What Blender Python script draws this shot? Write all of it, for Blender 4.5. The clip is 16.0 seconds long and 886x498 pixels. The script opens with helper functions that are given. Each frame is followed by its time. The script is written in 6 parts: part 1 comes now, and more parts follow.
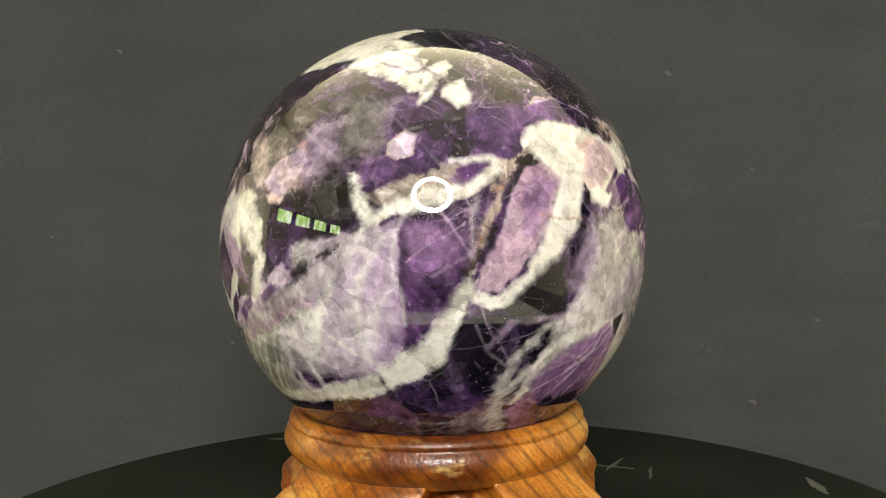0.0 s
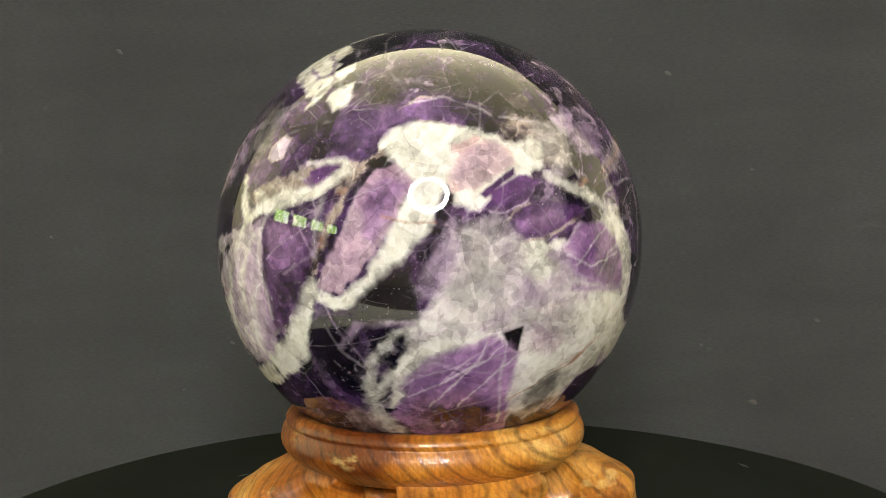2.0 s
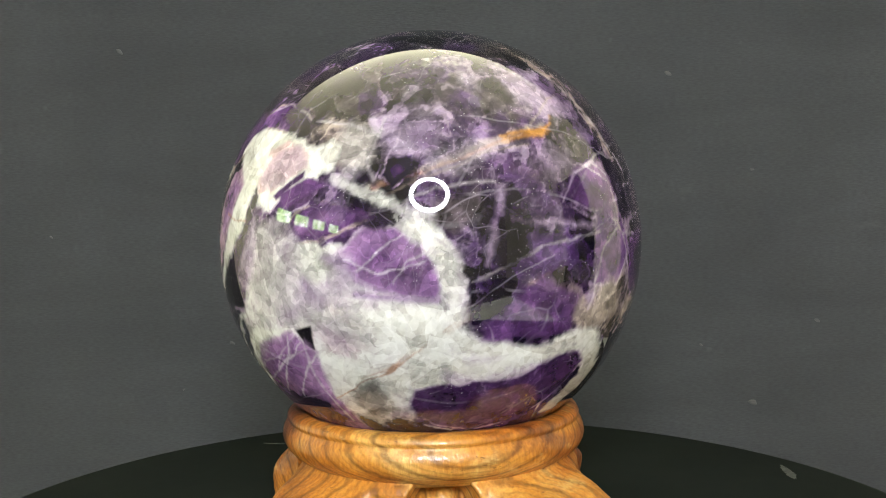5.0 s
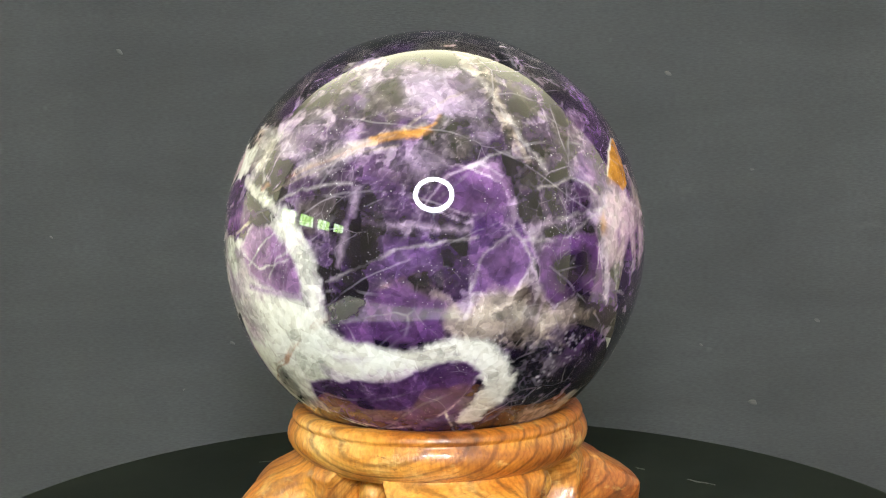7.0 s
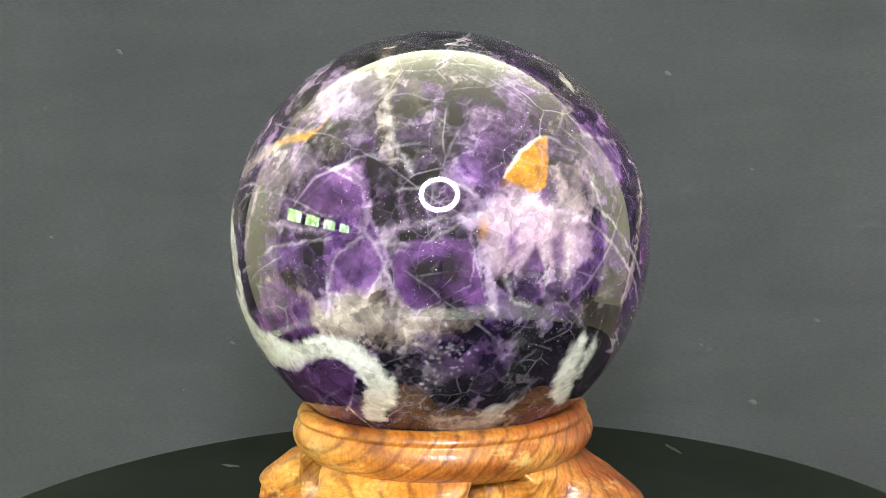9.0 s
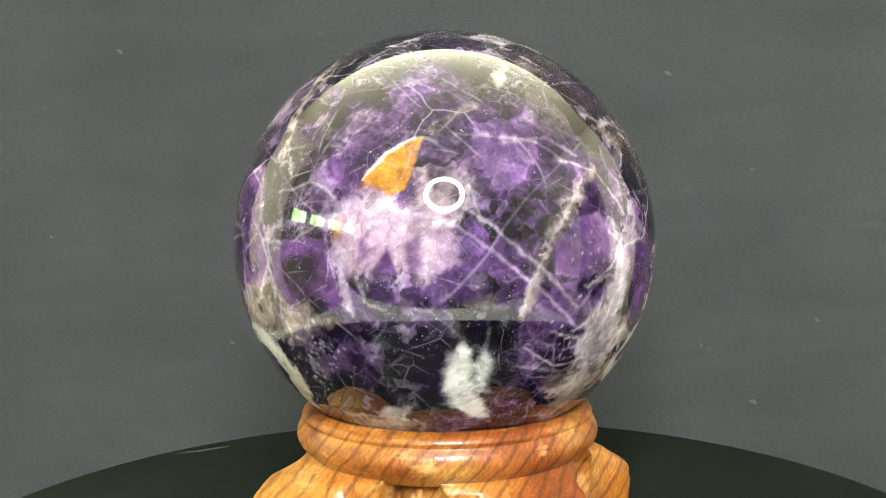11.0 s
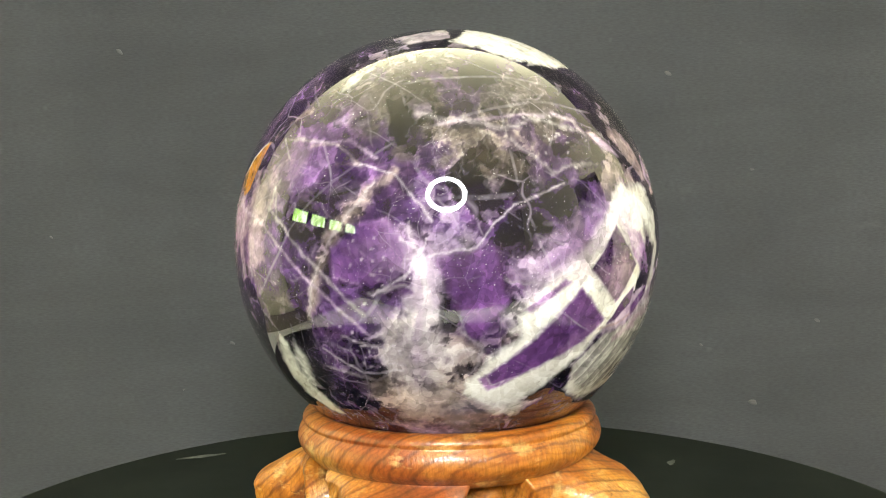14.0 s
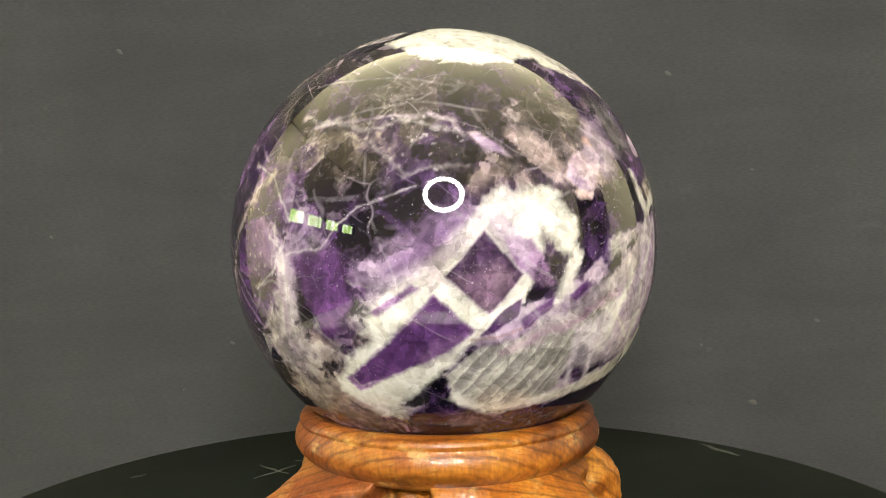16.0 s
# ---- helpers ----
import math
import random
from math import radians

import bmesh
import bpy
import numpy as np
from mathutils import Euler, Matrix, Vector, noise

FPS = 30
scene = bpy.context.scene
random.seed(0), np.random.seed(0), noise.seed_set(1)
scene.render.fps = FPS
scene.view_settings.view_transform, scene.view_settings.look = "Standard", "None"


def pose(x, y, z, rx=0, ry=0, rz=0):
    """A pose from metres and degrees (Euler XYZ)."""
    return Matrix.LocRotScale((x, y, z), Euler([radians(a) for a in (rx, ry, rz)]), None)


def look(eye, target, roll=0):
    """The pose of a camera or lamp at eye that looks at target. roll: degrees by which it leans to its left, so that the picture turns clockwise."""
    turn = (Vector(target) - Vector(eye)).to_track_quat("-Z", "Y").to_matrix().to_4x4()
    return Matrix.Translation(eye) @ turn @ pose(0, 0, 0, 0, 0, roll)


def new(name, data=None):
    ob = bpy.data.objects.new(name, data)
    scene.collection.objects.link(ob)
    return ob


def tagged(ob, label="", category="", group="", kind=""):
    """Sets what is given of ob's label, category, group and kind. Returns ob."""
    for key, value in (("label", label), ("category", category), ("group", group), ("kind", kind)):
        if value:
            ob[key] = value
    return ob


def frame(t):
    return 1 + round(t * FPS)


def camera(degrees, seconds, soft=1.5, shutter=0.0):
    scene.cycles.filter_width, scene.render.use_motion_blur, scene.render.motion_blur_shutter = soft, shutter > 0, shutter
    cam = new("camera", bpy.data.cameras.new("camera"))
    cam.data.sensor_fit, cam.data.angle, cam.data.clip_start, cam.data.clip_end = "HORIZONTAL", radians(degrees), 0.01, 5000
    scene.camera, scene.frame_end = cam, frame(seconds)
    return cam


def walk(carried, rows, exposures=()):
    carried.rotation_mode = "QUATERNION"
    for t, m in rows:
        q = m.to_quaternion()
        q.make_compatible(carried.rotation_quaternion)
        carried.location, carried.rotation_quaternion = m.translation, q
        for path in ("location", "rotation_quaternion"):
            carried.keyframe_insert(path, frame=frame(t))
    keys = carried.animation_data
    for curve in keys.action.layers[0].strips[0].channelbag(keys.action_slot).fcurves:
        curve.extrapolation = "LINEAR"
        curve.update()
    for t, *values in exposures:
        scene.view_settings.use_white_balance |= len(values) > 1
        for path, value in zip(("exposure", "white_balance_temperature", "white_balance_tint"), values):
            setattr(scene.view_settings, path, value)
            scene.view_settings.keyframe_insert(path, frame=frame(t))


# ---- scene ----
import itertools

R = 0.05                      # radius of the stone ball; it is 10 cm across
BALL_R = 1.004 * R
SPIN = 17.742                 # degrees a second, clockwise from above
DISC_Z = -1.5 * R             # top of the turntable; z = 0 at the ball's centre
OFF, OFF_AT = 0.0418 * R, -123.19   # the ball stands a little off the turntable's axis

cam = camera(46.57, 16.0, soft=1.0)
CAM_POSE = pose(0, -4.960 * R, 0.3215 * R, 90 - 4.122, 0, -0.271) @ pose(0, 0, 0, 0, 0, -0.901)
walk(cam, [(0, CAM_POSE), (16, CAM_POSE)],
     exposures=[(0, 0.20, 7050, 11), (1.5, 0.15, 7050, 11), (3.5, 0.04, 6350, 11), (5, 0.36, 6300, 10), (6.5, 0.60, 6250, 8), (7, 0.72, 6250, 8), (9, 1.01, 6150, 5), (11.5, 0.99, 6350, 6), (12.5, 0.98, 6450, 6), (14.5, 0.83, 6800, 8), (16, 0.54, 7050, 11)])


# ---- light ----
def make_world():
    w = bpy.data.worlds.new("sky")
    scene.world = w
    w.use_nodes = True
    nt = w.node_tree
    sky = nt.nodes.new("ShaderNodeTexSky")
    sky.sky_type, sky.sun_disc = "NISHITA", False
    sky.sun_elevation, sky.sun_rotation = radians(40), radians(60)
    nt.links.new(sky.outputs[0], nt.nodes["Background"].inputs[0])
    nt.nodes["Background"].inputs[1].default_value = 0.1


make_world()
RING_POWER, WINDOW_GLOW, ROOM_FILL = 96.0, 10.5, 185.0


# ---- materials ----
def mat(name, rough=0.5, metal=0.0, coat=0.0, spec=0.5):
    m = bpy.data.materials.new(name)
    m.use_nodes = True
    b = m.node_tree.nodes["Principled BSDF"]
    b.inputs["Roughness"].default_value = rough
    b.inputs["Metallic"].default_value = metal
    b.inputs["Coat Weight"].default_value = coat
    b.inputs["Coat Roughness"].default_value = 0.08
    b.inputs["Specular IOR Level"].default_value = spec
    return m, m.node_tree, b


def node(nt, kind, **values):
    n = nt.nodes.new(kind)
    for k, v in values.items():
        n.inputs[k.replace("_", " ")].default_value = v
    return n


def ramp(nt, fac, *stops):
    n = nt.nodes.new("ShaderNodeValToRGB")
    while len(n.color_ramp.elements) < len(stops):
        n.color_ramp.elements.new(0.5)
    for e, (at, c) in zip(n.color_ramp.elements, stops):
        e.position, e.color = at, (*c, 1)
    nt.links.new(fac, n.inputs[0])
    return n.outputs[0]


def mix(nt, fac, a, b, blend="MIX"):
    n = nt.nodes.new("ShaderNodeMix")
    n.data_type, n.blend_type = "RGBA", blend
    for sock, v in ((n.inputs[0], fac), (n.inputs[6], a), (n.inputs[7], b)):
        if isinstance(v, (int, float)):
            sock.default_value = v
        elif isinstance(v, tuple):
            sock.default_value = (*v, 1)
        else:
            nt.links.new(v, sock)
    return n.outputs[2]


def coords(nt, scale=(1, 1, 1), turn=(0, 0, 0)):
    t = nt.nodes.new("ShaderNodeTexCoord")
    m = nt.nodes.new("ShaderNodeMapping")
    m.inputs["Scale"].default_value = scale
    m.inputs["Rotation"].default_value = [radians(a) for a in turn]
    nt.links.new(t.outputs["Object"], m.inputs[0])
    return m.outputs[0]


def noise_at(nt, co, scale, detail=4, rough=0.55, distort=0.0):
    n = node(nt, "ShaderNodeTexNoise", Scale=scale, Detail=detail, Roughness=rough, Distortion=distort)
    nt.links.new(co, n.inputs["Vector"])
    return n.outputs["Fac"]


def bump(nt, b, height, strength, distance):
    n = node(nt, "ShaderNodeBump", Strength=strength, Distance=distance)
    nt.links.new(height, n.inputs["Height"])
    nt.links.new(n.outputs[0], b.inputs["Normal"])


def plain(name, dark, light, scale, rough=0.6, relief=0.0, spec=0.5, coat=0.0):
    """A surface that wanders between two tones, coarse and fine."""
    m, nt, b = mat(name, rough, coat=coat, spec=spec)
    co = coords(nt)
    a = noise_at(nt, co, scale, 5)
    f = noise_at(nt, co, scale * 14, 3)
    mx = mix(nt, 0.35, a, f)
    nt.links.new(ramp(nt, mx, (0.3, dark), (0.7, light)), b.inputs["Base Color"])
    if relief:
        bump(nt, b, f, 0.4, relief)
    return m
def make_stone():
    m, nt, b = mat("polished chevron amethyst", 0.03, spec=0.70)
    a = nt.nodes.new("ShaderNodeAttribute")
    a.attribute_name = "tone"
    co = coords(nt)
    c = a.outputs["Color"]
    lum = nt.nodes.new("ShaderNodeRGBToBW")
    nt.links.new(c, lum.inputs[0])
    dark = ramp(nt, lum.outputs[0], (0.06, (1, 1, 1)), (0.30, (0, 0, 0)))
    light = ramp(nt, lum.outputs[0], (0.16, (0, 0, 0)), (0.38, (1, 1, 1)))
    # the grains are bent, so that no cell reads as a straight-sided one
    shift = node(nt, "ShaderNodeTexNoise", Scale=110, Detail=1.5, Roughness=0.45)
    nt.links.new(co, shift.inputs["Vector"])
    bent = nt.nodes.new("ShaderNodeVectorMath")
    bent.operation = "MULTIPLY_ADD"
    nt.links.new(shift.outputs["Color"], bent.inputs[0])
    bent.inputs[1].default_value = (0.005, 0.005, 0.005)
    nt.links.new(co, bent.inputs[2])
    bent = bent.outputs[0]
    # cleavage faces, each a little lighter or darker than the next
    for scale, much in ((130, 0.30), (300, 0.28), (700, 0.28)):
        cell = node(nt, "ShaderNodeTexVoronoi", Scale=scale)
        nt.links.new(bent, cell.inputs["Vector"])
        one = nt.nodes.new("ShaderNodeSeparateColor")
        nt.links.new(cell.outputs["Color"], one.inputs[0])
        c = mix(nt, much, c, ramp(nt, one.outputs[0], (0.0, (0.12, 0.12, 0.12)), (1.0, (0.88, 0.88, 0.88))), "OVERLAY")
    fine = noise_at(nt, co, 1500, 4, 0.65, 0.4)
    c = mix(nt, 0.12, c, ramp(nt, fine, (0.3, (0.1, 0.1, 0.1)), (0.7, (0.92, 0.92, 0.92))), "OVERLAY")
    # healed seams along the edges of the grains: pale in dark crystal, dusky in white quartz
    for k, (scale, wide, much) in enumerate(((60, 0.016, 0.30), (150, 0.024, 0.16))):
        cell = node(nt, "ShaderNodeTexVoronoi", Scale=scale)
        cell.feature = "DISTANCE_TO_EDGE"
        nt.links.new(bent, cell.inputs["Vector"])
        some = noise_at(nt, co, 40 + 25 * k, 4, 0.65)
        line = mix(nt, 1.0, ramp(nt, cell.outputs["Distance"], (0.0, (much, much, much)), (wide, (0, 0, 0))), ramp(nt, some, (0.52, (0, 0, 0)), (0.66, (1, 1, 1))), "MULTIPLY")
        c = mix(nt, mix(nt, 1.0, line, dark, "MULTIPLY"), c, (0.55, 0.47, 0.62))
        c = mix(nt, mix(nt, 0.75, line, light, "MULTIPLY"), c, (0.30, 0.25, 0.27))
    # thin healed cracks: nearly flat sheets that cut the surface in patches
    for k, (turn, scale, much) in enumerate((((20, 40, 10), 14, 0.5), ((75, 10, 50), 11, 0.5), ((140, 65, 30), 17, 0.5), ((50, 120, 80), 26, 0.45), ((110, 30, 140), 21, 0.45))):
        sheet = node(nt, "ShaderNodeTexWave", Scale=scale, Distortion=1.6, Detail=3.0, Detail_Scale=1.6, Detail_Roughness=0.45, Phase_Offset=1.7 * k)
        nt.links.new(coords(nt, (1, 1, 1), turn), sheet.inputs["Vector"])
        some = noise_at(nt, coords(nt, (1, 1, 1), turn), 44 + 9 * k, 5, 0.65)
        line = mix(nt, 1.0, ramp(nt, sheet.outputs["Fac"], (0.9988, (0, 0, 0)), (1.0, (much * 0.3, much * 0.3, much * 0.3))), ramp(nt, some, (0.50, (0, 0, 0)), (0.62, (1, 1, 1))), "MULTIPLY")
        c = mix(nt, line, c, (0.60, 0.54, 0.66))
    # glitter of cleavage painted as pale specks, in swarms and of many sizes
    where = noise_at(nt, co, 75, 5, 0.7)
    for scale, size in ((900, 0.16), (1700, 0.2)):
        v = node(nt, "ShaderNodeTexVoronoi", Scale=scale)
        nt.links.new(co, v.inputs["Vector"])
        pick = nt.nodes.new("ShaderNodeSeparateColor")
        nt.links.new(v.outputs["Color"], pick.inputs[0])
        few = ramp(nt, pick.outputs[1], (0.55, (0, 0, 0)), (0.95, (1, 1, 1)))
        speck = mix(nt, 1.0, ramp(nt, v.outputs["Distance"], (size * 0.4, (1, 1, 1)), (size, (0, 0, 0))), ramp(nt, where, (0.48, (0, 0, 0)), (0.62, (0.95, 0.95, 0.95))), "MULTIPLY")
        c = mix(nt, mix(nt, 1.0, speck, few, "MULTIPLY"), c, (0.78, 0.75, 0.82))
    nt.links.new(c, b.inputs["Base Color"])
    return m


def make_wood():
    m, nt, b = mat("oiled rosewood", 0.40, coat=0.30)
    co = coords(nt, (1, 1, 1.7), (22, 28, 0))
    big = noise_at(nt, co, 26, 4, 0.55, 0.9)
    wave = node(nt, "ShaderNodeTexWave", Scale=75, Distortion=5.0, Detail=3.0, Detail_Scale=0.5, Detail_Roughness=0.6)
    nt.links.new(co, wave.inputs["Vector"])
    hair = node(nt, "ShaderNodeTexWave", Scale=260, Distortion=6.0, Detail=3.0, Detail_Scale=0.8)
    nt.links.new(co, hair.inputs["Vector"])
    fine = noise_at(nt, coords(nt, (1, 1, 0.3), (22, 28, 0)), 1200, 3)
    blot = noise_at(nt, coords(nt), 55, 4, 0.6)
    base = ramp(nt, big, (0.34, (0.17, 0.040, 0.007)), (0.44, (0.50, 0.165, 0.020)), (0.55, (0.66, 0.28, 0.040)), (0.70, (0.80, 0.48, 0.14)))
    # heartwood runs redder down one flank of the block
    flank = nt.nodes.new("ShaderNodeVectorMath")
    flank.operation = "DOT_PRODUCT"
    nt.links.new(coords(nt), flank.inputs[0])
    flank.inputs[1].default_value = (-12.0, 8.5, 3.0)
    hue = nt.nodes.new("ShaderNodeMath")
    hue.operation = "MULTIPLY_ADD"
    nt.links.new(noise_at(nt, coords(nt, (1, 1, 2.0), (22, 28, 0)), 40, 4, 0.6), hue.inputs[0])
    hue.inputs[1].default_value = 1.1
    nt.links.new(flank.outputs["Value"], hue.inputs[2])
    base = mix(nt, ramp(nt, hue.outputs[0], (0.58, (0, 0, 0)), (0.88, (0.92, 0.92, 0.92))), base, ramp(nt, big, (0.3, (0.11, 0.020, 0.007)), (0.5, (0.33, 0.075, 0.016)), (0.66, (0.46, 0.15, 0.03)), (0.8, (0.60, 0.32, 0.12))))
    lines = ramp(nt, wave.outputs["Fac"], (0.0, (0.22, 0.12, 0.08)), (0.14, (0.80, 0.72, 0.66)), (0.5, (1.0, 1.0, 1.0)), (1.0, (0.92, 0.88, 0.84)))
    c = mix(nt, 0.62, base, lines, "MULTIPLY")
    c = mix(nt, 0.45, c, ramp(nt, hair.outputs["Fac"], (0.0, (0.62, 0.52, 0.45)), (0.5, (1.0, 1.0, 1.0))), "MULTIPLY")
    c = mix(nt, ramp(nt, blot, (0.55, (0, 0, 0)), (0.68, (0.8, 0.8, 0.8))), c, (0.13, 0.036, 0.010))
    pale = noise_at(nt, coords(nt, (1, 1, 2.2), (22, 28, 0)), 90, 4, 0.65)
    c = mix(nt, ramp(nt, pale, (0.58, (0, 0, 0)), (0.70, (0.55, 0.55, 0.55))), c, (0.86, 0.58, 0.22))
    fleck = noise_at(nt, coords(nt, (1, 1, 3.0), (22, 28, 0)), 420, 3, 0.7)
    c = mix(nt, ramp(nt, fleck, (0.63, (0, 0, 0)), (0.72, (0.6, 0.6, 0.6))), c, (0.12, 0.035, 0.012))
    c = mix(nt, 0.35, c, ramp(nt, fine, (0.35, (0.2, 0.2, 0.2)), (0.7, (0.8, 0.8, 0.8))), "OVERLAY")
    nt.links.new(c, b.inputs["Base Color"])
    nt.links.new(ramp(nt, blot, (0.3, (0.28, 0.28, 0.28)), (0.7, (0.55, 0.55, 0.55))), b.inputs["Roughness"])
    bump(nt, b, mix(nt, 0.5, fine, blot), 0.5, 0.0008)
    return m


def make_cloth():
    m, nt, b = mat("dark grey backdrop cloth", 0.95, spec=0.1)
    co = coords(nt)
    big = noise_at(nt, co, 9, 4)
    weave = noise_at(nt, coords(nt, (60, 60, 260)), 8, 3)
    fluff = noise_at(nt, co, 85, 2, 0.4)
    c = ramp(nt, big, (0.3, (0.049, 0.050, 0.053)), (0.7, (0.066, 0.068, 0.072)))
    c = mix(nt, 0.3, c, ramp(nt, weave, (0.3, (0.3, 0.3, 0.3)), (0.7, (0.7, 0.7, 0.7))), "OVERLAY")
    c = mix(nt, ramp(nt, fluff, (0.74, (0, 0, 0)), (0.80, (0.35, 0.35, 0.35))), c, (0.14, 0.14, 0.14))
    rub = noise_at(nt, coords(nt, (10, 10, 46)), 1.0, 6, 0.7, 0.5)
    c = mix(nt, 0.35, c, ramp(nt, rub, (0.3, (0.38, 0.38, 0.38)), (0.7, (0.62, 0.62, 0.62))), "OVERLAY")
    smudge = noise_at(nt, coords(nt, (34, 34, 60)), 1.0, 4, 0.6)
    c = mix(nt, ramp(nt, smudge, (0.66, (0, 0, 0)), (0.80, (0.30, 0.30, 0.30))), c, (0.115, 0.115, 0.115))
    nt.links.new(c, b.inputs["Base Color"])
    bump(nt, b, weave, 0.3, 0.0003)
    return m


def make_felt():
    m, nt, b = mat("scuffed black turntable top", 0.8, spec=0.12)
    co = coords(nt)
    big = noise_at(nt, co, 14, 5, 0.65)
    scuff = noise_at(nt, coords(nt, (1, 3, 1), (0, 0, 30)), 45, 5, 0.7, 0.8)
    c = ramp(nt, big, (0.3, (0.004, 0.006, 0.005)), (0.75, (0.013, 0.017, 0.014)))
    c = mix(nt, ramp(nt, scuff, (0.66, (0, 0, 0)), (0.80, (0.4, 0.4, 0.4))), c, (0.04, 0.044, 0.04))
    nt.links.new(c, b.inputs["Base Color"])
    bump(nt, b, big, 0.2, 0.0005)
    return m


def glow(name, strength, colours, scale):
    m = bpy.data.materials.new(name)
    m.use_nodes = True
    nt = m.node_tree
    nt.nodes.remove(nt.nodes["Principled BSDF"])
    e = node(nt, "ShaderNodeEmission", Strength=strength)
    f = noise_at(nt, coords(nt, scale), 1.0, 4, 0.6)
    nt.links.new(ramp(nt, f, *colours), e.inputs[0])
    nt.links.new(e.outputs[0], nt.nodes["Material Output"].inputs[0])
    return m


GLOW = glow("ring lamp diffuser", RING_POWER, [(0, (0.93, 0.97, 1.0)), (1, (0.96, 0.99, 1.0))], (1, 1, 1))
GARDEN = glow("sunlit leaves outside", WINDOW_GLOW, [(0.3, (0.16, 0.34, 0.05)), (0.48, (0.42, 0.70, 0.16)), (0.6, (0.85, 1.0, 0.8))], (6, 9, 3))
YARD = glow("dim yard", 0.8, [(0.45, (0.015, 0.015, 0.012)), (0.6, (0.20, 0.22, 0.02))], (3, 3, 2))
STONE = make_stone()
WOOD = make_wood()
CLOTH = make_cloth()
FELT = make_felt()
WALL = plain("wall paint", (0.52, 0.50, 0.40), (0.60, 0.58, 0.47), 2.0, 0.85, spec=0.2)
# Darker copy of the wall paint, keeping the room's bounced light low.
DIM = plain("wall paint darkened against bounce light", (0.22, 0.20, 0.16), (0.28, 0.26, 0.21), 2.0, 0.85, spec=0.2)
CEILING = plain("ceiling paint", (0.66, 0.64, 0.52), (0.72, 0.70, 0.58), 1.5, 0.9, spec=0.2)
FLOOR = plain("floor", (0.10, 0.085, 0.07), (0.16, 0.14, 0.12), 3.0, 0.6)
BOARD = plain("tabletop laminate", (0.80, 0.80, 0.77), (0.86, 0.86, 0.83), 12.0, 0.45)
LINT_MAT = plain("pale lint", (0.07, 0.07, 0.07), (0.10, 0.10, 0.10), 400.0, 0.95)
CHALK = plain("chalky scuff", (0.035, 0.038, 0.035), (0.10, 0.105, 0.10), 500.0, 0.9)
BLACK = plain("black plastic", (0.012, 0.012, 0.012), (0.02, 0.02, 0.02), 30.0, 0.45)
FRAME = plain("dark window frame", (0.02, 0.02, 0.02), (0.035, 0.035, 0.035), 20.0, 0.5)


# ---- mesh helpers ----
def mesh_of(name, bm, material, smooth=True):
    me = bpy.data.meshes.new(name)
    bm.to_mesh(me)
    bm.free()
    me.materials.append(material)
    if smooth:
        me.polygons.foreach_set("use_smooth", [True] * len(me.polygons))
    return me


def part(name, bm, material, parent, label="", smooth=True):
    ob = new(name, mesh_of(name, bm, material, smooth))
    ob.parent = parent
    return tagged(ob, label)


def box(bm, x0, x1, y0, y1, z0, z1, bevel=0.0):
    m = Matrix.Translation(((x0 + x1) / 2, (y0 + y1) / 2, (z0 + z1) / 2)) @ Matrix.Diagonal((x1 - x0, y1 - y0, z1 - z0, 1))
    made = bmesh.ops.create_cube(bm, size=1, matrix=m)
    if bevel:
        edges = list({e for v in made["verts"] for e in v.link_edges})
        bmesh.ops.bevel(bm, geom=edges, offset=bevel, segments=3, affect="EDGES")
    return bm


def boxed(*a, bevel=0.0):
    return box(bmesh.new(), *a, bevel=bevel)


def lathe(profile, steps=128):
    """Turn a profile of (radius, height) round the z axis; ends at radius 0 are closed."""
    bm = bmesh.new()
    rings = []
    for r, z in profile:
        if r < 1e-6:
            rings.append([bm.verts.new((0, 0, z))])
        else:
            rings.append([bm.verts.new((r * math.cos(a), r * math.sin(a), z)) for a in (2 * math.pi * i / steps for i in range(steps))])
    for lo, hi in zip(rings, rings[1:]):
        for i in range(steps):
            j = (i + 1) % steps
            if len(lo) == 1 and len(hi) > 1:
                bm.faces.new((lo[0], hi[j], hi[i]))
            elif len(hi) == 1 and len(lo) > 1:
                bm.faces.new((lo[i], lo[j], hi[0]))
            elif len(lo) > 1:
                bm.faces.new((lo[i], lo[j], hi[j], hi[i]))
    bmesh.ops.recalc_face_normals(bm, faces=bm.faces)
    return bm


# ---- the room, seen in the ball's polish ----
FLOOR_Z, CEIL_Z = -0.87, 1.55
X0, X1, Y0, Y1 = -2.0, 2.1, -2.6, 1.6


def setting(name, bm, material, label, smooth=False):
    return tagged(new(name, mesh_of(name, bm, material, smooth)), label, name.split("_")[0], kind="structure")


def wall_with_openings(name, label, x0, x1, y_lo, y_hi, openings, paint):
    """A wall along y, pierced by openings (y0, y1, z0, z1) that follow one another along y."""
    bm, y = bmesh.new(), y_lo
    for a, b, lo, hi in openings:
        box(bm, x0, x1, y, a, FLOOR_Z, CEIL_Z)
        if lo > FLOOR_Z:
            box(bm, x0, x1, a, b, FLOOR_Z, lo)
        box(bm, x0, x1, a, b, hi, CEIL_Z)
        y = b
    box(bm, x0, x1, y, y_hi, FLOOR_Z, CEIL_Z)
    return setting(name, bm, paint, label)


WIN = (-1.98, -0.06, 0.31, 0.52)      # y0, y1, z0, z1 of the strip window
DOOR = (-0.66, 0.12, FLOOR_Z, 0.95)


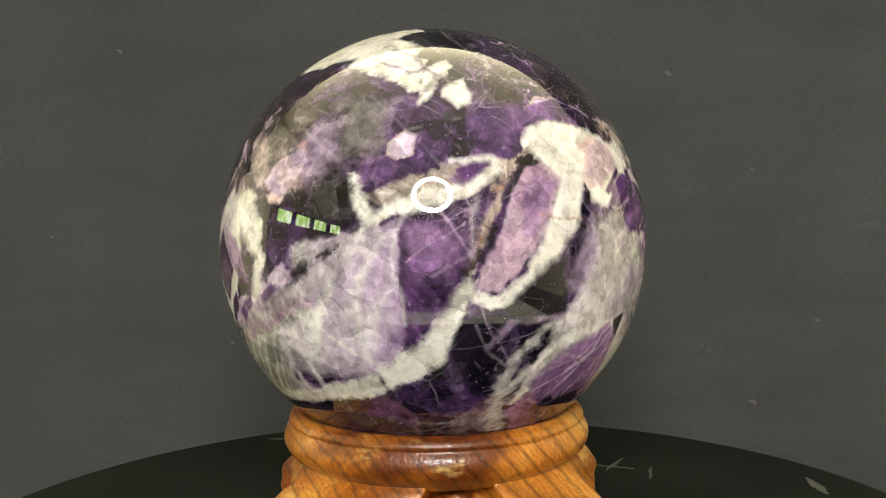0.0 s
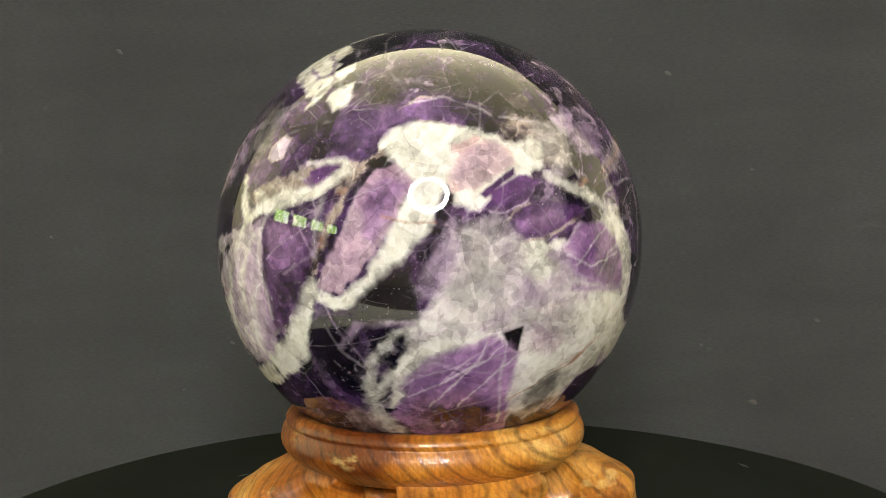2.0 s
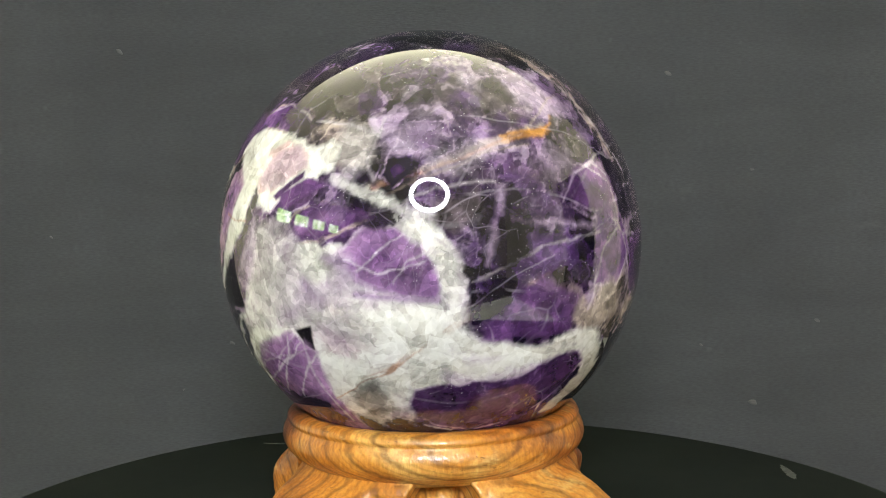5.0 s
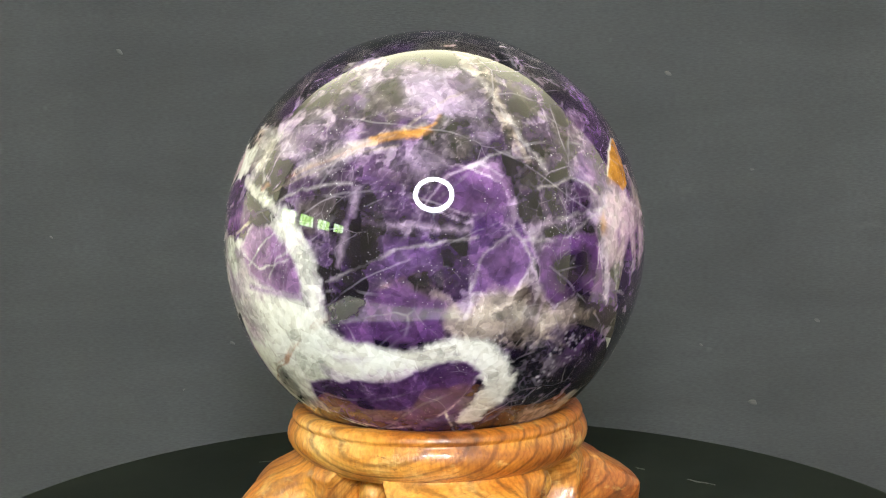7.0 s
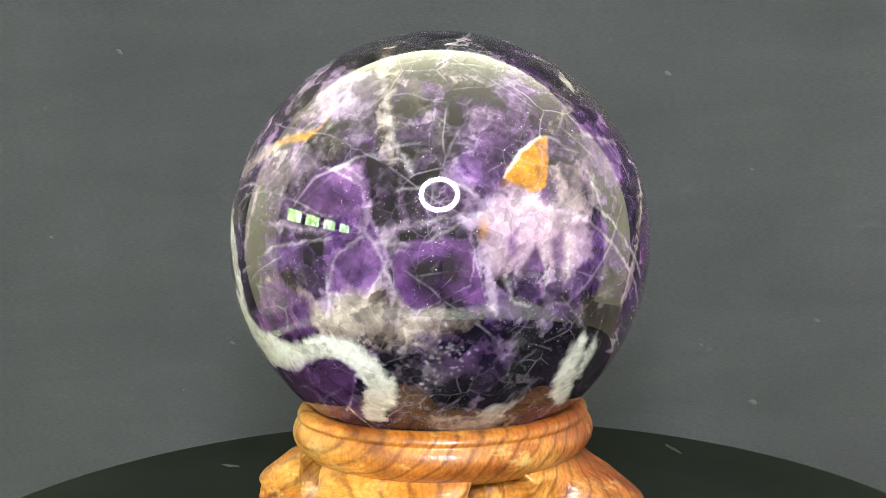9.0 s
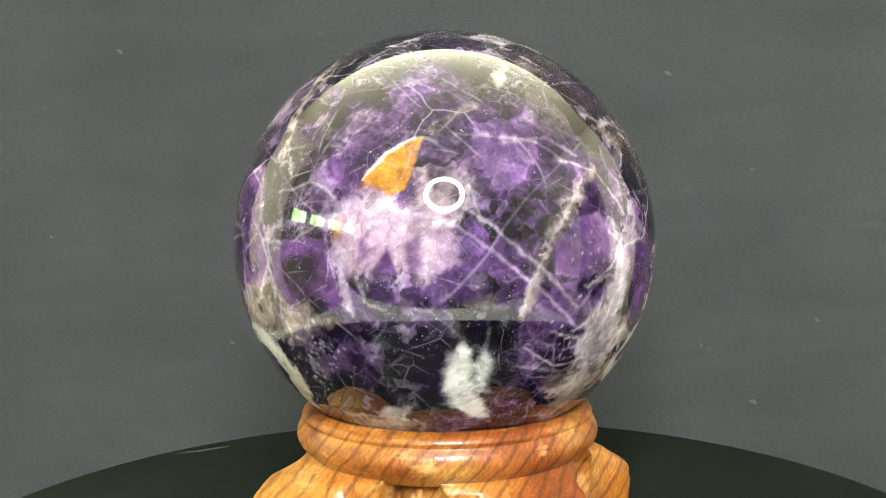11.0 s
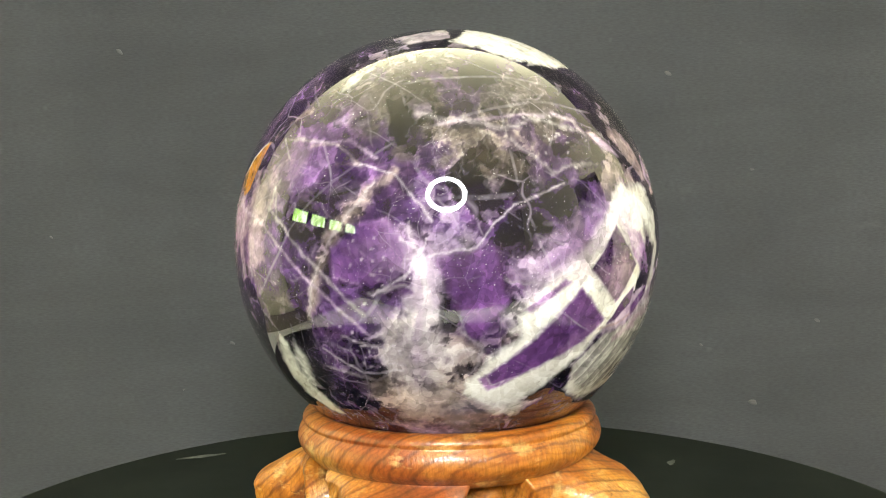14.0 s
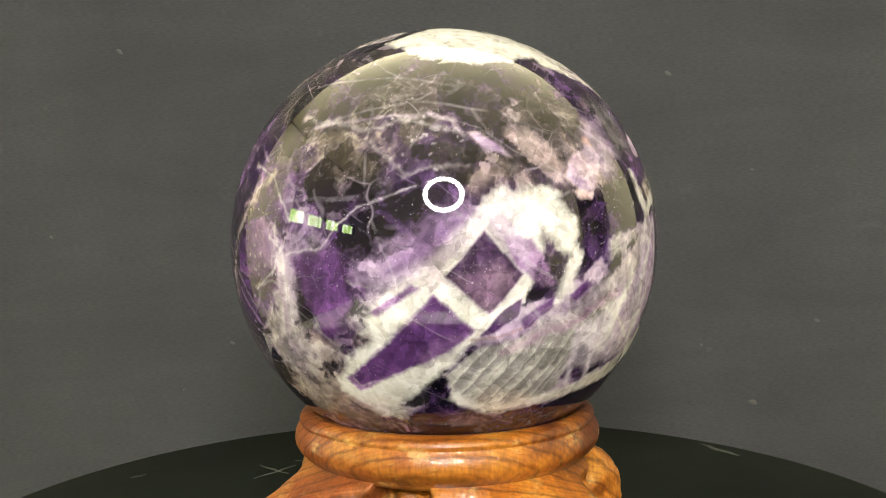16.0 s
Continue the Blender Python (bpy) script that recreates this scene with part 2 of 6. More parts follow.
def build_room():
    setting("floor", boxed(X0 - 0.2, X1 + 0.2, Y0 - 0.2, Y1 + 0.2, FLOOR_Z - 0.1, FLOOR_Z), FLOOR, "dull brown floor of the room")
    setting("ceiling", boxed(X0 - 0.2, X1 + 0.2, Y0 - 0.2, Y1 + 0.2, CEIL_Z, CEIL_Z + 0.1), CEILING, "cream painted ceiling")
    bm = boxed(X0 - 0.12, -0.9, Y1, Y1 + 0.12, FLOOR_Z, CEIL_Z)
    box(bm, 0.9, X1 + 0.12, Y1, Y1 + 0.12, FLOOR_Z, CEIL_Z)
    box(bm, -0.9, 0.9, Y1, Y1 + 0.12, FLOOR_Z, 0.5)
    box(bm, -0.9, 0.9, Y1, Y1 + 0.12, 1.45, CEIL_Z)
    setting("wall_back", bm, WALL, "cream wall with an unseen opening added for the fill lamp")
    # Unseen window, added to give the fill lamp an opening in the wall.
    w = tagged(new("window_added"), "unseen window added behind the backdrop for the fill lamp", "window", kind="structure")
    w.location = (0, Y1 + 0.06, 0)
    bm = boxed(-0.9, -0.85, -0.03, 0.03, 0.5, 1.45)
    box(bm, 0.85, 0.9, -0.03, 0.03, 0.5, 1.45)
    box(bm, -0.85, 0.85, -0.03, 0.03, 0.5, 0.55)
    box(bm, -0.85, 0.85, -0.03, 0.03, 1.40, 1.45)
    part("window_frame", bm, FRAME, w, smooth=False)
    setting("wall_front", boxed(X0 - 0.12, X1 + 0.12, Y0 - 0.12, Y0, FLOOR_Z, CEIL_Z), DIM, "unseen wall facing the backdrop, darkened to bounce less light")
    wall_with_openings("wall_left", "wall with a strip of windows, darkened to bounce less light", X0 - 0.12, X0, Y0, Y1, [WIN], DIM)
    wall_with_openings("wall_right", "cream wall with a dark doorway", X1, X1 + 0.12, Y0, Y1, [DOOR], WALL)
    # Pale panel added on the dark wall to brighten the ball's left edge.
    setting("door_1", boxed(X0 + 0.002, X0 + 0.04, 0.10, 1.55, FLOOR_Z + 0.005, 1.50, bevel=0.004), WALL, "wide pale panel added to brighten the ball's left reflection")
    y0, y1, z0, z1 = WIN
    w = tagged(new("window_1"), "strip of four dark-framed windows, bright leaves outside", "window", kind="structure")
    w.location = (X0 - 0.06, 0, 0)
    n = 4
    for i in range(n):
        a, b = y0 + (y1 - y0) * i / n, y0 + (y1 - y0) * (i + 1) / n
        bm = bmesh.new()
        box(bm, -0.03, 0.03, a, a + 0.05, z0, z1)
        box(bm, -0.03, 0.03, b - 0.05, b, z0, z1)
        box(bm, -0.03, 0.03, a + 0.05, b - 0.05, z0, z0 + 0.012)
        box(bm, -0.03, 0.03, a + 0.05, b - 0.05, z1 - 0.012, z1)
        part("window_frame", bm, FRAME, w, smooth=False)
    setting("backdrop_garden", boxed(X0 - 0.5, X0 - 0.48, y0 - 0.6, y1 + 0.6, z0 - 0.4, z1 + 0.4), GARDEN, "bright green leaves outside the window")
    setting("backdrop_yard", boxed(X1 + 0.9, X1 + 0.92, DOOR[0] - 0.8, DOOR[1] + 0.8, FLOOR_Z, 1.3), YARD, "dim yard beyond the doorway")


def lamp_area(name, m, sx, sy, power, colour):
    d = bpy.data.lights.new(name, "AREA")
    d.shape, d.size, d.size_y, d.energy, d.color = "RECTANGLE", sx, sy, power, colour
    ob = new(name, d)
    ob.matrix_world = m
    return ob


def build_ring_lamp():
    c = Vector((0, -0.640, 0.326))
    lamp = tagged(new("ring_lamp"), "white glowing ring lamp on a thin black stand", "ring lamp")
    lamp.location = (c.x, c.y, FLOOR_Z)
    h = c.z - FLOOR_Z
    bm = bmesh.new()
    ro, ri, n = 0.120, 0.0975, 96
    prof = [(ro, -0.006), (ro, 0.004), (ro - 0.006, 0.008), (ri + 0.006, 0.008), (ri, 0.004), (ri, -0.006)]
    rings = [[bm.verts.new((r * math.cos(a), d, h + r * math.sin(a))) for r, d in prof] for a in (2 * math.pi * i / n for i in range(n))]
    for i in range(n):
        for k in range(len(prof)):
            kk = (k + 1) % len(prof)
            bm.faces.new((rings[i][k], rings[i][kk], rings[(i + 1) % n][kk], rings[(i + 1) % n][k]))
    bmesh.ops.recalc_face_normals(bm, faces=bm.faces)
    part("light_ring", bm, GLOW, lamp, "glowing white ring")
    bm = bmesh.new()
    bmesh.ops.create_cone(bm, cap_ends=True, segments=24, radius1=0.012, radius2=0.01, depth=h - 0.13, matrix=Matrix.Translation((0, -0.012, (h - 0.13) / 2 + 0.004)))
    part("pole", bm, BLACK, lamp)
    for k in range(3):
        bm = bmesh.new()
        bmesh.ops.create_cone(bm, cap_ends=True, segments=12, radius1=0.009, radius2=0.009, depth=0.34,
                              matrix=pose(0, -0.012, 0.10, 0, 0, 90 + 120 * k) @ pose(0.13, 0, 0, 0, 125, 0))
        part("leg", bm, BLACK, lamp)


build_room()
# Unseen fill lamp, added so the ceiling mirrors brightly in the ball.
lamp_area("room_fill", look((0, Y1 - 0.01, 0.98), (0, 0, 0.98)), 1.7, 0.85, ROOM_FILL, (1.0, 0.97, 0.80))
build_ring_lamp()

# ---- backdrop, table ----
BACK_Y = 0.140


def build_backdrop():
    b = tagged(new("backdrop_board"), "large dark grey cloth-covered board standing upright", "backdrop", kind="structure")
    b.location = (0, BACK_Y, 0)
    bm = bmesh.new()
    outline = [(-0.27, -0.112), (0.335, -0.112), (0.335, 0.26), (0.33, 0.28), (0.31, 0.285), (-0.06, 0.282), (-0.14, 0.262), (-0.21, 0.215), (-0.25, 0.16), (-0.268, 0.10)]
    face = bm.faces.new([bm.verts.new((x, 0, z)) for x, z in outline])
    bm.faces.ensure_lookup_table()
    ex = bmesh.ops.extrude_face_region(bm, geom=[face])
    bmesh.ops.translate(bm, vec=(0, 0.008, 0), verts=[v for v in ex["geom"] if isinstance(v, bmesh.types.BMVert)])
    bmesh.ops.recalc_face_normals(bm, faces=bm.faces)
    part("cloth", bm, CLOTH, b, "dark grey woven cloth", smooth=False)


def build_table():
    t = tagged(new("table"), "pale laminate table under the turntable", "table")
    t.location = (0, 0, FLOOR_Z)
    top = -0.112 - FLOOR_Z
    part("tabletop", boxed(-0.21, 0.1825, -0.2225, 0.42, top - 0.025, top, bevel=0.003), BOARD, t, "pale laminate top", smooth=False)
    for x in (-0.18, 0.15):
        for y in (-0.18, 0.38):
            part("leg", boxed(x - 0.02, x + 0.02, y - 0.02, y + 0.02, 0, top - 0.025, bevel=0.003), BLACK, t, smooth=False)


build_backdrop()
build_table()


def build_turntable():
    base = tagged(new("turntable"), "round black turntable with scuffed matte top", "turntable")
    base.location = (0, 0, DISC_Z)
    rd = 2.65 * R
    bm = lathe([(0, 0), (rd * 0.5, 0), (rd - 0.004, 0), (rd - 0.0012, -0.0008), (rd, -0.003), (rd, -0.012), (rd - 0.002, -0.014), (0, -0.014)], 256)
    part("disc", bm, FELT, base, "scuffed black disc")
    bm = lathe([(0, -0.0145), (0.06, -0.0145), (0.075, -0.02), (0.08, -0.0365), (0, -0.0365)], 96)
    part("foot", bm, BLACK, base)
    return base


TURNTABLE = build_turntable()


# ---- the carved wooden stand ----
def ease(x):
    x = min(max(x, 0), 1)
    return x * x * (3 - 2 * x)


def away(a, b):
    return (a - b + 180) % 360 - 180


def stand_radius(a, z):
    """Radius of the carved foot at angle a (degrees) and height z, in ball radii."""
    r = 0.664 + 0.026 * ease((-0.99 - z) / 0.035) + 0.010 * ease((-1.02 - z) / 0.02)
    for g, wide, shoulder, reach in ((43, 24, 0.12, 0.18), (138, 22, 0.08, 0.20), (228, 24, 0.10, 0.20), (314, 22, 0.09, 0.19)):
        d = away(a, g)
        f = ease((wide + 3 - abs(d)) / 12)
        knob = 0.04 * math.sin(radians(6 * d + g)) * ease((-1.08 - z) / 0.1)
        r += f * (shoulder * ease((-1.005 - z) / 0.09) + (reach + knob) * ease((-1.03 - z) / 0.20) * (1 - 0.3 * (d / wide) ** 2))
    for g, size in ((2, 0.18), (91, 0.18), (176, 0.18), (279, 0.20)):
        d = math.sin(radians(away(a, g))) * 0.75 if abs(away(a, g)) < 60 else 9
        q = math.hypot(d, z + 1.12) / size
        r -= 0.17 * ease((1.06 - q) / 0.30) - 0.07 * ease((0.74 - q) / 0.5)
    return r


def build_stand():
    st = tagged(new("wooden_stand"), "carved glossy rosewood ring stand with four knobbly feet", "stand")
    bm = bmesh.new()
    n, rows = 540, 72
    zs = [-0.985 - 0.515 * k / rows for k in range(rows + 1)]
    grid = []
    for z in zs:
        ring = []
        for i in range(n):
            a = 360 * i / n
            r = stand_radius(a, z)
            c, s = math.cos(radians(a)), math.sin(radians(a))
            low = ease((-1.0 - z) / 0.1)
            r += 0.022 * low * noise.noise(Vector((4 * c, 4 * s, 5 * z))) + 0.010 * low * noise.noise(Vector((11 * c, 11 * s, 13 * z)))
            r -= 0.012 * low * max(0, noise.noise(Vector((26 * c, 26 * s, 22 * z))))
            ring.append(bm.verts.new((R * r * c, R * r * s, R * z)))
        grid.append(ring)
    for p, q in zip(grid, grid[1:]):
        for i in range(n):
            j = (i + 1) % n
            bm.faces.new((p[i], q[i], q[j], p[j]))
    bm.faces.new(grid[-1][::-1])
    part("carved_foot", bm, WOOD, st)
    prof = [(0.58, -1.02), (0.655, -1.015), (0.664, -1.000), (0.678, -0.988), (0.698, -0.972), (0.716, -0.952), (0.727, -0.930), (0.731, -0.908), (0.728, -0.884), (0.720, -0.862),
            (0.709, -0.846), (0.702, -0.837), (0.701, -0.832), (0.706, -0.825), (0.706, -0.814), (0.699, -0.800), (0.685, -0.789), (0.668, -0.782), (0.650, -0.779), (0.636, -0.778),
            (0.630, -0.783), (0.605, -0.81), (0.54, -0.87), (0.42, -0.94), (0.42, -1.02)]
    bm = lathe([(r * R, z * R) for r, z in prof], 360)
    for v in bm.verts:
        wob = noise.noise(Vector((v.co.x * 60, v.co.y * 60, v.co.z * 60)))
        if v.co.xy.length > 0.665 * R:
            v.co.xy *= 1 + 0.006 * wob
            v.co.z += 0.0003 * noise.noise(Vector((v.co.x * 45, v.co.y * 45, 7)))
    part("collar", bm, WOOD, st, "turned collar with a rolled lip")
    return st


STAND = build_stand()


# ---- small marks ----
def build_lint():
    """Pale specks of lint caught on the backdrop cloth."""
    rng = random.Random(5)
    for x, z, size in LINT:
        bm = bmesh.new()
        bmesh.ops.create_icosphere(bm, subdivisions=2, radius=size)
        for v in bm.verts:
            k = 1 + 0.5 * noise.noise(v.co * 900)
            v.co = (v.co.x * k * 1.3, v.co.y * 0.3, v.co.z * k * 0.7)
        ob = new("lint", mesh_of("lint", bm, LINT_MAT))
        ob.location = (x, BACK_Y - size * 0.25, z)
        ob.rotation_euler = (0, rng.uniform(-0.6, 0.6), 0)
        tagged(ob, "pale speck of lint caught on the grey backdrop", "lint", "lint on the backdrop")


def build_scuffs():
    """Chalky strokes on the turntable's top, turning with it."""
    for r0, a0, r1, a1, wide in SCUFFS:
        p = Vector((r0 * math.cos(radians(a0)), r0 * math.sin(radians(a0)), 0)) * R
        q = Vector((r1 * math.cos(radians(a1)), r1 * math.sin(radians(a1)), 0)) * R
        side = (q - p).normalized().cross(Vector((0, 0, 1)))
        bm = bmesh.new()
        steps, rows = 14, []
        for k in range(steps + 1):
            t = k / steps
            c = p.lerp(q, t) + side * 0.0006 * noise.noise(Vector((t * 4, a0, r0)))
            w = wide * (0.25 + math.sin(math.pi * t)) * (0.7 + 0.6 * abs(noise.noise(Vector((t * 9, r1, a1)))))
            rows.append((bm.verts.new(c - side * w + Vector((0, 0, 0.00005))), bm.verts.new(c + Vector((0, 0, 0.00022))), bm.verts.new(c + side * w + Vector((0, 0, 0.00005)))))
        for m, n in zip(rows, rows[1:]):
            bm.faces.new((m[0], n[0], n[1], m[1]))
            bm.faces.new((m[1], n[1], n[2], m[2]))
        bmesh.ops.recalc_face_normals(bm, faces=bm.faces)
        part("scuff", bm, CHALK, TURNTABLE, "chalky grey scuff")


LINT = [(0.1194, -0.0725, 0.0014), (-0.0788, -0.0463, 0.0008), (0.1436, -0.0413, 0.0009), (-0.1173, 0.0636, 0.0011), (0.0869, 0.0526, 0.0011),
        (0.0994, -0.0499, 0.0006), (-0.0978, -0.064, 0.0005), (0.1184, 0.0163, 0.0007), (-0.1458, -0.005, 0.0006)]
SCUFFS = [(1.64, 58.0, 1.72, 46.5, 0.0005), (1.58, 50.8, 1.87, 52.0, 0.0006), (1.83, 45.0, 1.60, 39.5, 0.0005), (2.05, 292.8, 1.93, 291.2, 0.0010),
          (1.77, 159.0, 1.82, 153.5, 0.0006), (2.38, 25.0, 2.27, 17.5, 0.0016), (2.27, 71.0, 2.25, 68.5, 0.0007), (1.75, 171.0, 1.74, 168.5, 0.0006),
          (1.93, 251.5, 1.87, 246.0, 0.0006), (2.45, 120.0, 2.30, 114.0, 0.0014), (2.2, 205.0, 2.35, 210.0, 0.0008), (2.5, 330.0, 2.42, 322.0, 0.0010)]
build_lint()
build_scuffs()


# ---- the stone ball ----
NU, NV = 1080, 520
LON = np.radians(np.arange(NU) * 360.0 / NU)
LAT = np.radians(np.linspace(-90, 90, NV + 1))
CL, SL = np.meshgrid(LON, LAT)
P = np.stack([np.cos(SL) * np.cos(CL), np.cos(SL) * np.sin(CL), np.sin(SL)], -1).reshape(-1, 3)


def lattice(p, seed):
    """Smooth random values in 0..1 over space."""
    i = np.floor(p).astype(np.int64)
    f = p - i
    f = f * f * (3 - 2 * f)

    def corner(dx, dy, dz):
        h = (i[:, 0] + dx) * 73856093 ^ (i[:, 1] + dy) * 19349663 ^ (i[:, 2] + dz) * 83492791 ^ seed * 2654435761
        h = (h ^ (h >> 13)) * 1274126177 & 0x7FFFFFFF
        h = (h ^ (h >> 16)) * 668265263 & 0x7FFFFFFF
        return (h ^ (h >> 15)) % 65536 / 65535.0
    x, y, z = f.T
    a = corner(0, 0, 0) * (1 - x) + corner(1, 0, 0) * x
    b = corner(0, 1, 0) * (1 - x) + corner(1, 1, 0) * x
    c = corner(0, 0, 1) * (1 - x) + corner(1, 0, 1) * x
    d = corner(0, 1, 1) * (1 - x) + corner(1, 1, 1) * x
    return (a * (1 - y) + b * y) * (1 - z) + (c * (1 - y) + d * y) * z


def cloud(scale, seed, octaves=4, p=None):
    """Layered random values about 0, roughly -1..1."""
    p = P if p is None else p
    total, amp, norm = 0, 1.0, 0
    for k in range(octaves):
        total = total + amp * (lattice(p * scale * 2 ** k + 11.3 * k + 50, seed + k) * 2 - 1)
        norm += amp
        amp *= 0.55
    return total / norm * 1.6


def cracks(scale, seed):
    """Near 1 on thin wandering sheets, 0 between them."""
    return np.clip(1 - np.abs(cloud(scale, seed, 3)) * 9, 0, 1)


def smooth01(x):
    x = np.clip(x, 0, 1)
    return x * x * (3 - 2 * x)


GRAIN = cloud(9, 3, 5)
FINE = cloud(38, 21, 4)
WARP = np.stack([cloud(7, s, 4) for s in (31, 47, 63)], -1)
WARP_FINE = np.stack([cloud(30, s, 3) for s in (71, 83, 97)], -1)


def grains(scale, seed, stretch):
    """Angular grains: a random value for each, and how near its edge lies (0 at the edge)."""
    p = (P + 0.06 * WARP + 0.012 * WARP_FINE) * np.array(stretch) * scale
    cell = np.floor(p).astype(np.int64)
    first, second, value = np.full(len(p), 9.0), np.full(len(p), 9.0), np.zeros(len(p))
    for dx, dy, dz in itertools.product((-1, 0, 1), repeat=3):
        c = cell + (dx, dy, dz)
        h = c[:, 0] * 73856093 ^ c[:, 1] * 19349663 ^ c[:, 2] * 83492791 ^ seed * 2654435761
        h = (h ^ (h >> 13)) * 1274126177 & 0x7FFFFFFF
        h = (h ^ (h >> 16)) * 668265263 & 0x7FFFFFFF
        jitter = np.stack([h % 1024, (h >> 10) % 1024, (h >> 20) % 1024], -1) / 1024.0
        d = np.linalg.norm(c + jitter - p, axis=1)
        near = d < first
        second = np.where(near, first, np.minimum(second, d))
        value = np.where(near, (h % 977) / 977.0, value)
        first = np.where(near, d, first)
    return value, second - first


FACET, FACET_EDGE = grains(5.5, 7, (1.0, 1.0, 0.8))
CHIP, CHIP_EDGE = grains(15.0, 9, (1.0, 1.0, 1.0))
HAIR = np.clip(1 - FACET_EDGE / 0.035, 0, 1) * smooth01(0.5 + cloud(3, 301, 3))
CHIP_HAIR = np.clip(1 - CHIP_EDGE / 0.06, 0, 1) * smooth01(0.2 + cloud(4, 321, 3))


def shade(a, b, f):
    f = np.clip(f, 0, 1)[:, None]
    return np.array(a) * (1 - f) + np.array(b) * f


def kinds():
    """The colour of each mineral all over the ball."""
    g = 0.5 + 0.34 * GRAIN + 0.62 * (FACET - 0.5) + 0.42 * (CHIP - 0.5) + 0.10 * FINE
    # depth shading put into the tone: grains pale at the edge, dark within
    g = g + 0.16 - 0.55 * np.clip(FACET_EDGE, 0, 0.5)
    w = 0.55 + 0.33 * GRAIN + 0.08 * FINE + 0.22 * (CHIP - 0.5) + 0.3 * (FACET - 0.5)
    k = {}
    k["white"] = shade((0.42, 0.405, 0.39), (0.72, 0.70, 0.67), w + 0.24)
    tint = smooth01(0.5 + 0.9 * cloud(4.5, 511, 4))[:, None]
    k["grey"] = shade((0.24, 0.23, 0.21), (0.70, 0.69, 0.65), w * 1.15 + 0.25 * cloud(6, 521, 5)) * (1 - tint) + shade((0.27, 0.19, 0.29), (0.68, 0.62, 0.67), w * 1.1 + 0.2 * cloud(7, 531, 5)) * tint
    k["lilac"] = shade((0.17, 0.09, 0.22), (0.52, 0.42, 0.54), 0.25 * g + 0.75 * w)
    calm = 0.5 + 0.22 * GRAIN + 0.05 * FINE + 0.22 * (FACET - 0.5) + 0.12 * (CHIP - 0.5)
    k["clear"] = shade((0.075, 0.022, 0.125), (0.40, 0.23, 0.44), calm)
    k["wine"] = shade((0.016, 0.004, 0.040), (0.17, 0.065, 0.23), calm)
    k["milk"] = shade((0.36, 0.30, 0.39), (0.66, 0.61, 0.67), w)
    k["haze"] = shade((0.15, 0.14, 0.13), (0.36, 0.34, 0.35), w)
    k["pale"] = shade((0.22, 0.17, 0.23), (0.54, 0.50, 0.52), 0.4 * g + 0.6 * w)
    k["violet"] = shade((0.010, 0.003, 0.026), (0.18, 0.082, 0.24), g * 1.0 - 0.25)
    k["purple"] = shade((0.030, 0.007, 0.068), (0.24, 0.115, 0.32), g * 0.85 - 0.04)
    k["deep"] = shade((0.004, 0.002, 0.012), (0.11, 0.045, 0.185), g * 1.25 - 0.34)
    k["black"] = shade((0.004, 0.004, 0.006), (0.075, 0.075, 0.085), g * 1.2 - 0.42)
    k["smoke"] = shade((0.008, 0.007, 0.007), (0.135, 0.11, 0.105), g * 1.1 - 0.25)
    k["beige"] = shade((0.06, 0.04, 0.036), (0.46, 0.37, 0.33), 0.6 * g + 0.4 * w - 0.08)
    k["rose"] = shade((0.22, 0.12, 0.21), (0.48, 0.345, 0.43), 0.6 * g + 0.4 * w)
    k["peach"] = shade((0.50, 0.34, 0.36), (0.76, 0.62, 0.62), w)
    k["orange"] = shade((0.20, 0.065, 0.006), (0.52, 0.23, 0.028), w)
    k["rust"] = shade((0.20, 0.075, 0.04), (0.40, 0.20, 0.12), w)
    k["pit"] = shade((0.003, 0.002, 0.004), (0.012, 0.009, 0.014), w)
    return k


KIND = kinds()
TONE = np.zeros((len(P), 3))
PIECE = np.zeros(len(P), np.int32)
PIECES = [("stone_body", "")]


def ground_mass():
    """The amethyst mass that everything else is set in."""
    m = smooth01(0.5 + 0.9 * cloud(3.2, 201, 4))
    TONE[:] = KIND["violet"]
    lay(KIND["deep"], smooth01((cloud(4, 221, 4) + 0.15) / 0.35))
    lay(KIND["smoke"], smooth01((cloud(3.4, 241, 4) - 0.25) / 0.35) * 0.8)
    lay(KIND["lilac"], smooth01((cloud(5, 261, 5) - 0.45) / 0.4) * 0.5 * m)
    # painted shade: the top blackens with latitude, like polish mirroring the dark backdrop
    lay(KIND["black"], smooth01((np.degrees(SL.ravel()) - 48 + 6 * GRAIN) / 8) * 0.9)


def lay(colour, mask, at=None):
    if at is None:
        TONE[:] = TONE * (1 - mask[:, None]) + colour * mask[:, None]
    else:
        TONE[at] = TONE[at] * (1 - mask[:, None]) + colour[at] * mask[:, None]


def direction(lon, lat):
    lon, lat = radians(lon), radians(lat)
    return np.array([math.cos(lat) * math.cos(lon), math.cos(lat) * math.sin(lon), math.sin(lat)])


def flat(points, rough, reach=0.0):
    """The corners, and all of the ball near them, on the plane that touches it in their middle; in degrees."""
    d = np.array([direction(*p[:2]) for p in points])
    c = d.mean(0)
    c /= np.linalg.norm(c)
    e = np.cross((0, 0, 1), c) if abs(c[2]) < 0.99 else np.array((1.0, 0, 0))
    e /= np.linalg.norm(e)
    n = np.cross(c, e)
    far = max(math.acos(min(1, float(x @ c))) for x in d) + radians(reach + 4 * rough + 3)
    at = np.nonzero(P @ c > math.cos(min(far, 1.35)))[0]
    q = P[at] + radians(rough) * (WARP[at] + 0.3 * WARP_FINE[at])
    deg = 180 / math.pi
    return (np.stack([d @ e, d @ n], -1) / (d @ c)[:, None] * deg, np.stack([q @ e, q @ n], -1) / (q @ c)[:, None] * deg, at)


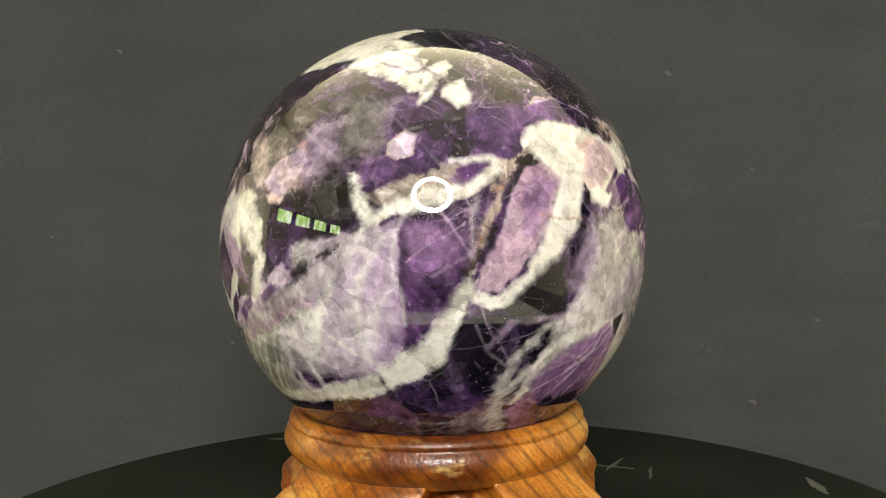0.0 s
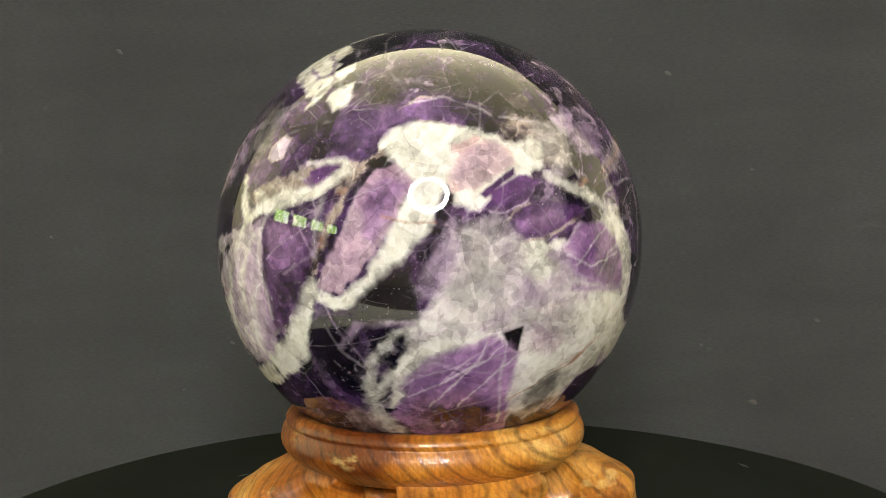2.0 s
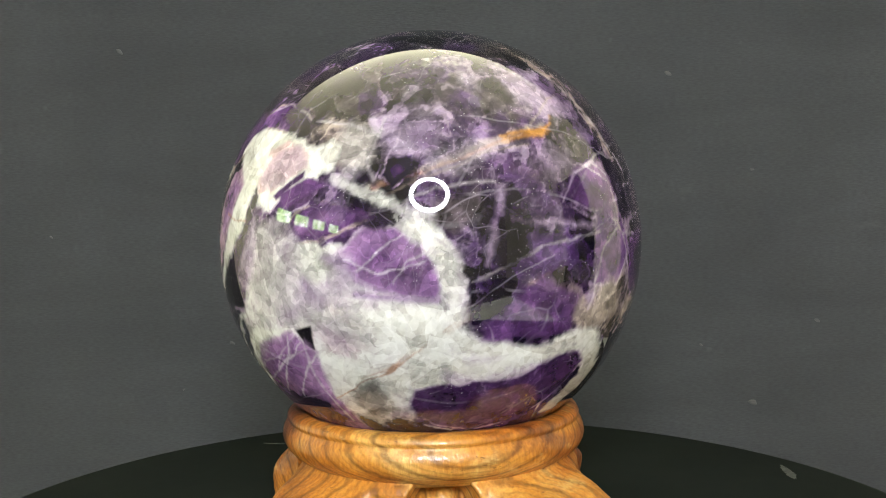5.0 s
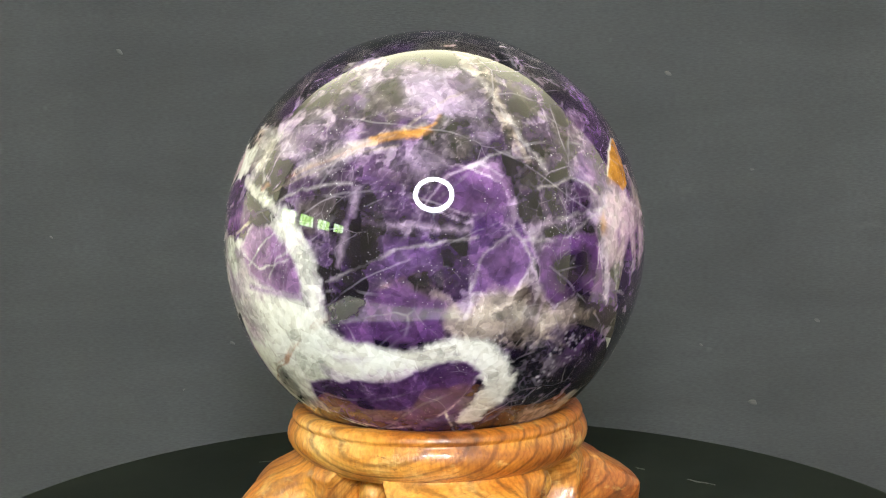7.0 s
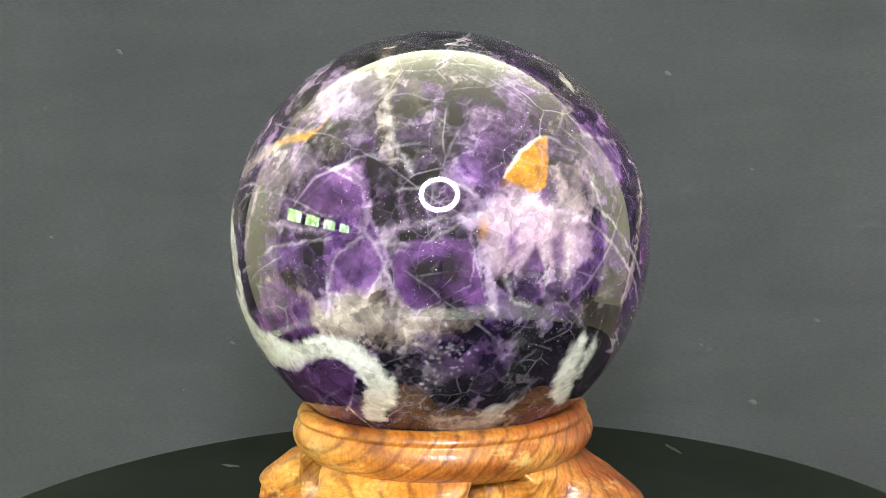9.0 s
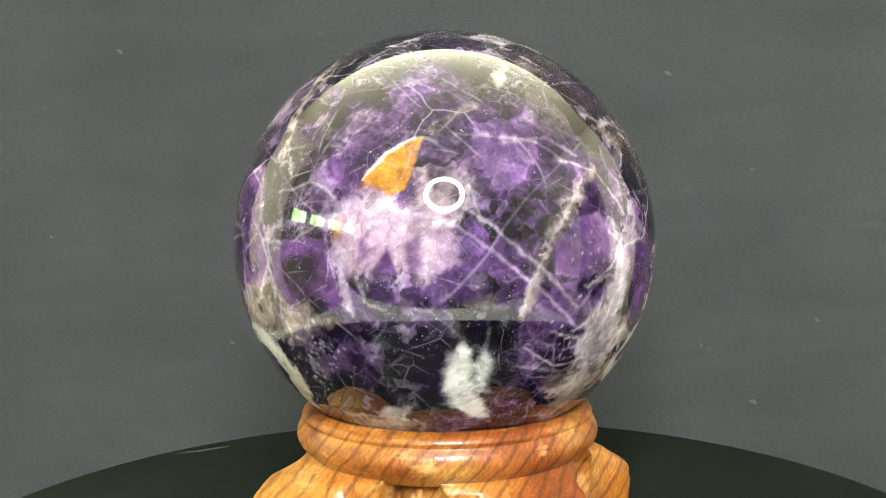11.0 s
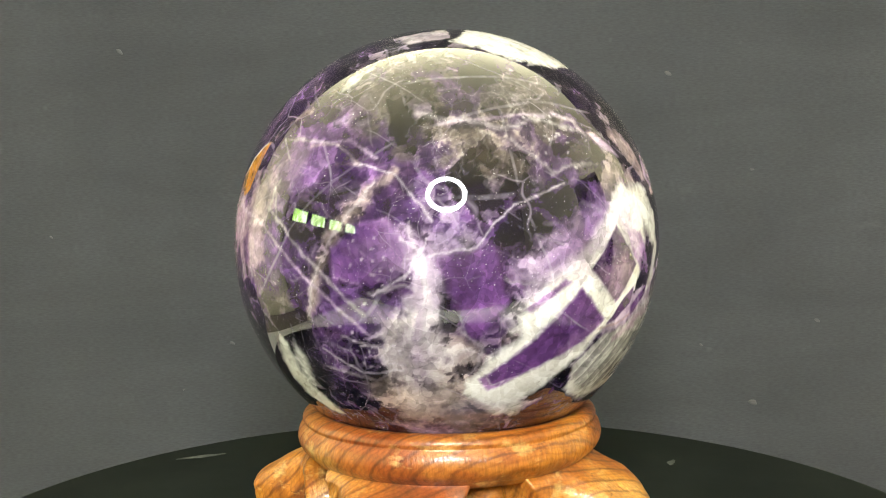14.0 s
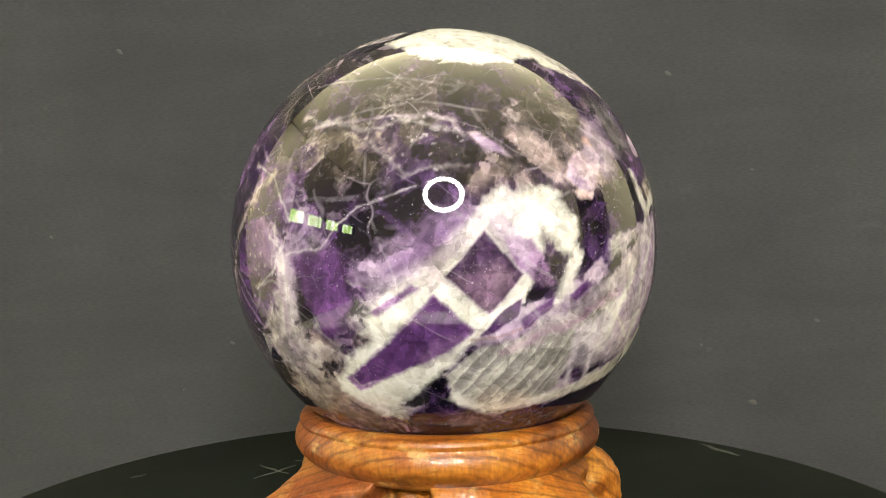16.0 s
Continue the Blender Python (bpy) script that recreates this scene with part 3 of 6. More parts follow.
def edge_distance(q, corners, closed):
    """The distance to a line of corners, where along it the nearest place lies, and whether q is inside."""
    best, along, inside = np.full(len(q), 1e9), np.zeros(len(q)), np.zeros(len(q), bool)
    n = len(corners)
    for i in range(n if closed else n - 1):
        a, b = corners[i], corners[(i + 1) % n]
        ab = b - a
        t = np.clip(((q - a) @ ab) / max(ab @ ab, 1e-9), 0, 1)
        dist = np.linalg.norm(q - a - t[:, None] * ab, axis=1)
        near = dist < best
        best[near], along[near] = dist[near], i + t[near]
        if closed:
            inside ^= ((a[1] > q[:, 1]) != (b[1] > q[:, 1])) & (q[:, 0] < ab[0] * (q[:, 1] - a[1]) / (ab[1] if abs(ab[1]) > 1e-9 else 1e-9) + a[0])
    return best, along, inside


def patch(kind, points, soft=0.8, rough=0.5, much=1.0, core="", core_soft=6.0, rim="", rim_width=1.0, name="", label=""):
    """A grain of one mineral, outlined by its corners (longitude, latitude). core: another mineral towards its middle; rim: a thin edge of one."""
    if kind == "white":      # quartz feathers out into the crystal round it
        soft, rough = 1.5 * soft, 1.2 * rough
    corners, q, at = flat(points, rough, soft)
    dist, _, inside = edge_distance(q, corners, True)
    sd = np.where(inside, dist, -dist) + (0.22 * soft + 0.12 * rough) * (FINE[at] + 1.6 * (CHIP[at] - 0.5))
    mask = smooth01(0.5 + sd / soft / 2)
    lay(KIND[kind], mask * much, at)
    if core:
        lay(KIND[core], smooth01((sd - soft) / core_soft) * much, at)
    if rim:
        lay(KIND[rim], smooth01(1 - np.abs(sd) / rim_width) * 0.8 * smooth01(0.45 + 0.9 * GRAIN[at] + 0.4 * FINE[at]), at)
    if name:
        PIECE[at[mask > 0.5]] = len(PIECES)
        PIECES.append((name, label))


def vein(kind, points, width=1.0, soft=0.5, rough=0.4, much=1.0, name="", label=""):
    """A vein along a line of (longitude, latitude) or (longitude, latitude, width), widths in degrees."""
    if kind == "white":
        soft, rough = 1.5 * soft, 1.2 * rough
    corners, q, at = flat(points, rough, width + soft)
    dist, along, _ = edge_distance(q, corners, False)
    w = np.interp(along, range(len(points)), [p[2] if len(p) > 2 else width for p in points])
    edge = (0.2 * soft + 0.07 * w) * (FINE[at] + 1.6 * (CHIP[at] - 0.5))
    mask = smooth01(0.5 + (w / 2 - dist + edge) / soft / 2)
    lay(KIND[kind], mask * much, at)
    if name:
        PIECE[at[mask > 0.5]] = len(PIECES)
        PIECES.append((name, label))


def bands(kind, points, across, spacing, much=0.8, sharp=2.0, bend=0.0, soft=1.5, rough=0.5):
    """Growth bands inside an outline: stripes that follow one another along the angle `across`; bend folds them into chevrons."""
    corners, q, at = flat(points, rough, soft)
    dist, _, inside = edge_distance(q, corners, True)
    sd = np.where(inside, dist, -dist)
    c, s = math.cos(radians(across)), math.sin(radians(across))
    u = q[:, 0] * c + q[:, 1] * s + bend * np.abs(-q[:, 0] * s + q[:, 1] * c) + 0.12 * GRAIN[at]
    s = u / spacing + 0.22 * np.sin(u * 0.9) + 0.1 * np.sin(u * 2.3)
    s = s - np.floor(s)
    wave = s ** sharp * smooth01((1 - s) / 0.12) * (0.65 + 0.35 * np.clip(GRAIN[at] + 0.5, 0, 1))
    lay(KIND[kind], smooth01(0.5 + sd / soft / 2) * wave * much, at)


def scratches(kind, lon, lat, size, turn, count, seed, width=0.28, much=0.5):
    """Fine straight healed cracks, roughly along one direction."""
    rng = random.Random(seed)
    for _ in range(count):
        a, b = lon + rng.uniform(-size, size), lat + rng.uniform(-size, size) * 0.7
        t, n = radians(turn + rng.gauss(0, 32)), rng.uniform(0.12, 0.5) * size
        c = max(0.3, math.cos(radians(b)))
        vein(kind, [(a - n * math.cos(t) / c, b - n * math.sin(t)), (a + n * math.cos(t) / c, b + n * math.sin(t))], width * rng.uniform(0.4, 1.1), 0.35, 1.6, much * rng.uniform(0.15, 0.55))


def fractures():
    """Healed cracks, flakes and cloudy veils through the whole stone: light in the dark grains, dark in the light ones."""
    bright = TONE.mean(1)
    dark = smooth01((0.26 - bright) / 0.16) * np.where(PIECE > 0, 0.45, 1.0)
    light = smooth01((bright - 0.15) / 0.15)
    ridge = np.clip(1 - np.abs(cloud(6, 401, 5)) * 7, 0, 1) ** 1.5 * smooth01(0.1 + 1.4 * cloud(2.5, 421, 3))
    thin = np.clip(1 - np.abs(cloud(3.2, 431, 6)) * 14, 0, 1)
    flake = smooth01((CHIP - 0.80) / 0.1) * smooth01(CHIP_EDGE / 0.12) * smooth01((cloud(5, 451, 3) + 0.1) / 0.5)
    lay(KIND["deep"], smooth01((cloud(8, 461, 5) + 0.05) / 0.35) * 0.65 * dark)
    lay(KIND["lilac"], np.clip(0.22 * HAIR + 0.10 * ridge + 0.16 * thin + 0.28 * flake, 0, 0.5) * dark)
    lay(KIND["pale"], smooth01((cloud(11, 441, 5) - 0.3) / 0.4) * 0.14 * dark)
    lay(KIND["smoke"], np.clip(0.14 * CHIP_HAIR + 0.10 * ridge + 0.16 * thin, 0, 0.3) * light)
    # dark grains let the light in and give little of it back
    TONE[:] *= (1 - 0.46 * smooth01((0.22 - TONE.mean(1)) / 0.15))[:, None]


def large_masses():
    patch('smoke', [(129.9, 42.9), (147.7, 60.8), (198.5, 57.5), (233.7, 48.2), (237.8, 29.9), (224.8, 19.6), (209.3, 19.8), (195.8, 22.7), (182.3, 18.9), (168.2, 16.4), (151.7, 23.6)], soft=5, rough=2.5, much=0.85)
    patch('smoke', [(108.8, 47.6), (149.5, 56.5), (185.7, 43.9), (198.4, 28.5), (175.2, 21.1), (158.2, 25.4), (140.7, 30.1), (124.9, 38.8)], soft=5, rough=2.5, much=0.85)
    patch('smoke', [(51.6, 46.3), (84.8, 54.3), (88.0, 38.2), (79.8, 25.5), (72.1, 20.0), (61.2, 20.2), (54.8, 30.3)], soft=4, rough=2, much=0.85)
    patch('smoke', [(340.8, 48.7), (12.0, 61.3), (60.9, 61.1), (60.5, 48.4), (34.4, 50.4), (6.5, 44.7)], soft=4, rough=2, much=0.7)
    patch('smoke', [(56.4, 42.0), (74.7, 35.2), (77.6, 25.5), (65.5, 18.2), (57.5, 21.1), (55.6, 31.5)], soft=3, rough=2, much=0.9)
    patch('smoke', [(279.0, 37.1), (289.7, 50.4), (315.8, 52.3), (336.9, 41.8), (349.4, 33.3), (347.1, 22.5), (327.3, 28.3), (309.9, 39.7), (293.4, 36.6)], soft=4, rough=2, much=0.8)
    patch('smoke', [(313.4, 46.8), (342.5, 52.6), (12.8, 48.3), (17.1, 34.9), (4.5, 33.0), (342.1, 38.1), (325.0, 38.5)], soft=4, rough=2, much=0.7)
    patch('violet', [(233.7, 37.5), (258.9, 43.6), (284.8, 37.8), (294.3, 29.7), (289.5, 23.9), (272.4, 24.1), (252.7, 24.5), (242.3, 27.6)], soft=4, rough=2, much=0.8)
    patch('smoke', [(213.2, 31.8), (218.9, 46.0), (244.7, 48.4), (252.4, 40.1), (244.3, 32.1), (230.5, 28.0)], soft=4, rough=2, much=0.7)
    patch('deep', [(347.2, 21.4), (1.4, 21.2), (17.8, 19.6), (28.7, 13.9), (34.0, 2.6), (30.1, -11.0), (32.4, -21.7), (10.4, -20.6), (5.3, -8.9), (3.6, 0.3), (359.6, 6.8), (353.1, 9.5), (345.5, 16.1)], soft=2.5, rough=1.5)
    patch('deep', [(2.7, 2.0), (22.2, 6.0), (35.0, 8.3), (41.2, 3.1), (39.9, -3.2), (27.1, -4.2), (14.0, -5.5), (4.0, -3.1)], soft=3, rough=2)
    patch('violet', [(352.0, 28.1), (20.0, 25.9), (35.8, 27.0), (49.5, 19.8), (55.4, 9.1), (42.7, 6.9), (22.2, 7.2), (2.6, 4.6)], soft=4, rough=2.5, much=0.8, core='smoke', core_soft=14)
    patch('deep', [(58.7, 3.4), (77.9, 3.0), (80.5, -7.3), (76.9, -16.7), (60.8, -14.9), (56.0, -3.0)], soft=2.5, rough=1.8)
    patch('black', [(60.2, -23.7), (82.5, -17.0), (107.0, -13.3), (124.9, -24.7), (112.1, -41.0), (89.4, -44.1), (58.4, -41.1)], soft=3, rough=2, much=0.92)
    patch('deep', [(96.6, 15.5), (110.6, 16.7), (111.8, 1.5), (108.5, -10.6), (97.4, -12.4), (98.1, 0.9)], soft=3, rough=2)
    patch('black', [(79.7, -21.8), (100.6, -14.8), (124.8, -17.9), (129.7, -34.3), (116.7, -44.3), (89.4, -43.1), (79.9, -33.7)], soft=3, rough=2)
    patch('deep', [(101.5, 4.7), (114.3, 3.4), (120.5, -5.6), (119.3, -13.5), (103.5, -13.4), (95.8, -5.6)], soft=3, rough=2, core='smoke', core_soft=9)
    patch('deep', [(68.5, 1.5), (85.7, 3.3), (90.0, -5.7), (87.3, -13.9), (72.0, -15.0)], soft=3, rough=2)
    patch('purple', [(92.3, 32.1), (111.1, 41.8), (131.1, 36.3), (135.0, 25.4), (142.9, 18.3), (120.0, 21.3), (103.4, 23.0)], soft=4, rough=2.5, much=0.55)
    patch('purple', [(79.6, 13.8), (95.8, 12.4), (102.8, 6.0), (98.8, -1.6), (83.9, -3.3)], soft=4, rough=2.5, much=0.6)
    patch('deep', [(124.6, -10.9), (144.0, -13.2), (146.0, -24.7), (138.2, -37.2), (120.8, -34.6), (120.2, -22.7)], soft=4, rough=2, much=0.7, core='violet', core_soft=8)
    patch('deep', [(103.7, 4.2), (123.8, 20.5), (135.9, 20.3), (131.3, 7.3), (125.5, -3.0), (106.5, -10.6)], soft=4, rough=2, much=0.7)
    patch('violet', [(156.1, 14.7), (174.2, 15.7), (180.9, 9.0), (172.9, 1.6), (173.6, -14.2), (165.7, -20.8), (156.9, -10.7), (155.8, 3.4)], soft=3, rough=2, core='deep', core_soft=9)
    patch('violet', [(141.8, 18.0), (168.2, 16.4), (182.8, 7.4), (176.2, 1.1), (174.2, -10.4), (165.9, -22.1), (158.4, -11.2), (148.1, 3.1)], soft=3, rough=2, much=0.9, core='deep', core_soft=12)
    patch('smoke', [(174.3, 15.1), (190.4, 21.4), (199.7, 19.9), (198.0, 12.2), (187.9, 4.9), (176.2, 6.2)], soft=3, rough=2, much=0.8)
    patch('beige', [(141.3, -15.4), (161.9, -10.9), (165.9, -22.1), (168.1, -35.5), (180.4, -43.2), (140.4, -43.9), (134.5, -32.6)], soft=3.5, rough=2.5, much=0.75)
    patch('pale', [(152.4, 3.2), (163.1, 4.8), (158.4, -11.2), (158.5, -22.7), (146.3, -20.9)], soft=4, rough=2.5, much=0.55)
    patch('smoke', [(214.3, 14.4), (225.7, 16.9), (229.0, 6.2), (223.6, -1.3), (216.1, -4.7), (214.8, 4.2)], soft=3, rough=1.5, much=0.85)
    # the stand's dark reflection, painted as a smoky band low on the ball
    patch('smoke', [(162.1, -39.2), (187.2, -48.2), (227.6, -49.3), (244.8, -42.9), (214.4, -43.4), (191.6, -43.0)], soft=2.5, rough=1.5, much=0.9)
    patch('pale', [(146.9, -1.5), (152.0, 3.4), (155.6, -8.0), (158.6, -21.9), (156.9, -39.3), (144.5, -41.3), (143.2, -24.7), (149.2, -13.2)], soft=3.5, rough=2.5, much=0.7)
    patch('beige', [(143.6, -18.7), (151.8, -13.2), (161.5, -22.0), (162.2, -39.6), (140.9, -41.4)], soft=3.5, rough=2.5, much=0.6)
    patch('beige', [(152.8, 32.2), (168.5, 32.9), (179.7, 25.3), (181.1, 18.3), (168.5, 17.1), (157.9, 22.6)], soft=4, rough=3, much=0.3)
    patch('beige', [(152.0, 31.1), (173.8, 35.0), (184.7, 25.7), (173.7, 20.4), (161.1, 19.2)], soft=4, rough=3, much=0.3)
    patch('lilac', [(2.8, 52.3), (46.9, 47.6), (53.0, 31.9), (46.1, 26.1), (32.5, 34.2)], soft=3.5, rough=3, much=0.4)
    patch('lilac', [(17.0, 50.8), (49.2, 49.3), (47.5, 33.1), (36.1, 30.8), (23.5, 36.7)], soft=3.5, rough=3, much=0.4)
    patch('lilac', [(338.2, 35.2), (357.5, 37.7), (14.7, 30.4), (359.3, 24.9), (348.1, 22.2)], soft=3.5, rough=3, much=0.3)
    patch('smoke', [(132.6, 46.7), (148.3, 40.1), (146.1, 28.3), (133.4, 32.2)], soft=3, rough=2, much=0.9)


def quartz_side():
    patch('grey', [(308.3, 2.1), (314.7, 4.8), (326.0, 3.6), (333.8, 2.3), (341.4, 3.5), (350.4, 8.9), (359.7, 7.4), (5.1, 1.5), (6.9, -9.0), (6.4, -17.3), (18.0, -21.4), (46.9, -23.8), (55.5, -30.9), (22.9, -31.0), (3.8, -33.9), (353.4, -33.0), (354.2, -45.9), (333.0, -42.7), (322.5, -28.4), (311.8, -19.6), (299.5, -19.1), (306.5, -8.6)], soft=1.2, rough=1.6, name='quartz_mass', label='cloudy grey-white quartz')
    patch('grey', [(306.8, -14.4), (308.2, -1.5), (314.7, 5.9), (323.8, 4.3), (321.0, -5.7), (333.3, -14.4), (318.9, -17.6)], soft=2, rough=1.5)
    patch('grey', [(296.6, -26.1), (300.0, -20.0), (310.8, -16.6), (321.9, -19.3), (316.5, -21.9), (305.2, -27.7), (298.7, -34.7), (292.8, -38.9)], soft=1.2, rough=1.2)
    patch('white', [(338.6, -9.2), (354.1, -9.7), (4.0, -10.2), (5.8, -18.7), (353.7, -23.8), (342.4, -17.4)], soft=3, rough=2.2, much=0.8)
    patch('white', [(350.5, 9.6), (359.7, 8.1), (5.0, 0.2), (5.5, -10.3), (1.8, -10.1), (0.8, -3.5), (356.8, 3.1)], soft=1, rough=1, much=0.8)
    patch('white', [(310.0, 0.8), (320.5, 1.0), (325.9, -2.8), (318.7, -6.8), (311.0, -7.0)], soft=3, rough=2.5, much=0.6)
    patch('white', [(332.3, -24.8), (346.7, -28.2), (351.9, -33.8), (351.9, -44.4), (336.9, -41.5)], soft=2.5, rough=2.2, much=0.5)
    patch('white', [(329.8, -21.3), (342.1, -15.2), (359.8, -11.3), (5.6, -24.3), (354.2, -36.4), (342.5, -47.5), (328.7, -40.5)], soft=3, rough=2.2, much=0.6)
    patch('pale', [(335.8, -14.6), (345.0, -14.7), (352.0, -20.7), (351.1, -26.8), (342.3, -26.4)], soft=3, rough=2, much=0.7)
    patch('beige', [(332.2, -9.2), (338.5, -13.2), (341.0, -17.4), (333.3, -13.2)], soft=2.5, rough=2, much=0.5)
    patch('pale', [(316.8, -19.3), (319.4, -13.5), (328.2, -9.2), (330.6, -13.2), (324.6, -17.5)], soft=1.5, rough=1.5, much=0.8)
    patch('violet', [(302.6, -2.6), (307.4, 6.2), (311.6, 8.7), (310.8, 0.8), (305.8, -9.5), (303.2, -14.8)], soft=2, rough=1.5, much=0.8)
    vein('white', [(3.5, -18.5, 4.0), (10.7, -21.8, 4.5), (23.2, -23.6, 4.0), (42.9, -24.8, 3.0)], soft=0.8, rough=0.8)
    patch('clear', [(337.3, 1.0), (344.0, 7.2), (350.4, 7.3), (356.7, 1.8), (1.1, -4.8), (0.3, -9.3), (350.2, -8.2), (341.2, -4.7)], soft=0.9, rough=0.8, core='wine', core_soft=7, rim='lilac', rim_width=0.8, name='amethyst_crystal', label='violet amethyst crystal')
    vein('lilac', [(341.2, -8.0), (350.2, -8.8), (0.3, -9.6)], width=1.5, soft=0.8)
    patch('lilac', [(333.1, -0.2), (338.9, 2.2), (341.2, -4.7), (337.5, -4.0)], soft=2, rough=1, much=0.7)
    patch('wine', [(321.7, 5.5), (327.2, 10.9), (333.8, 13.0), (342.8, 11.2), (346.6, 9.3), (338.9, 6.6), (332.5, 3.6), (326.0, 2.7)], soft=0.7, rough=0.7, core='clear', core_soft=6, rim='beige', rim_width=0.7, name='amethyst_crystal', label='violet amethyst crystal')
    patch('clear', [(297.1, -31.7), (310.7, -23.0), (321.5, -18.8), (326.7, -22.6), (328.7, -33.4), (327.3, -42.9), (308.8, -42.2), (299.0, -36.1)], soft=0.9, rough=0.8, core='wine', core_soft=6, rim='lilac', rim_width=0.8, name='amethyst_crystal', label='violet amethyst crystal')
    patch('clear', [(292.3, -41.1), (302.2, -29.3), (310.9, -22.4), (320.6, -20.6), (326.3, -23.3), (329.0, -36.4), (335.4, -51.9), (313.8, -53.9), (298.1, -50.1)], soft=0.9, rough=0.8, core='violet', core_soft=9, rim='lilac', rim_width=0.8)
    patch('wine', [(353.8, -45.9), (353.9, -33.9), (1.5, -31.8), (14.3, -31.6), (35.9, -38.0), (41.2, -52.0), (7.6, -50.5)], soft=0.8, rough=0.6, core='clear', core_soft=8, rim='white', rim_width=0.7, name='amethyst_crystal', label='violet amethyst crystal')
    vein('rust', [(328.6, -37.7, 0.3), (340.7, -31.1, 0.4), (348.5, -27.8, 0.5), (355.1, -22.6, 0.35), (4.5, -15.4, 0.3)], soft=0.3, rough=0.7, much=0.75)
    vein('rust', [(346.7, -28.2, 0.6), (348.9, -26.7, 1.6), (350.9, -25.2, 0.5)], soft=0.4, rough=0.5, much=0.8)
    vein('rust', [(339.7, -30.4, 0.5), (359.4, -20.0, 0.7), (8.9, -13.7, 1.2), (16.5, -8.8, 1.2), (27.1, -4.9, 0.8), (34.7, -3.1, 0.6)], soft=0.8, rough=1.0, much=0.5)
    vein('grey', [(311.3, -21.1), (319.9, -19.1), (331.4, -19.5), (340.9, -24.8)], width=1.2, rough=1.2, soft=1, much=0.6)
    patch('white', [(294.3, 23.7), (296.0, 29.4), (301.8, 31.5), (313.8, 31.1), (321.0, 28.6), (326.8, 26.5), (332.3, 28.3), (336.1, 25.1), (335.4, 20.8), (329.6, 18.1), (323.1, 13.0), (318.8, 11.0), (311.1, 12.0), (309.9, 14.8), (308.8, 20.1), (303.4, 23.1)], soft=0.8, rough=0.9, name='quartz_vein', label='opaque milky white quartz')
    patch('peach', [(310.4, 25.2), (317.9, 27.6), (326.5, 25.1), (328.0, 21.4), (322.3, 18.5), (316.5, 15.7), (310.5, 14.1), (308.8, 20.1)], soft=0.8, rough=0.5, core='rose', core_soft=8)
    patch('rose', [(300.3, 26.0), (309.1, 27.3), (311.9, 26.2), (304.8, 24.5)], soft=0.6, rough=0.5)
    patch('rust', [(303.3, 29.7), (307.8, 30.2), (306.2, 27.7)], soft=1.2, rough=1, much=0.5)
    patch('wine', [(317.5, 14.0), (326.7, 20.1), (326.9, 18.2), (318.7, 13.1)], soft=0.4, rough=0.3, name='amethyst_crystal', label='violet amethyst crystal')
    patch('wine', [(317.5, 10.6), (321.6, 14.3), (329.7, 18.7), (332.0, 15.7), (328.6, 11.8), (323.5, 9.7)], soft=0.5, rough=0.4, core='wine', core_soft=6, rim='lilac', rim_width=0.5, name='amethyst_crystal', label='violet amethyst crystal')
    patch('purple', [(295.4, 34.0), (303.1, 38.9), (313.3, 39.3), (322.7, 35.9), (324.4, 32.6), (315.3, 30.5), (303.3, 32.1)], soft=0.7, rough=0.6, core='violet', core_soft=6, rim='beige', rim_width=0.6)
    patch('smoke', [(323.0, 32.8), (325.0, 38.5), (342.0, 35.6), (345.0, 32.3), (338.9, 32.4), (332.5, 34.1)], soft=1, rough=0.8, core='deep', core_soft=6)
    patch('beige', [(323.4, 31.2), (332.6, 33.8), (341.9, 32.3), (346.1, 27.0), (345.0, 20.1), (336.3, 20.2), (333.3, 25.5), (325.7, 27.4)], soft=1.5, rough=1.2, core='smoke', core_soft=10, much=0.85)
    patch('lilac', [(342.3, 33.6), (353.5, 34.6), (350.9, 30.7), (346.9, 28.0), (344.1, 30.3)], soft=0.6, rough=0.4, core='purple', core_soft=4, name='druzy_pocket', label='glittering lavender druzy pocket')
    patch('violet', [(352.7, 32.2), (4.0, 31.4), (5.5, 25.4), (355.3, 19.9), (348.6, 22.7)], soft=1, rough=0.8, core='deep', core_soft=6, rim='lilac', rim_width=0.5)
    patch('deep', [(347.2, 21.4), (354.3, 22.7), (356.7, 19.2), (350.8, 16.0), (346.9, 17.4)], soft=0.8, rough=0.6, rim='lilac', rim_width=0.4)
    vein('beige', [(345.5, 16.1, 1.0), (358.3, 20.5, 1.5), (12.7, 26.1, 2.0), (31.9, 31.1, 1.5)], soft=1, rough=0.8, much=0.7)
    vein('white', [(346.8, 14.1, 2.5), (353.1, 10.5, 1.5), (359.8, 9.3, 1.0)], soft=1, rough=1, much=0.8)
    vein('grey', [(335.7, 17.5, 2.5), (341.6, 15.5, 3.0), (346.7, 13.5, 2.5)], soft=1.2, rough=1, much=0.7)
    patch('lilac', [(9.4, 14.3), (18.4, 15.5), (23.6, 12.6), (16.7, 7.5), (8.1, 2.6), (3.6, 1.5)], soft=3, rough=2.5, much=0.55)
    scratches('lilac', 8.6, 9.1, 16, 30, 22, 4)
    scratches('grey', 335.4, -21.7, 22, 35, 30, 14, width=0.4, much=0.5)


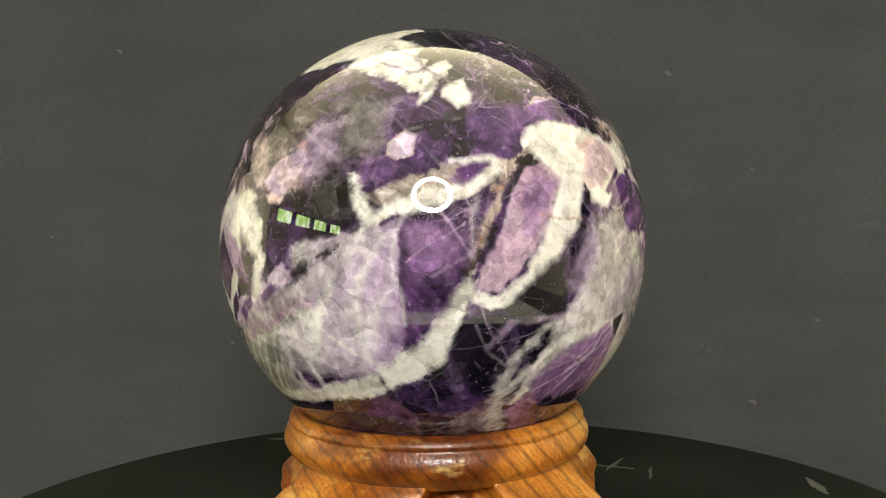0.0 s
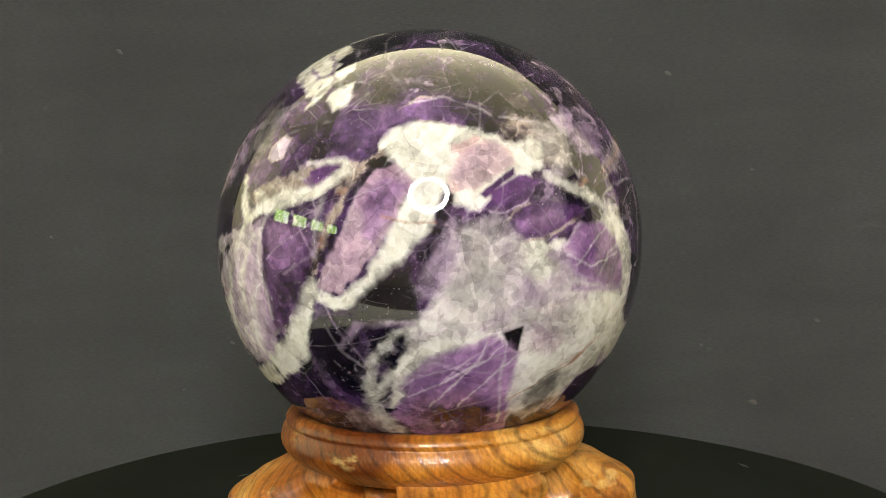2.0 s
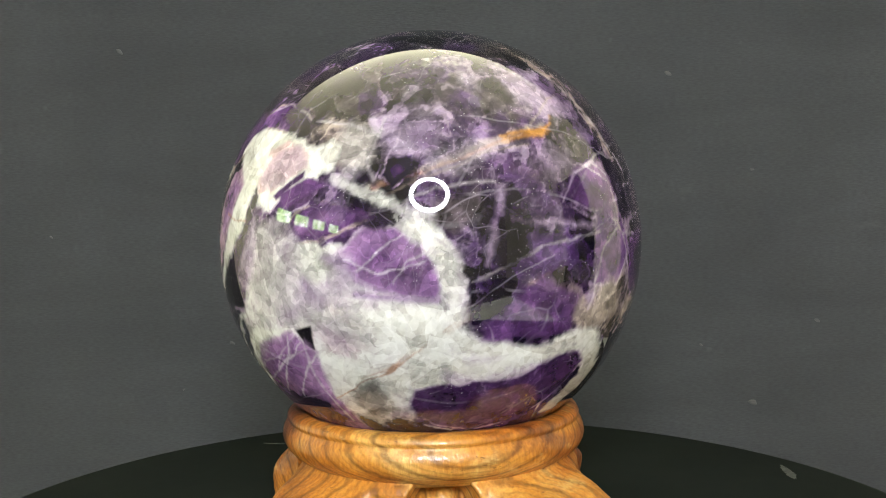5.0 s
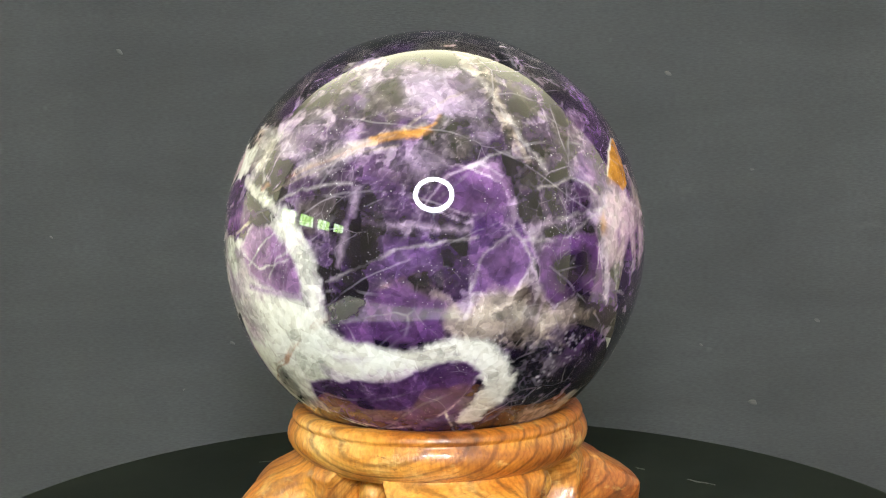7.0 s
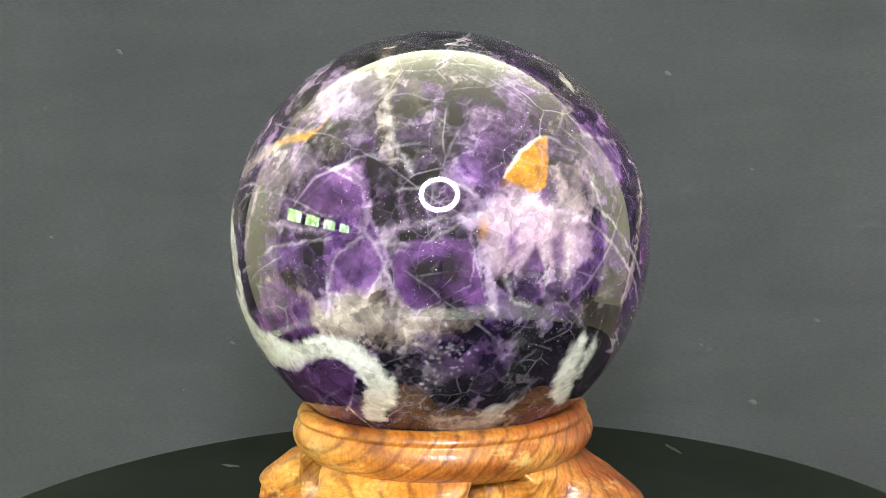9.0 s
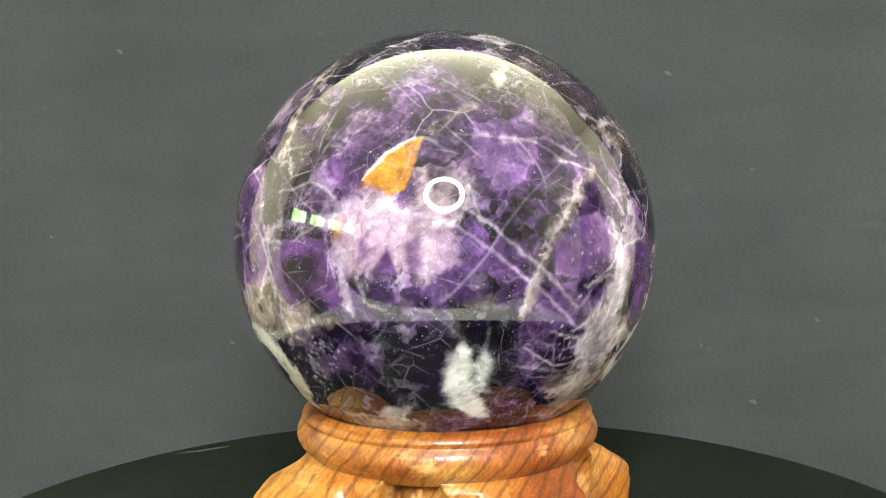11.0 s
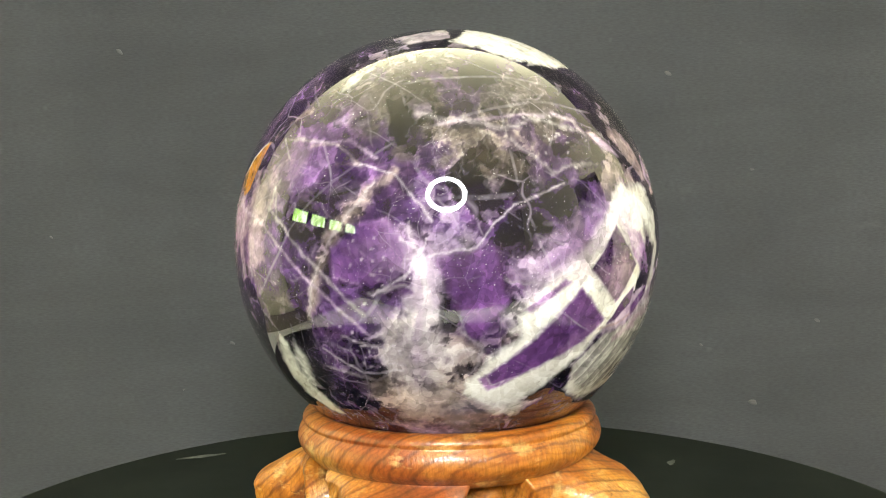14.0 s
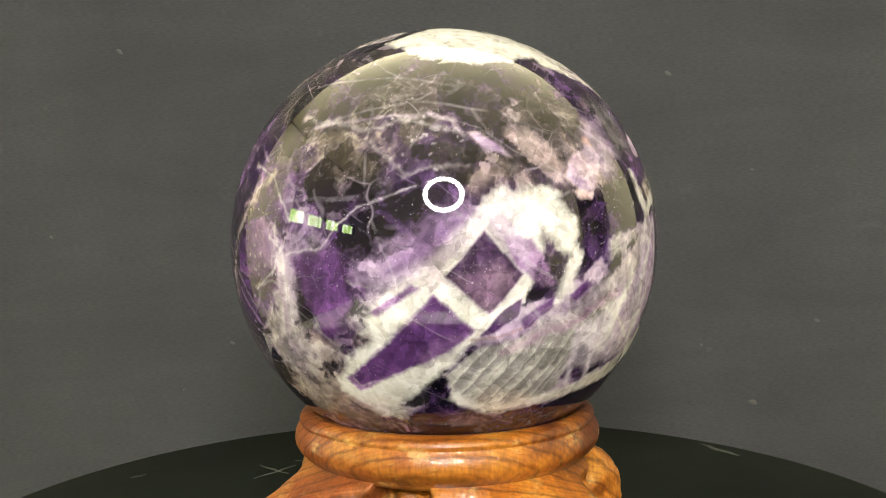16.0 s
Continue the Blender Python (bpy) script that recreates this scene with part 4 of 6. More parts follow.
def chevron_side():
    patch('lilac', [(200.6, -26.2), (238.0, -13.6), (248.4, -5.2), (255.5, 3.7), (261.3, 7.7), (265.1, 9.3), (262.5, -2.5), (263.7, -12.8), (262.9, -21.5), (252.8, -29.0), (238.2, -36.4), (214.1, -40.9), (199.2, -33.6)], soft=1.2, rough=0.8)
    patch('lilac', [(241.4, -13.4), (254.2, 1.2), (261.9, 8.1), (265.1, 9.3), (262.6, -2.5), (263.7, -12.8), (262.9, -21.5), (252.8, -29.0), (245.0, -24.9)], soft=2, rough=1, much=0.7)
    bands('milk', [(199.1, -39.2), (207.7, -26.0), (238.0, -13.6), (248.4, -5.2), (255.5, 3.7), (262.6, 7.4), (261.8, -2.5), (262.9, -12.8), (260.7, -21.2), (252.8, -29.0), (238.2, -36.4)], 25, 6.5, much=0.9, sharp=1.6, bend=-0.05)
    bands('clear', [(242.1, -28.4), (250.5, -13.0), (256.8, 1.2), (264.5, 8.7), (262.9, -12.8), (260.5, -22.7), (252.8, -29.0)], 25, 9, much=0.5, sharp=2, bend=-0.05)
    patch('purple', [(230.4, -33.2), (237.8, -25.5), (247.4, -28.0), (252.8, -29.0), (240.6, -35.7)], soft=1, rough=0.6, much=0.8)
    patch('wine', [(261.9, 8.9), (273.3, 9.8), (279.6, 0.3), (277.0, -4.3), (273.0, -13.2), (267.0, -19.1), (262.9, -21.5), (262.9, -7.6)], soft=0.7, rough=0.5, core='clear', core_soft=3, name='amethyst_crystal', label='large violet chevron amethyst crystal')
    patch('wine', [(263.6, -8.9), (270.5, -6.4), (274.3, -11.0), (267.7, -18.4), (263.1, -19.0)], soft=3, rough=2, much=0.9)
    bands('lilac', [(261.9, 8.9), (269.5, 9.5), (266.9, -1.3), (263.0, -18.3), (261.5, -10.2)], 20, 5.5, much=0.5, sharp=3)
    vein('lilac', [(272.3, 10.4, 0.5), (275.9, 4.7, 0.5), (279.4, 0.3, 0.5)], soft=0.3)
    vein('pale', [(236.3, -13.7, 1.0), (246.7, -18.1, 1.2), (252.1, -28.5, 1.2)], soft=0.8, rough=0.6, much=0.7)
    patch('deep', [(277.9, -14.5), (286.3, -14.6), (301.0, -16.2), (299.3, -23.1), (290.5, -27.8), (288.5, -36.5), (287.5, -45.2), (256.8, -43.5), (262.0, -35.4), (274.5, -27.6), (277.1, -20.0)], soft=1.5, rough=1.2, core='violet', core_soft=14)
    patch('violet', [(258.9, -34.5), (274.7, -32.7), (287.1, -44.0), (267.8, -48.0), (255.0, -43.1)], soft=3, rough=2, much=0.7, core='smoke', core_soft=8)
    # painted reflection of the wooden collar, just above where it holds the ball
    patch('beige', [(252.5, -44.5), (271.7, -41.7), (287.9, -40.6), (294.4, -50.3), (267.4, -52.7)], soft=2.5, rough=1.5, much=0.6)
    patch('black', [(287.5, -11.5), (300.2, -1.9), (303.7, -6.0), (303.2, -14.8), (296.8, -15.9), (285.6, -14.8), (284.5, -12.9)], soft=1.5, rough=1.5)
    patch('black', [(277.1, -12.4), (279.3, -14.5), (275.5, -22.2), (272.4, -28.3), (264.7, -32.9), (269.5, -25.8), (274.3, -18.5)], soft=1, rough=1)
    vein('white', [(236.9, -36.7, 3.0), (251.2, -31.9, 6.0), (261.5, -26.6, 7.0), (269.2, -21.6, 7.0), (274.3, -13.9, 6.0), (276.5, -8.5, 5.0), (279.1, -6.0, 4.0)], soft=0.8, rough=0.9, name='quartz_vein', label='opaque milky white quartz')
    patch('white', [(279.1, -6.9), (284.6, -8.1), (291.3, -3.3), (295.6, 2.8), (298.3, 7.8), (300.9, 14.3), (300.5, 19.7), (295.6, 22.9), (294.0, 26.0), (298.0, 30.5), (308.4, 31.5), (311.4, 28.4), (311.4, 21.0), (308.5, 14.1), (305.9, 6.3), (299.8, 0.1), (293.1, -6.2), (287.4, -11.1), (283.4, -11.6), (278.7, -9.2)], soft=0.7, rough=0.8, name='quartz_vein', label='opaque milky white quartz')
    vein('white', [(304.1, -14.8, 1.5), (297.3, -18.5, 2.0), (290.0, -25.3, 2.0), (287.6, -39.5, 3.0), (292.2, -48.5, 3.0)], soft=1.2, rough=1, much=0.7)
    patch('rose', [(279.3, -6.6), (282.2, -0.4), (286.3, 7.0), (288.8, 14.5), (293.4, 20.3), (298.4, 21.3), (302.7, 17.2), (298.6, 9.1), (293.6, 1.7), (288.0, -4.7), (284.6, -7.7)], soft=0.7, rough=0.5, name='amethyst_crystal', label='banded rose and lilac amethyst')
    patch('clear', [(291.7, 15.1), (296.1, 18.4), (301.3, 16.3), (297.3, 8.5), (293.5, 3.6), (290.7, 5.6)], soft=1.2, rough=0.6, much=0.75, core='purple', core_soft=4)
    bands('lilac', [(279.3, -6.6), (282.2, -0.4), (286.3, 7.0), (288.8, 14.5), (293.3, 19.8), (291.5, 6.8), (287.2, -4.4)], 150, 4.0, much=0.6, sharp=2)
    vein('beige', [(279.1, -2.6, 2.0), (280.2, 3.4, 3.5), (282.5, 9.6, 4.0), (285.4, 15.9, 3.0), (289.6, 20.1, 3.0), (294.9, 23.6, 2.5)], soft=0.8, rough=0.9)
    vein('rust', [(280.0, 2.8, 1.6), (280.7, 4.0, 1.2)], soft=0.6, rough=0.6, much=0.8)
    vein('rust', [(283.9, 14.0, 1.2), (286.1, 15.9, 1.0)], soft=0.6, rough=0.6, much=0.6)
    vein('rust', [(295.4, 9.5, 0.5), (302.3, 8.0, 0.6), (307.6, 8.0, 0.4)], soft=0.3, much=0.6)
    patch('violet', [(273.3, 11.6), (281.4, 16.0), (284.6, 14.0), (280.8, 7.1), (278.7, 0.9), (274.5, 8.5)], soft=1, rough=0.8, much=0.85, core='rose', core_soft=7)
    patch('beige', [(253.8, 13.8), (261.7, 16.9), (275.1, 21.6), (284.8, 21.9), (289.9, 21.8), (282.7, 15.9), (273.4, 12.3), (261.9, 10.6)], soft=1, rough=0.6)
    bands('white', [(255.2, 13.8), (261.7, 16.9), (273.7, 21.4), (274.8, 17.4), (269.6, 13.6), (261.9, 10.9)], 60, 3.2, much=0.7, sharp=2)
    patch('wine', [(275.6, 20.0), (280.6, 21.8), (284.9, 20.9), (277.7, 17.1)], soft=0.4, rough=0.3, name='amethyst_crystal', label='violet amethyst crystal')
    vein('white', [(256.1, 8.7, 2.5), (261.9, 11.4, 3.0), (269.6, 13.4, 4.5), (278.7, 15.4, 3.0), (286.0, 20.1, 2.5), (284.8, 22.0, 1.5), (275.1, 22.2, 1.0)], soft=0.6, rough=0.6, name='quartz_vein', label='opaque milky white quartz')
    vein('white', [(251.4, 18.0, 4.0), (252.7, 14.5, 4.0), (254.3, 11.2, 3.5), (256.8, 8.5, 3.0)], soft=0.7, rough=0.8)
    vein('lilac', [(214.2, -20.5, 7.0), (234.9, -11.7, 7.0), (245.7, -2.7, 5.0), (254.2, 4.0, 3.5), (261.3, 7.8, 2.0)], soft=1, rough=1)
    vein('white', [(254.2, 6.2, 2.5), (248.7, 1.2, 1.5)], soft=1, rough=1, much=0.5)
    patch('black', [(239.0, 19.9), (250.0, 22.5), (253.6, 16.4), (252.1, 8.7), (242.8, 7.4), (237.4, 12.6)], soft=2, rough=1.8, core='smoke', core_soft=12)
    patch('deep', [(229.8, 7.3), (238.7, 8.4), (242.9, 3.6), (234.6, -2.4), (228.6, -0.9)], soft=1.5, rough=1.2)
    patch('grey', [(235.6, 3.5), (247.3, 6.2), (254.2, 6.8), (248.7, 2.4), (242.8, -0.8), (236.4, -1.7)], soft=2, rough=1.5, much=0.7)
    patch('smoke', [(235.1, 27.1), (247.4, 33.5), (260.9, 30.1), (260.2, 21.6), (250.1, 21.8), (241.2, 19.2)], soft=3, rough=2, much=0.6)
    patch('purple', [(237.4, 30.8), (243.1, 35.3), (245.7, 27.5), (238.4, 23.4)], soft=2.5, rough=2, much=0.6)
    patch('lilac', [(223.5, 17.7), (227.5, 22.9), (233.0, 24.9), (235.1, 27.1), (237.8, 22.7), (234.9, 17.9), (231.6, 14.3), (227.5, 14.3)], soft=0.5, rough=0.4, rim='beige', rim_width=0.5, name='druzy_pocket', label='glittering lavender druzy pocket')
    patch('peach', [(225.2, 14.6), (231.6, 14.2), (231.0, 12.6), (227.5, 12.5)], soft=0.7, rough=0.6)
    patch('orange', [(233.1, 26.1), (233.8, 27.9), (236.1, 27.5), (236.3, 25.1)], soft=0.6, rough=0.5, much=0.7)
    patch('lilac', [(259.5, 26.0), (263.2, 29.3), (266.3, 28.5), (265.6, 23.5), (261.8, 22.5), (259.3, 23.5)], soft=0.5, rough=0.4, rim='beige', rim_width=0.5, name='druzy_pocket', label='glittering lavender druzy pocket')
    patch('purple', [(266.8, 29.9), (283.4, 31.3), (289.8, 25.3), (275.1, 22.7), (266.9, 24.2)], soft=3, rough=2.5, much=0.6)
    patch('white', [(238.0, 53.2), (237.2, 60.1), (249.4, 65.1), (265.8, 60.3), (264.3, 53.5), (269.9, 51.6), (266.3, 43.4), (269.8, 40.5), (263.0, 40.7), (256.8, 44.7), (248.2, 48.2)], soft=0.8, rough=1.3, name='quartz_tuft', label='feathery white quartz tuft')
    patch('white', [(268.3, 47.4), (276.7, 53.3), (278.2, 49.6), (271.7, 43.3), (269.0, 37.9), (266.3, 37.1)], soft=0.6, rough=0.9)
    patch('white', [(274.4, 43.3), (279.7, 45.2), (282.0, 37.8), (277.8, 35.8), (273.2, 39.2)], soft=0.6, rough=0.9)
    scratches('grey', 261.4, -12.8, 14, 70, 14, 5, much=0.3)
    scratches('lilac', 283.1, -24.8, 12, 40, 18, 6)


def dark_side():
    patch('deep', [(1.4, 16.5), (13.7, 16.3), (22.1, 13.6), (19.5, 8.5), (8.4, 9.8)], soft=3, rough=2, much=0.8)
    patch('deep', [(22.2, 4.7), (42.7, 6.9), (47.8, -0.9), (39.9, -5.8), (21.9, -5.5)], soft=2.5, rough=2, much=0.9)
    patch('black', [(50.0, -26.2), (66.1, -21.5), (89.2, -24.6), (101.3, -40.6), (98.0, -49.8), (58.7, -44.7)], soft=2.5, rough=2, much=0.9)
    patch('deep', [(42.5, 4.6), (53.5, 3.4), (54.6, -5.5), (47.4, -10.9), (37.2, -8.6), (33.0, -0.8)], soft=2, rough=1.5, much=0.85)
    patch('deep', [(0.6, 16.5), (19.2, 15.1), (25.6, 0.3), (14.5, -15.9), (5.8, -4.9)], soft=3, rough=2, much=0.8)
    patch('deep', [(115.7, 7.1), (124.5, 4.4), (123.1, -3.1), (115.5, -1.7), (109.3, 2.2)], soft=2.5, rough=2, much=0.8)
    patch('deep', [(113.2, 25.6), (125.8, 24.0), (130.5, 15.8), (123.4, 9.5), (115.8, 16.1)], soft=3, rough=2, much=0.7)
    patch('deep', [(153.1, 16.8), (160.7, 13.9), (160.6, -1.1), (167.3, -17.3), (156.8, -16.1), (154.4, 3.3)], soft=2.5, rough=1.5, much=0.8)
    vein('rust', [(19.8, 27.3, 0.9), (8.2, 23.3, 0.8), (357.3, 19.2, 0.8), (346.1, 15.9, 1.0)], soft=0.6, rough=0.6, much=0.7)
    vein('orange', [(18.4, 26.8, 1.0), (24.2, 28.3, 2.6), (30.1, 29.2, 3.0), (34.5, 29.7, 1.6), (36.7, 33.5, 0.8)], soft=0.6, rough=0.6, much=0.85, name='iron_stain', label='orange iron-stained seam')
    patch('black', [(33.5, 30.4), (37.4, 34.3), (44.5, 29.2), (43.1, 26.1), (35.9, 27.6)], soft=0.6, rough=0.5, much=0.9)
    patch('smoke', [(16.9, 44.2), (24.5, 44.4), (25.5, 36.6), (20.6, 36.4)], soft=2, rough=1.2, much=0.9)
    vein('beige', [(50.9, 48.1, 3.0), (53.9, 36.5, 2.5), (54.5, 26.9, 2.5), (58.0, 19.7, 2.5)], soft=1.6, rough=1.2, much=0.65)
    patch('violet', [(38.0, 17.3), (45.2, 20.8), (51.0, 18.2), (48.9, 9.3), (41.4, 7.5), (35.0, 10.6)], soft=0.7, rough=0.5, rim='lilac', rim_width=0.5, core='deep', core_soft=8)
    patch('violet', [(9.4, -9.6), (20.6, -6.5), (30.8, -10.8), (37.8, -18.2), (26.4, -22.4), (12.4, -19.6), (7.0, -15.9)], soft=1.5, rough=1.2, core='deep', core_soft=9)
    patch('beige', [(21.9, -6.1), (34.7, -8.0), (41.4, -13.3), (48.3, -13.6), (57.6, -15.7), (70.6, -22.3), (49.1, -20.8), (37.5, -17.9), (29.5, -11.5)], soft=1.8, rough=1.4, much=0.85)
    patch('smoke', [(7.8, -11.0), (15.2, -7.5), (20.6, -6.1), (16.2, -12.1), (10.2, -15.1)], soft=1.5, rough=1.2, much=0.8)
    patch('violet', [(39.9, -11.1), (43.8, -5.9), (46.6, -8.7), (44.1, -14.0)], soft=1, rough=0.8)
    vein('lilac', [(41.4, -13.8, 1.0), (45.1, -2.1, 0.9), (48.7, 5.4, 1.0), (52.4, 8.5, 1.0)], soft=0.5, rough=0.5, much=0.8)
    vein('lilac', [(51.6, 7.3, 1.4), (56.1, -1.3, 1.2), (60.6, -8.9, 1.2), (59.5, -17.1, 1.0)], soft=0.7, rough=0.6, much=0.85)
    patch('lilac', [(49.3, 12.9), (53.3, 11.7), (52.0, 6.3), (48.3, 6.1)], soft=1.2, rough=0.8, much=0.9)
    patch('beige', [(52.1, 2.7), (57.2, -2.7), (60.0, -9.5), (53.7, -9.1), (49.9, -3.6)], soft=2, rough=1.2, much=0.5)
    patch('lilac', [(77.1, 15.3), (92.9, 19.5), (91.9, 2.0), (79.2, -5.5), (74.5, 5.7)], soft=3, rough=2.5, much=0.55)
    patch('deep', [(61.1, -0.3), (74.2, 3.0), (78.8, -16.9), (63.8, -12.5)], soft=1.2, rough=0.8, core='violet', core_soft=20)
    vein('white', [(357.5, -14.3, 6.0), (1.5, -24.5, 6.0), (12.4, -27.4, 4.2), (23.3, -26.0, 3.2), (32.0, -22.4, 3.8), (39.0, -20.4, 4.6), (46.4, -22.8, 6.0), (51.7, -29.7, 7.0), (51.5, -37.1, 7.0), (45.9, -45.1, 6.0)], soft=1, rough=0.9, name='quartz_vein', label='opaque milky white quartz')
    patch('wine', [(354.1, -33.6), (9.8, -31.0), (22.8, -30.5), (34.9, -25.6), (42.2, -25.3), (46.1, -29.2), (42.5, -36.7), (32.5, -45.2), (14.6, -50.0), (359.7, -47.0), (352.2, -40.8)], soft=0.9, rough=0.6, core='wine', core_soft=13, rim='lilac', rim_width=0.7, name='amethyst_crystal', label='deep violet amethyst crystal')
    scratches('lilac', 19.3, 15.0, 15, 25, 40, 7, much=0.45)
    scratches('lilac', 15.6, 0.9, 14, 20, 26, 8, much=0.45)
    scratches('lilac', 22.4, -33.8, 12, 80, 20, 9, much=0.35)
    scratches('beige', 9.5, 24.7, 14, 25, 22, 10, much=0.45)
    vein('beige', [(44.0, 61.5, 3.0), (50.8, 42.3, 2.5), (56.0, 30.3, 2.0), (59.6, 20.2, 1.5)], soft=1.6, rough=1.2, much=0.55)
    patch('smoke', [(31.5, 27.9), (37.0, 33.2), (46.1, 26.1), (42.2, 21.9), (35.4, 22.0)], soft=1.2, rough=0.8, much=0.8)
    patch('lilac', [(25.0, 23.6), (37.2, 27.8), (40.8, 20.5), (31.5, 16.5)], soft=2.5, rough=1.5, much=0.5)
    patch('violet', [(32.9, 13.8), (37.8, 19.2), (46.9, 21.5), (52.1, 16.3), (49.5, 7.2), (40.9, 7.9)], soft=0.7, rough=0.6, core='deep', core_soft=8, rim='lilac', rim_width=0.6)
    vein('lilac', [(18.5, 8.2, 1.5), (42.4, 5.7, 1.4), (58.7, 6.5, 1.6), (71.5, 7.6, 1.6), (82.3, 10.8, 2.0)], soft=1.2, rough=0.9, much=0.6)
    patch('lilac', [(48.1, 7.2), (58.7, 5.9), (61.2, 0.8), (54.8, -1.7), (49.5, 2.1)], soft=2.5, rough=2, much=0.5)
    patch('violet', [(49.7, 23.1), (63.9, 21.5), (66.4, 9.6), (56.1, 8.5), (49.0, 16.3)], soft=3, rough=2, much=0.7)
    patch('beige', [(39.1, -16.1), (47.8, -7.2), (55.8, -8.8), (58.1, -14.2), (61.9, -19.4), (46.4, -18.3)], soft=2, rough=1.8, much=0.7)
    patch('lilac', [(54.8, 0.9), (58.6, -1.7), (59.3, -17.7), (57.3, -16.3), (55.8, -8.1)], soft=1.5, rough=1.5, much=0.55)
    patch('rose', [(79.3, 6.8), (83.4, 15.1), (91.3, 13.6), (98.7, 8.1), (104.4, 0.6), (96.5, -3.6), (90.3, 1.3), (85.9, -3.7), (81.8, -6.1), (79.8, 0.4)], soft=1.2, rough=1.6, much=0.8, name='rose_crust', label='crumbly rose-coloured quartz crust')
    patch('beige', [(98.5, 22.5), (112.0, 24.0), (115.0, 15.2), (103.8, 5.9), (97.2, 10.2)], soft=3, rough=2.5, much=0.6)
    patch('lilac', [(80.5, 1.7), (82.5, -3.5), (82.3, -14.2), (80.0, -11.3)], soft=1, rough=1, much=0.7)
    patch('purple', [(75.5, 38.1), (92.8, 40.1), (95.8, 30.0), (86.3, 19.8), (77.1, 14.6), (72.1, 20.0)], soft=3.5, rough=2.5, much=0.5)
    patch('deep', [(87.1, -3.7), (90.6, 1.8), (94.6, -4.1), (90.5, -8.1)], soft=0.8, rough=0.7, core='violet', core_soft=4, rim='lilac', rim_width=0.6)
    patch('orange', [(84.8, 17.8), (90.1, 24.3), (100.1, 28.6), (98.0, 21.1), (95.7, 15.6), (91.4, 14.0), (88.0, 16.4)], soft=0.4, rough=0.45, name='iron_stain', label='orange iron-stained quartz')
    patch('orange', [(77.7, 5.6), (80.7, 7.0), (81.2, 3.6), (78.5, 3.0)], soft=1.2, rough=1, much=0.55)
    patch('peach', [(86.0, 12.4), (92.9, 13.6), (90.9, 10.4), (87.2, 10.2)], soft=1, rough=1, much=0.6)
    vein('white', [(85.3, 18.2, 0.5), (90.4, 24.3, 0.7), (97.8, 28.0, 0.6)], soft=0.3, rough=0.4, much=0.8)
    scratches('lilac', 72.1, -32.2, 14, 30, 30, 11, much=0.5, width=0.5)
    scratches('grey', 88.7, -26.6, 14, 40, 26, 12, much=0.4, width=0.5)
    scratches('lilac', 66.8, 28.6, 16, 20, 26, 13, much=0.4)
    patch('lilac', [(64.4, -26.1), (73.1, -25.5), (75.1, -30.6), (65.8, -30.3)], soft=2, rough=2.5, much=0.45)
    patch('lilac', [(83.0, -21.4), (87.4, -20.2), (87.1, -26.4), (82.5, -27.7)], soft=1.5, rough=2, much=0.5)
    # wood of the collar mirrored in the polish, painted in as beige
    patch('beige', [(58.0, -43.5), (80.4, -41.9), (108.8, -48.8), (95.8, -53.8), (65.4, -52.1)], soft=2.5, rough=2, much=0.7)
    patch('white', [(103.4, -28.4), (108.1, -20.7), (110.3, -23.1), (110.3, -29.1), (112.6, -33.6), (117.7, -44.4), (111.0, -43.8), (104.7, -38.0)], soft=0.8, rough=1.1, name='quartz_tuft', label='feathery white quartz tuft')
    patch('white', [(111.5, -27.4), (114.5, -21.7), (116.9, -25.9), (115.4, -32.7), (113.1, -33.6)], soft=1.2, rough=1, much=0.65)
    patch('grey', [(78.3, -42.2), (95.3, -39.1), (86.7, -47.3)], soft=1.5, rough=1.5, much=0.5)
    vein('lilac', [(83.2, 13.8, 0.8), (104.1, 8.3, 1.0), (121.8, -3.3, 1.0), (139.3, -18.0, 0.9)], soft=0.6, rough=0.9, much=0.35)
    vein('beige', [(101.1, 29.6, 2.0), (114.7, 37.3, 2.2), (128.7, 50.6, 2.5)], soft=1.2, rough=1, much=0.65)
    patch('white', [(122.7, 47.8), (129.8, 50.6), (127.2, 45.6), (122.6, 41.7)], soft=1.2, rough=1, much=0.6)
    vein('beige', [(122.6, -15.0, 2.5), (127.0, -3.2, 3.0), (131.8, 6.1, 4.0), (139.0, 14.3, 4.5), (145.3, 19.9, 2.0)], soft=1.4, rough=1.2, much=0.75)
    patch('clear', [(130.3, -5.9), (135.3, 6.7), (144.5, 9.2), (151.1, 3.4), (149.4, -5.7), (142.0, -9.5), (131.8, -8.0)], soft=1, rough=0.7, rim='lilac', rim_width=0.5, name='amethyst_crystal', label='bright purple amethyst crystal')
    patch('deep', [(127.0, -3.2), (133.7, 2.9), (136.5, -3.6), (133.8, -8.1), (127.7, -7.8)], soft=1.5, rough=1, much=0.9)
    patch('violet', [(123.9, -13.6), (136.2, -17.8), (142.2, -26.7), (132.9, -33.6), (124.1, -28.9)], soft=2, rough=1.5, core='deep', core_soft=8)
    patch('pale', [(138.8, -15.2), (151.8, -12.7), (162.2, -22.7), (151.2, -32.1), (138.9, -27.2)], soft=3, rough=2.5, much=0.6)
    patch('lilac', [(149.2, 6.2), (158.5, 3.1), (155.2, -10.2), (149.5, -9.8)], soft=2.5, rough=2, much=0.6)
    patch('rose', [(96.0, 8.5), (102.8, 7.2), (101.5, 0.9), (96.1, -0.4)], soft=3, rough=2, much=0.45)
    vein('lilac', [(123.3, 26.9, 1.0), (132.4, 27.6, 0.8), (140.9, 23.2, 0.8)], soft=0.6, rough=0.5, much=0.7)
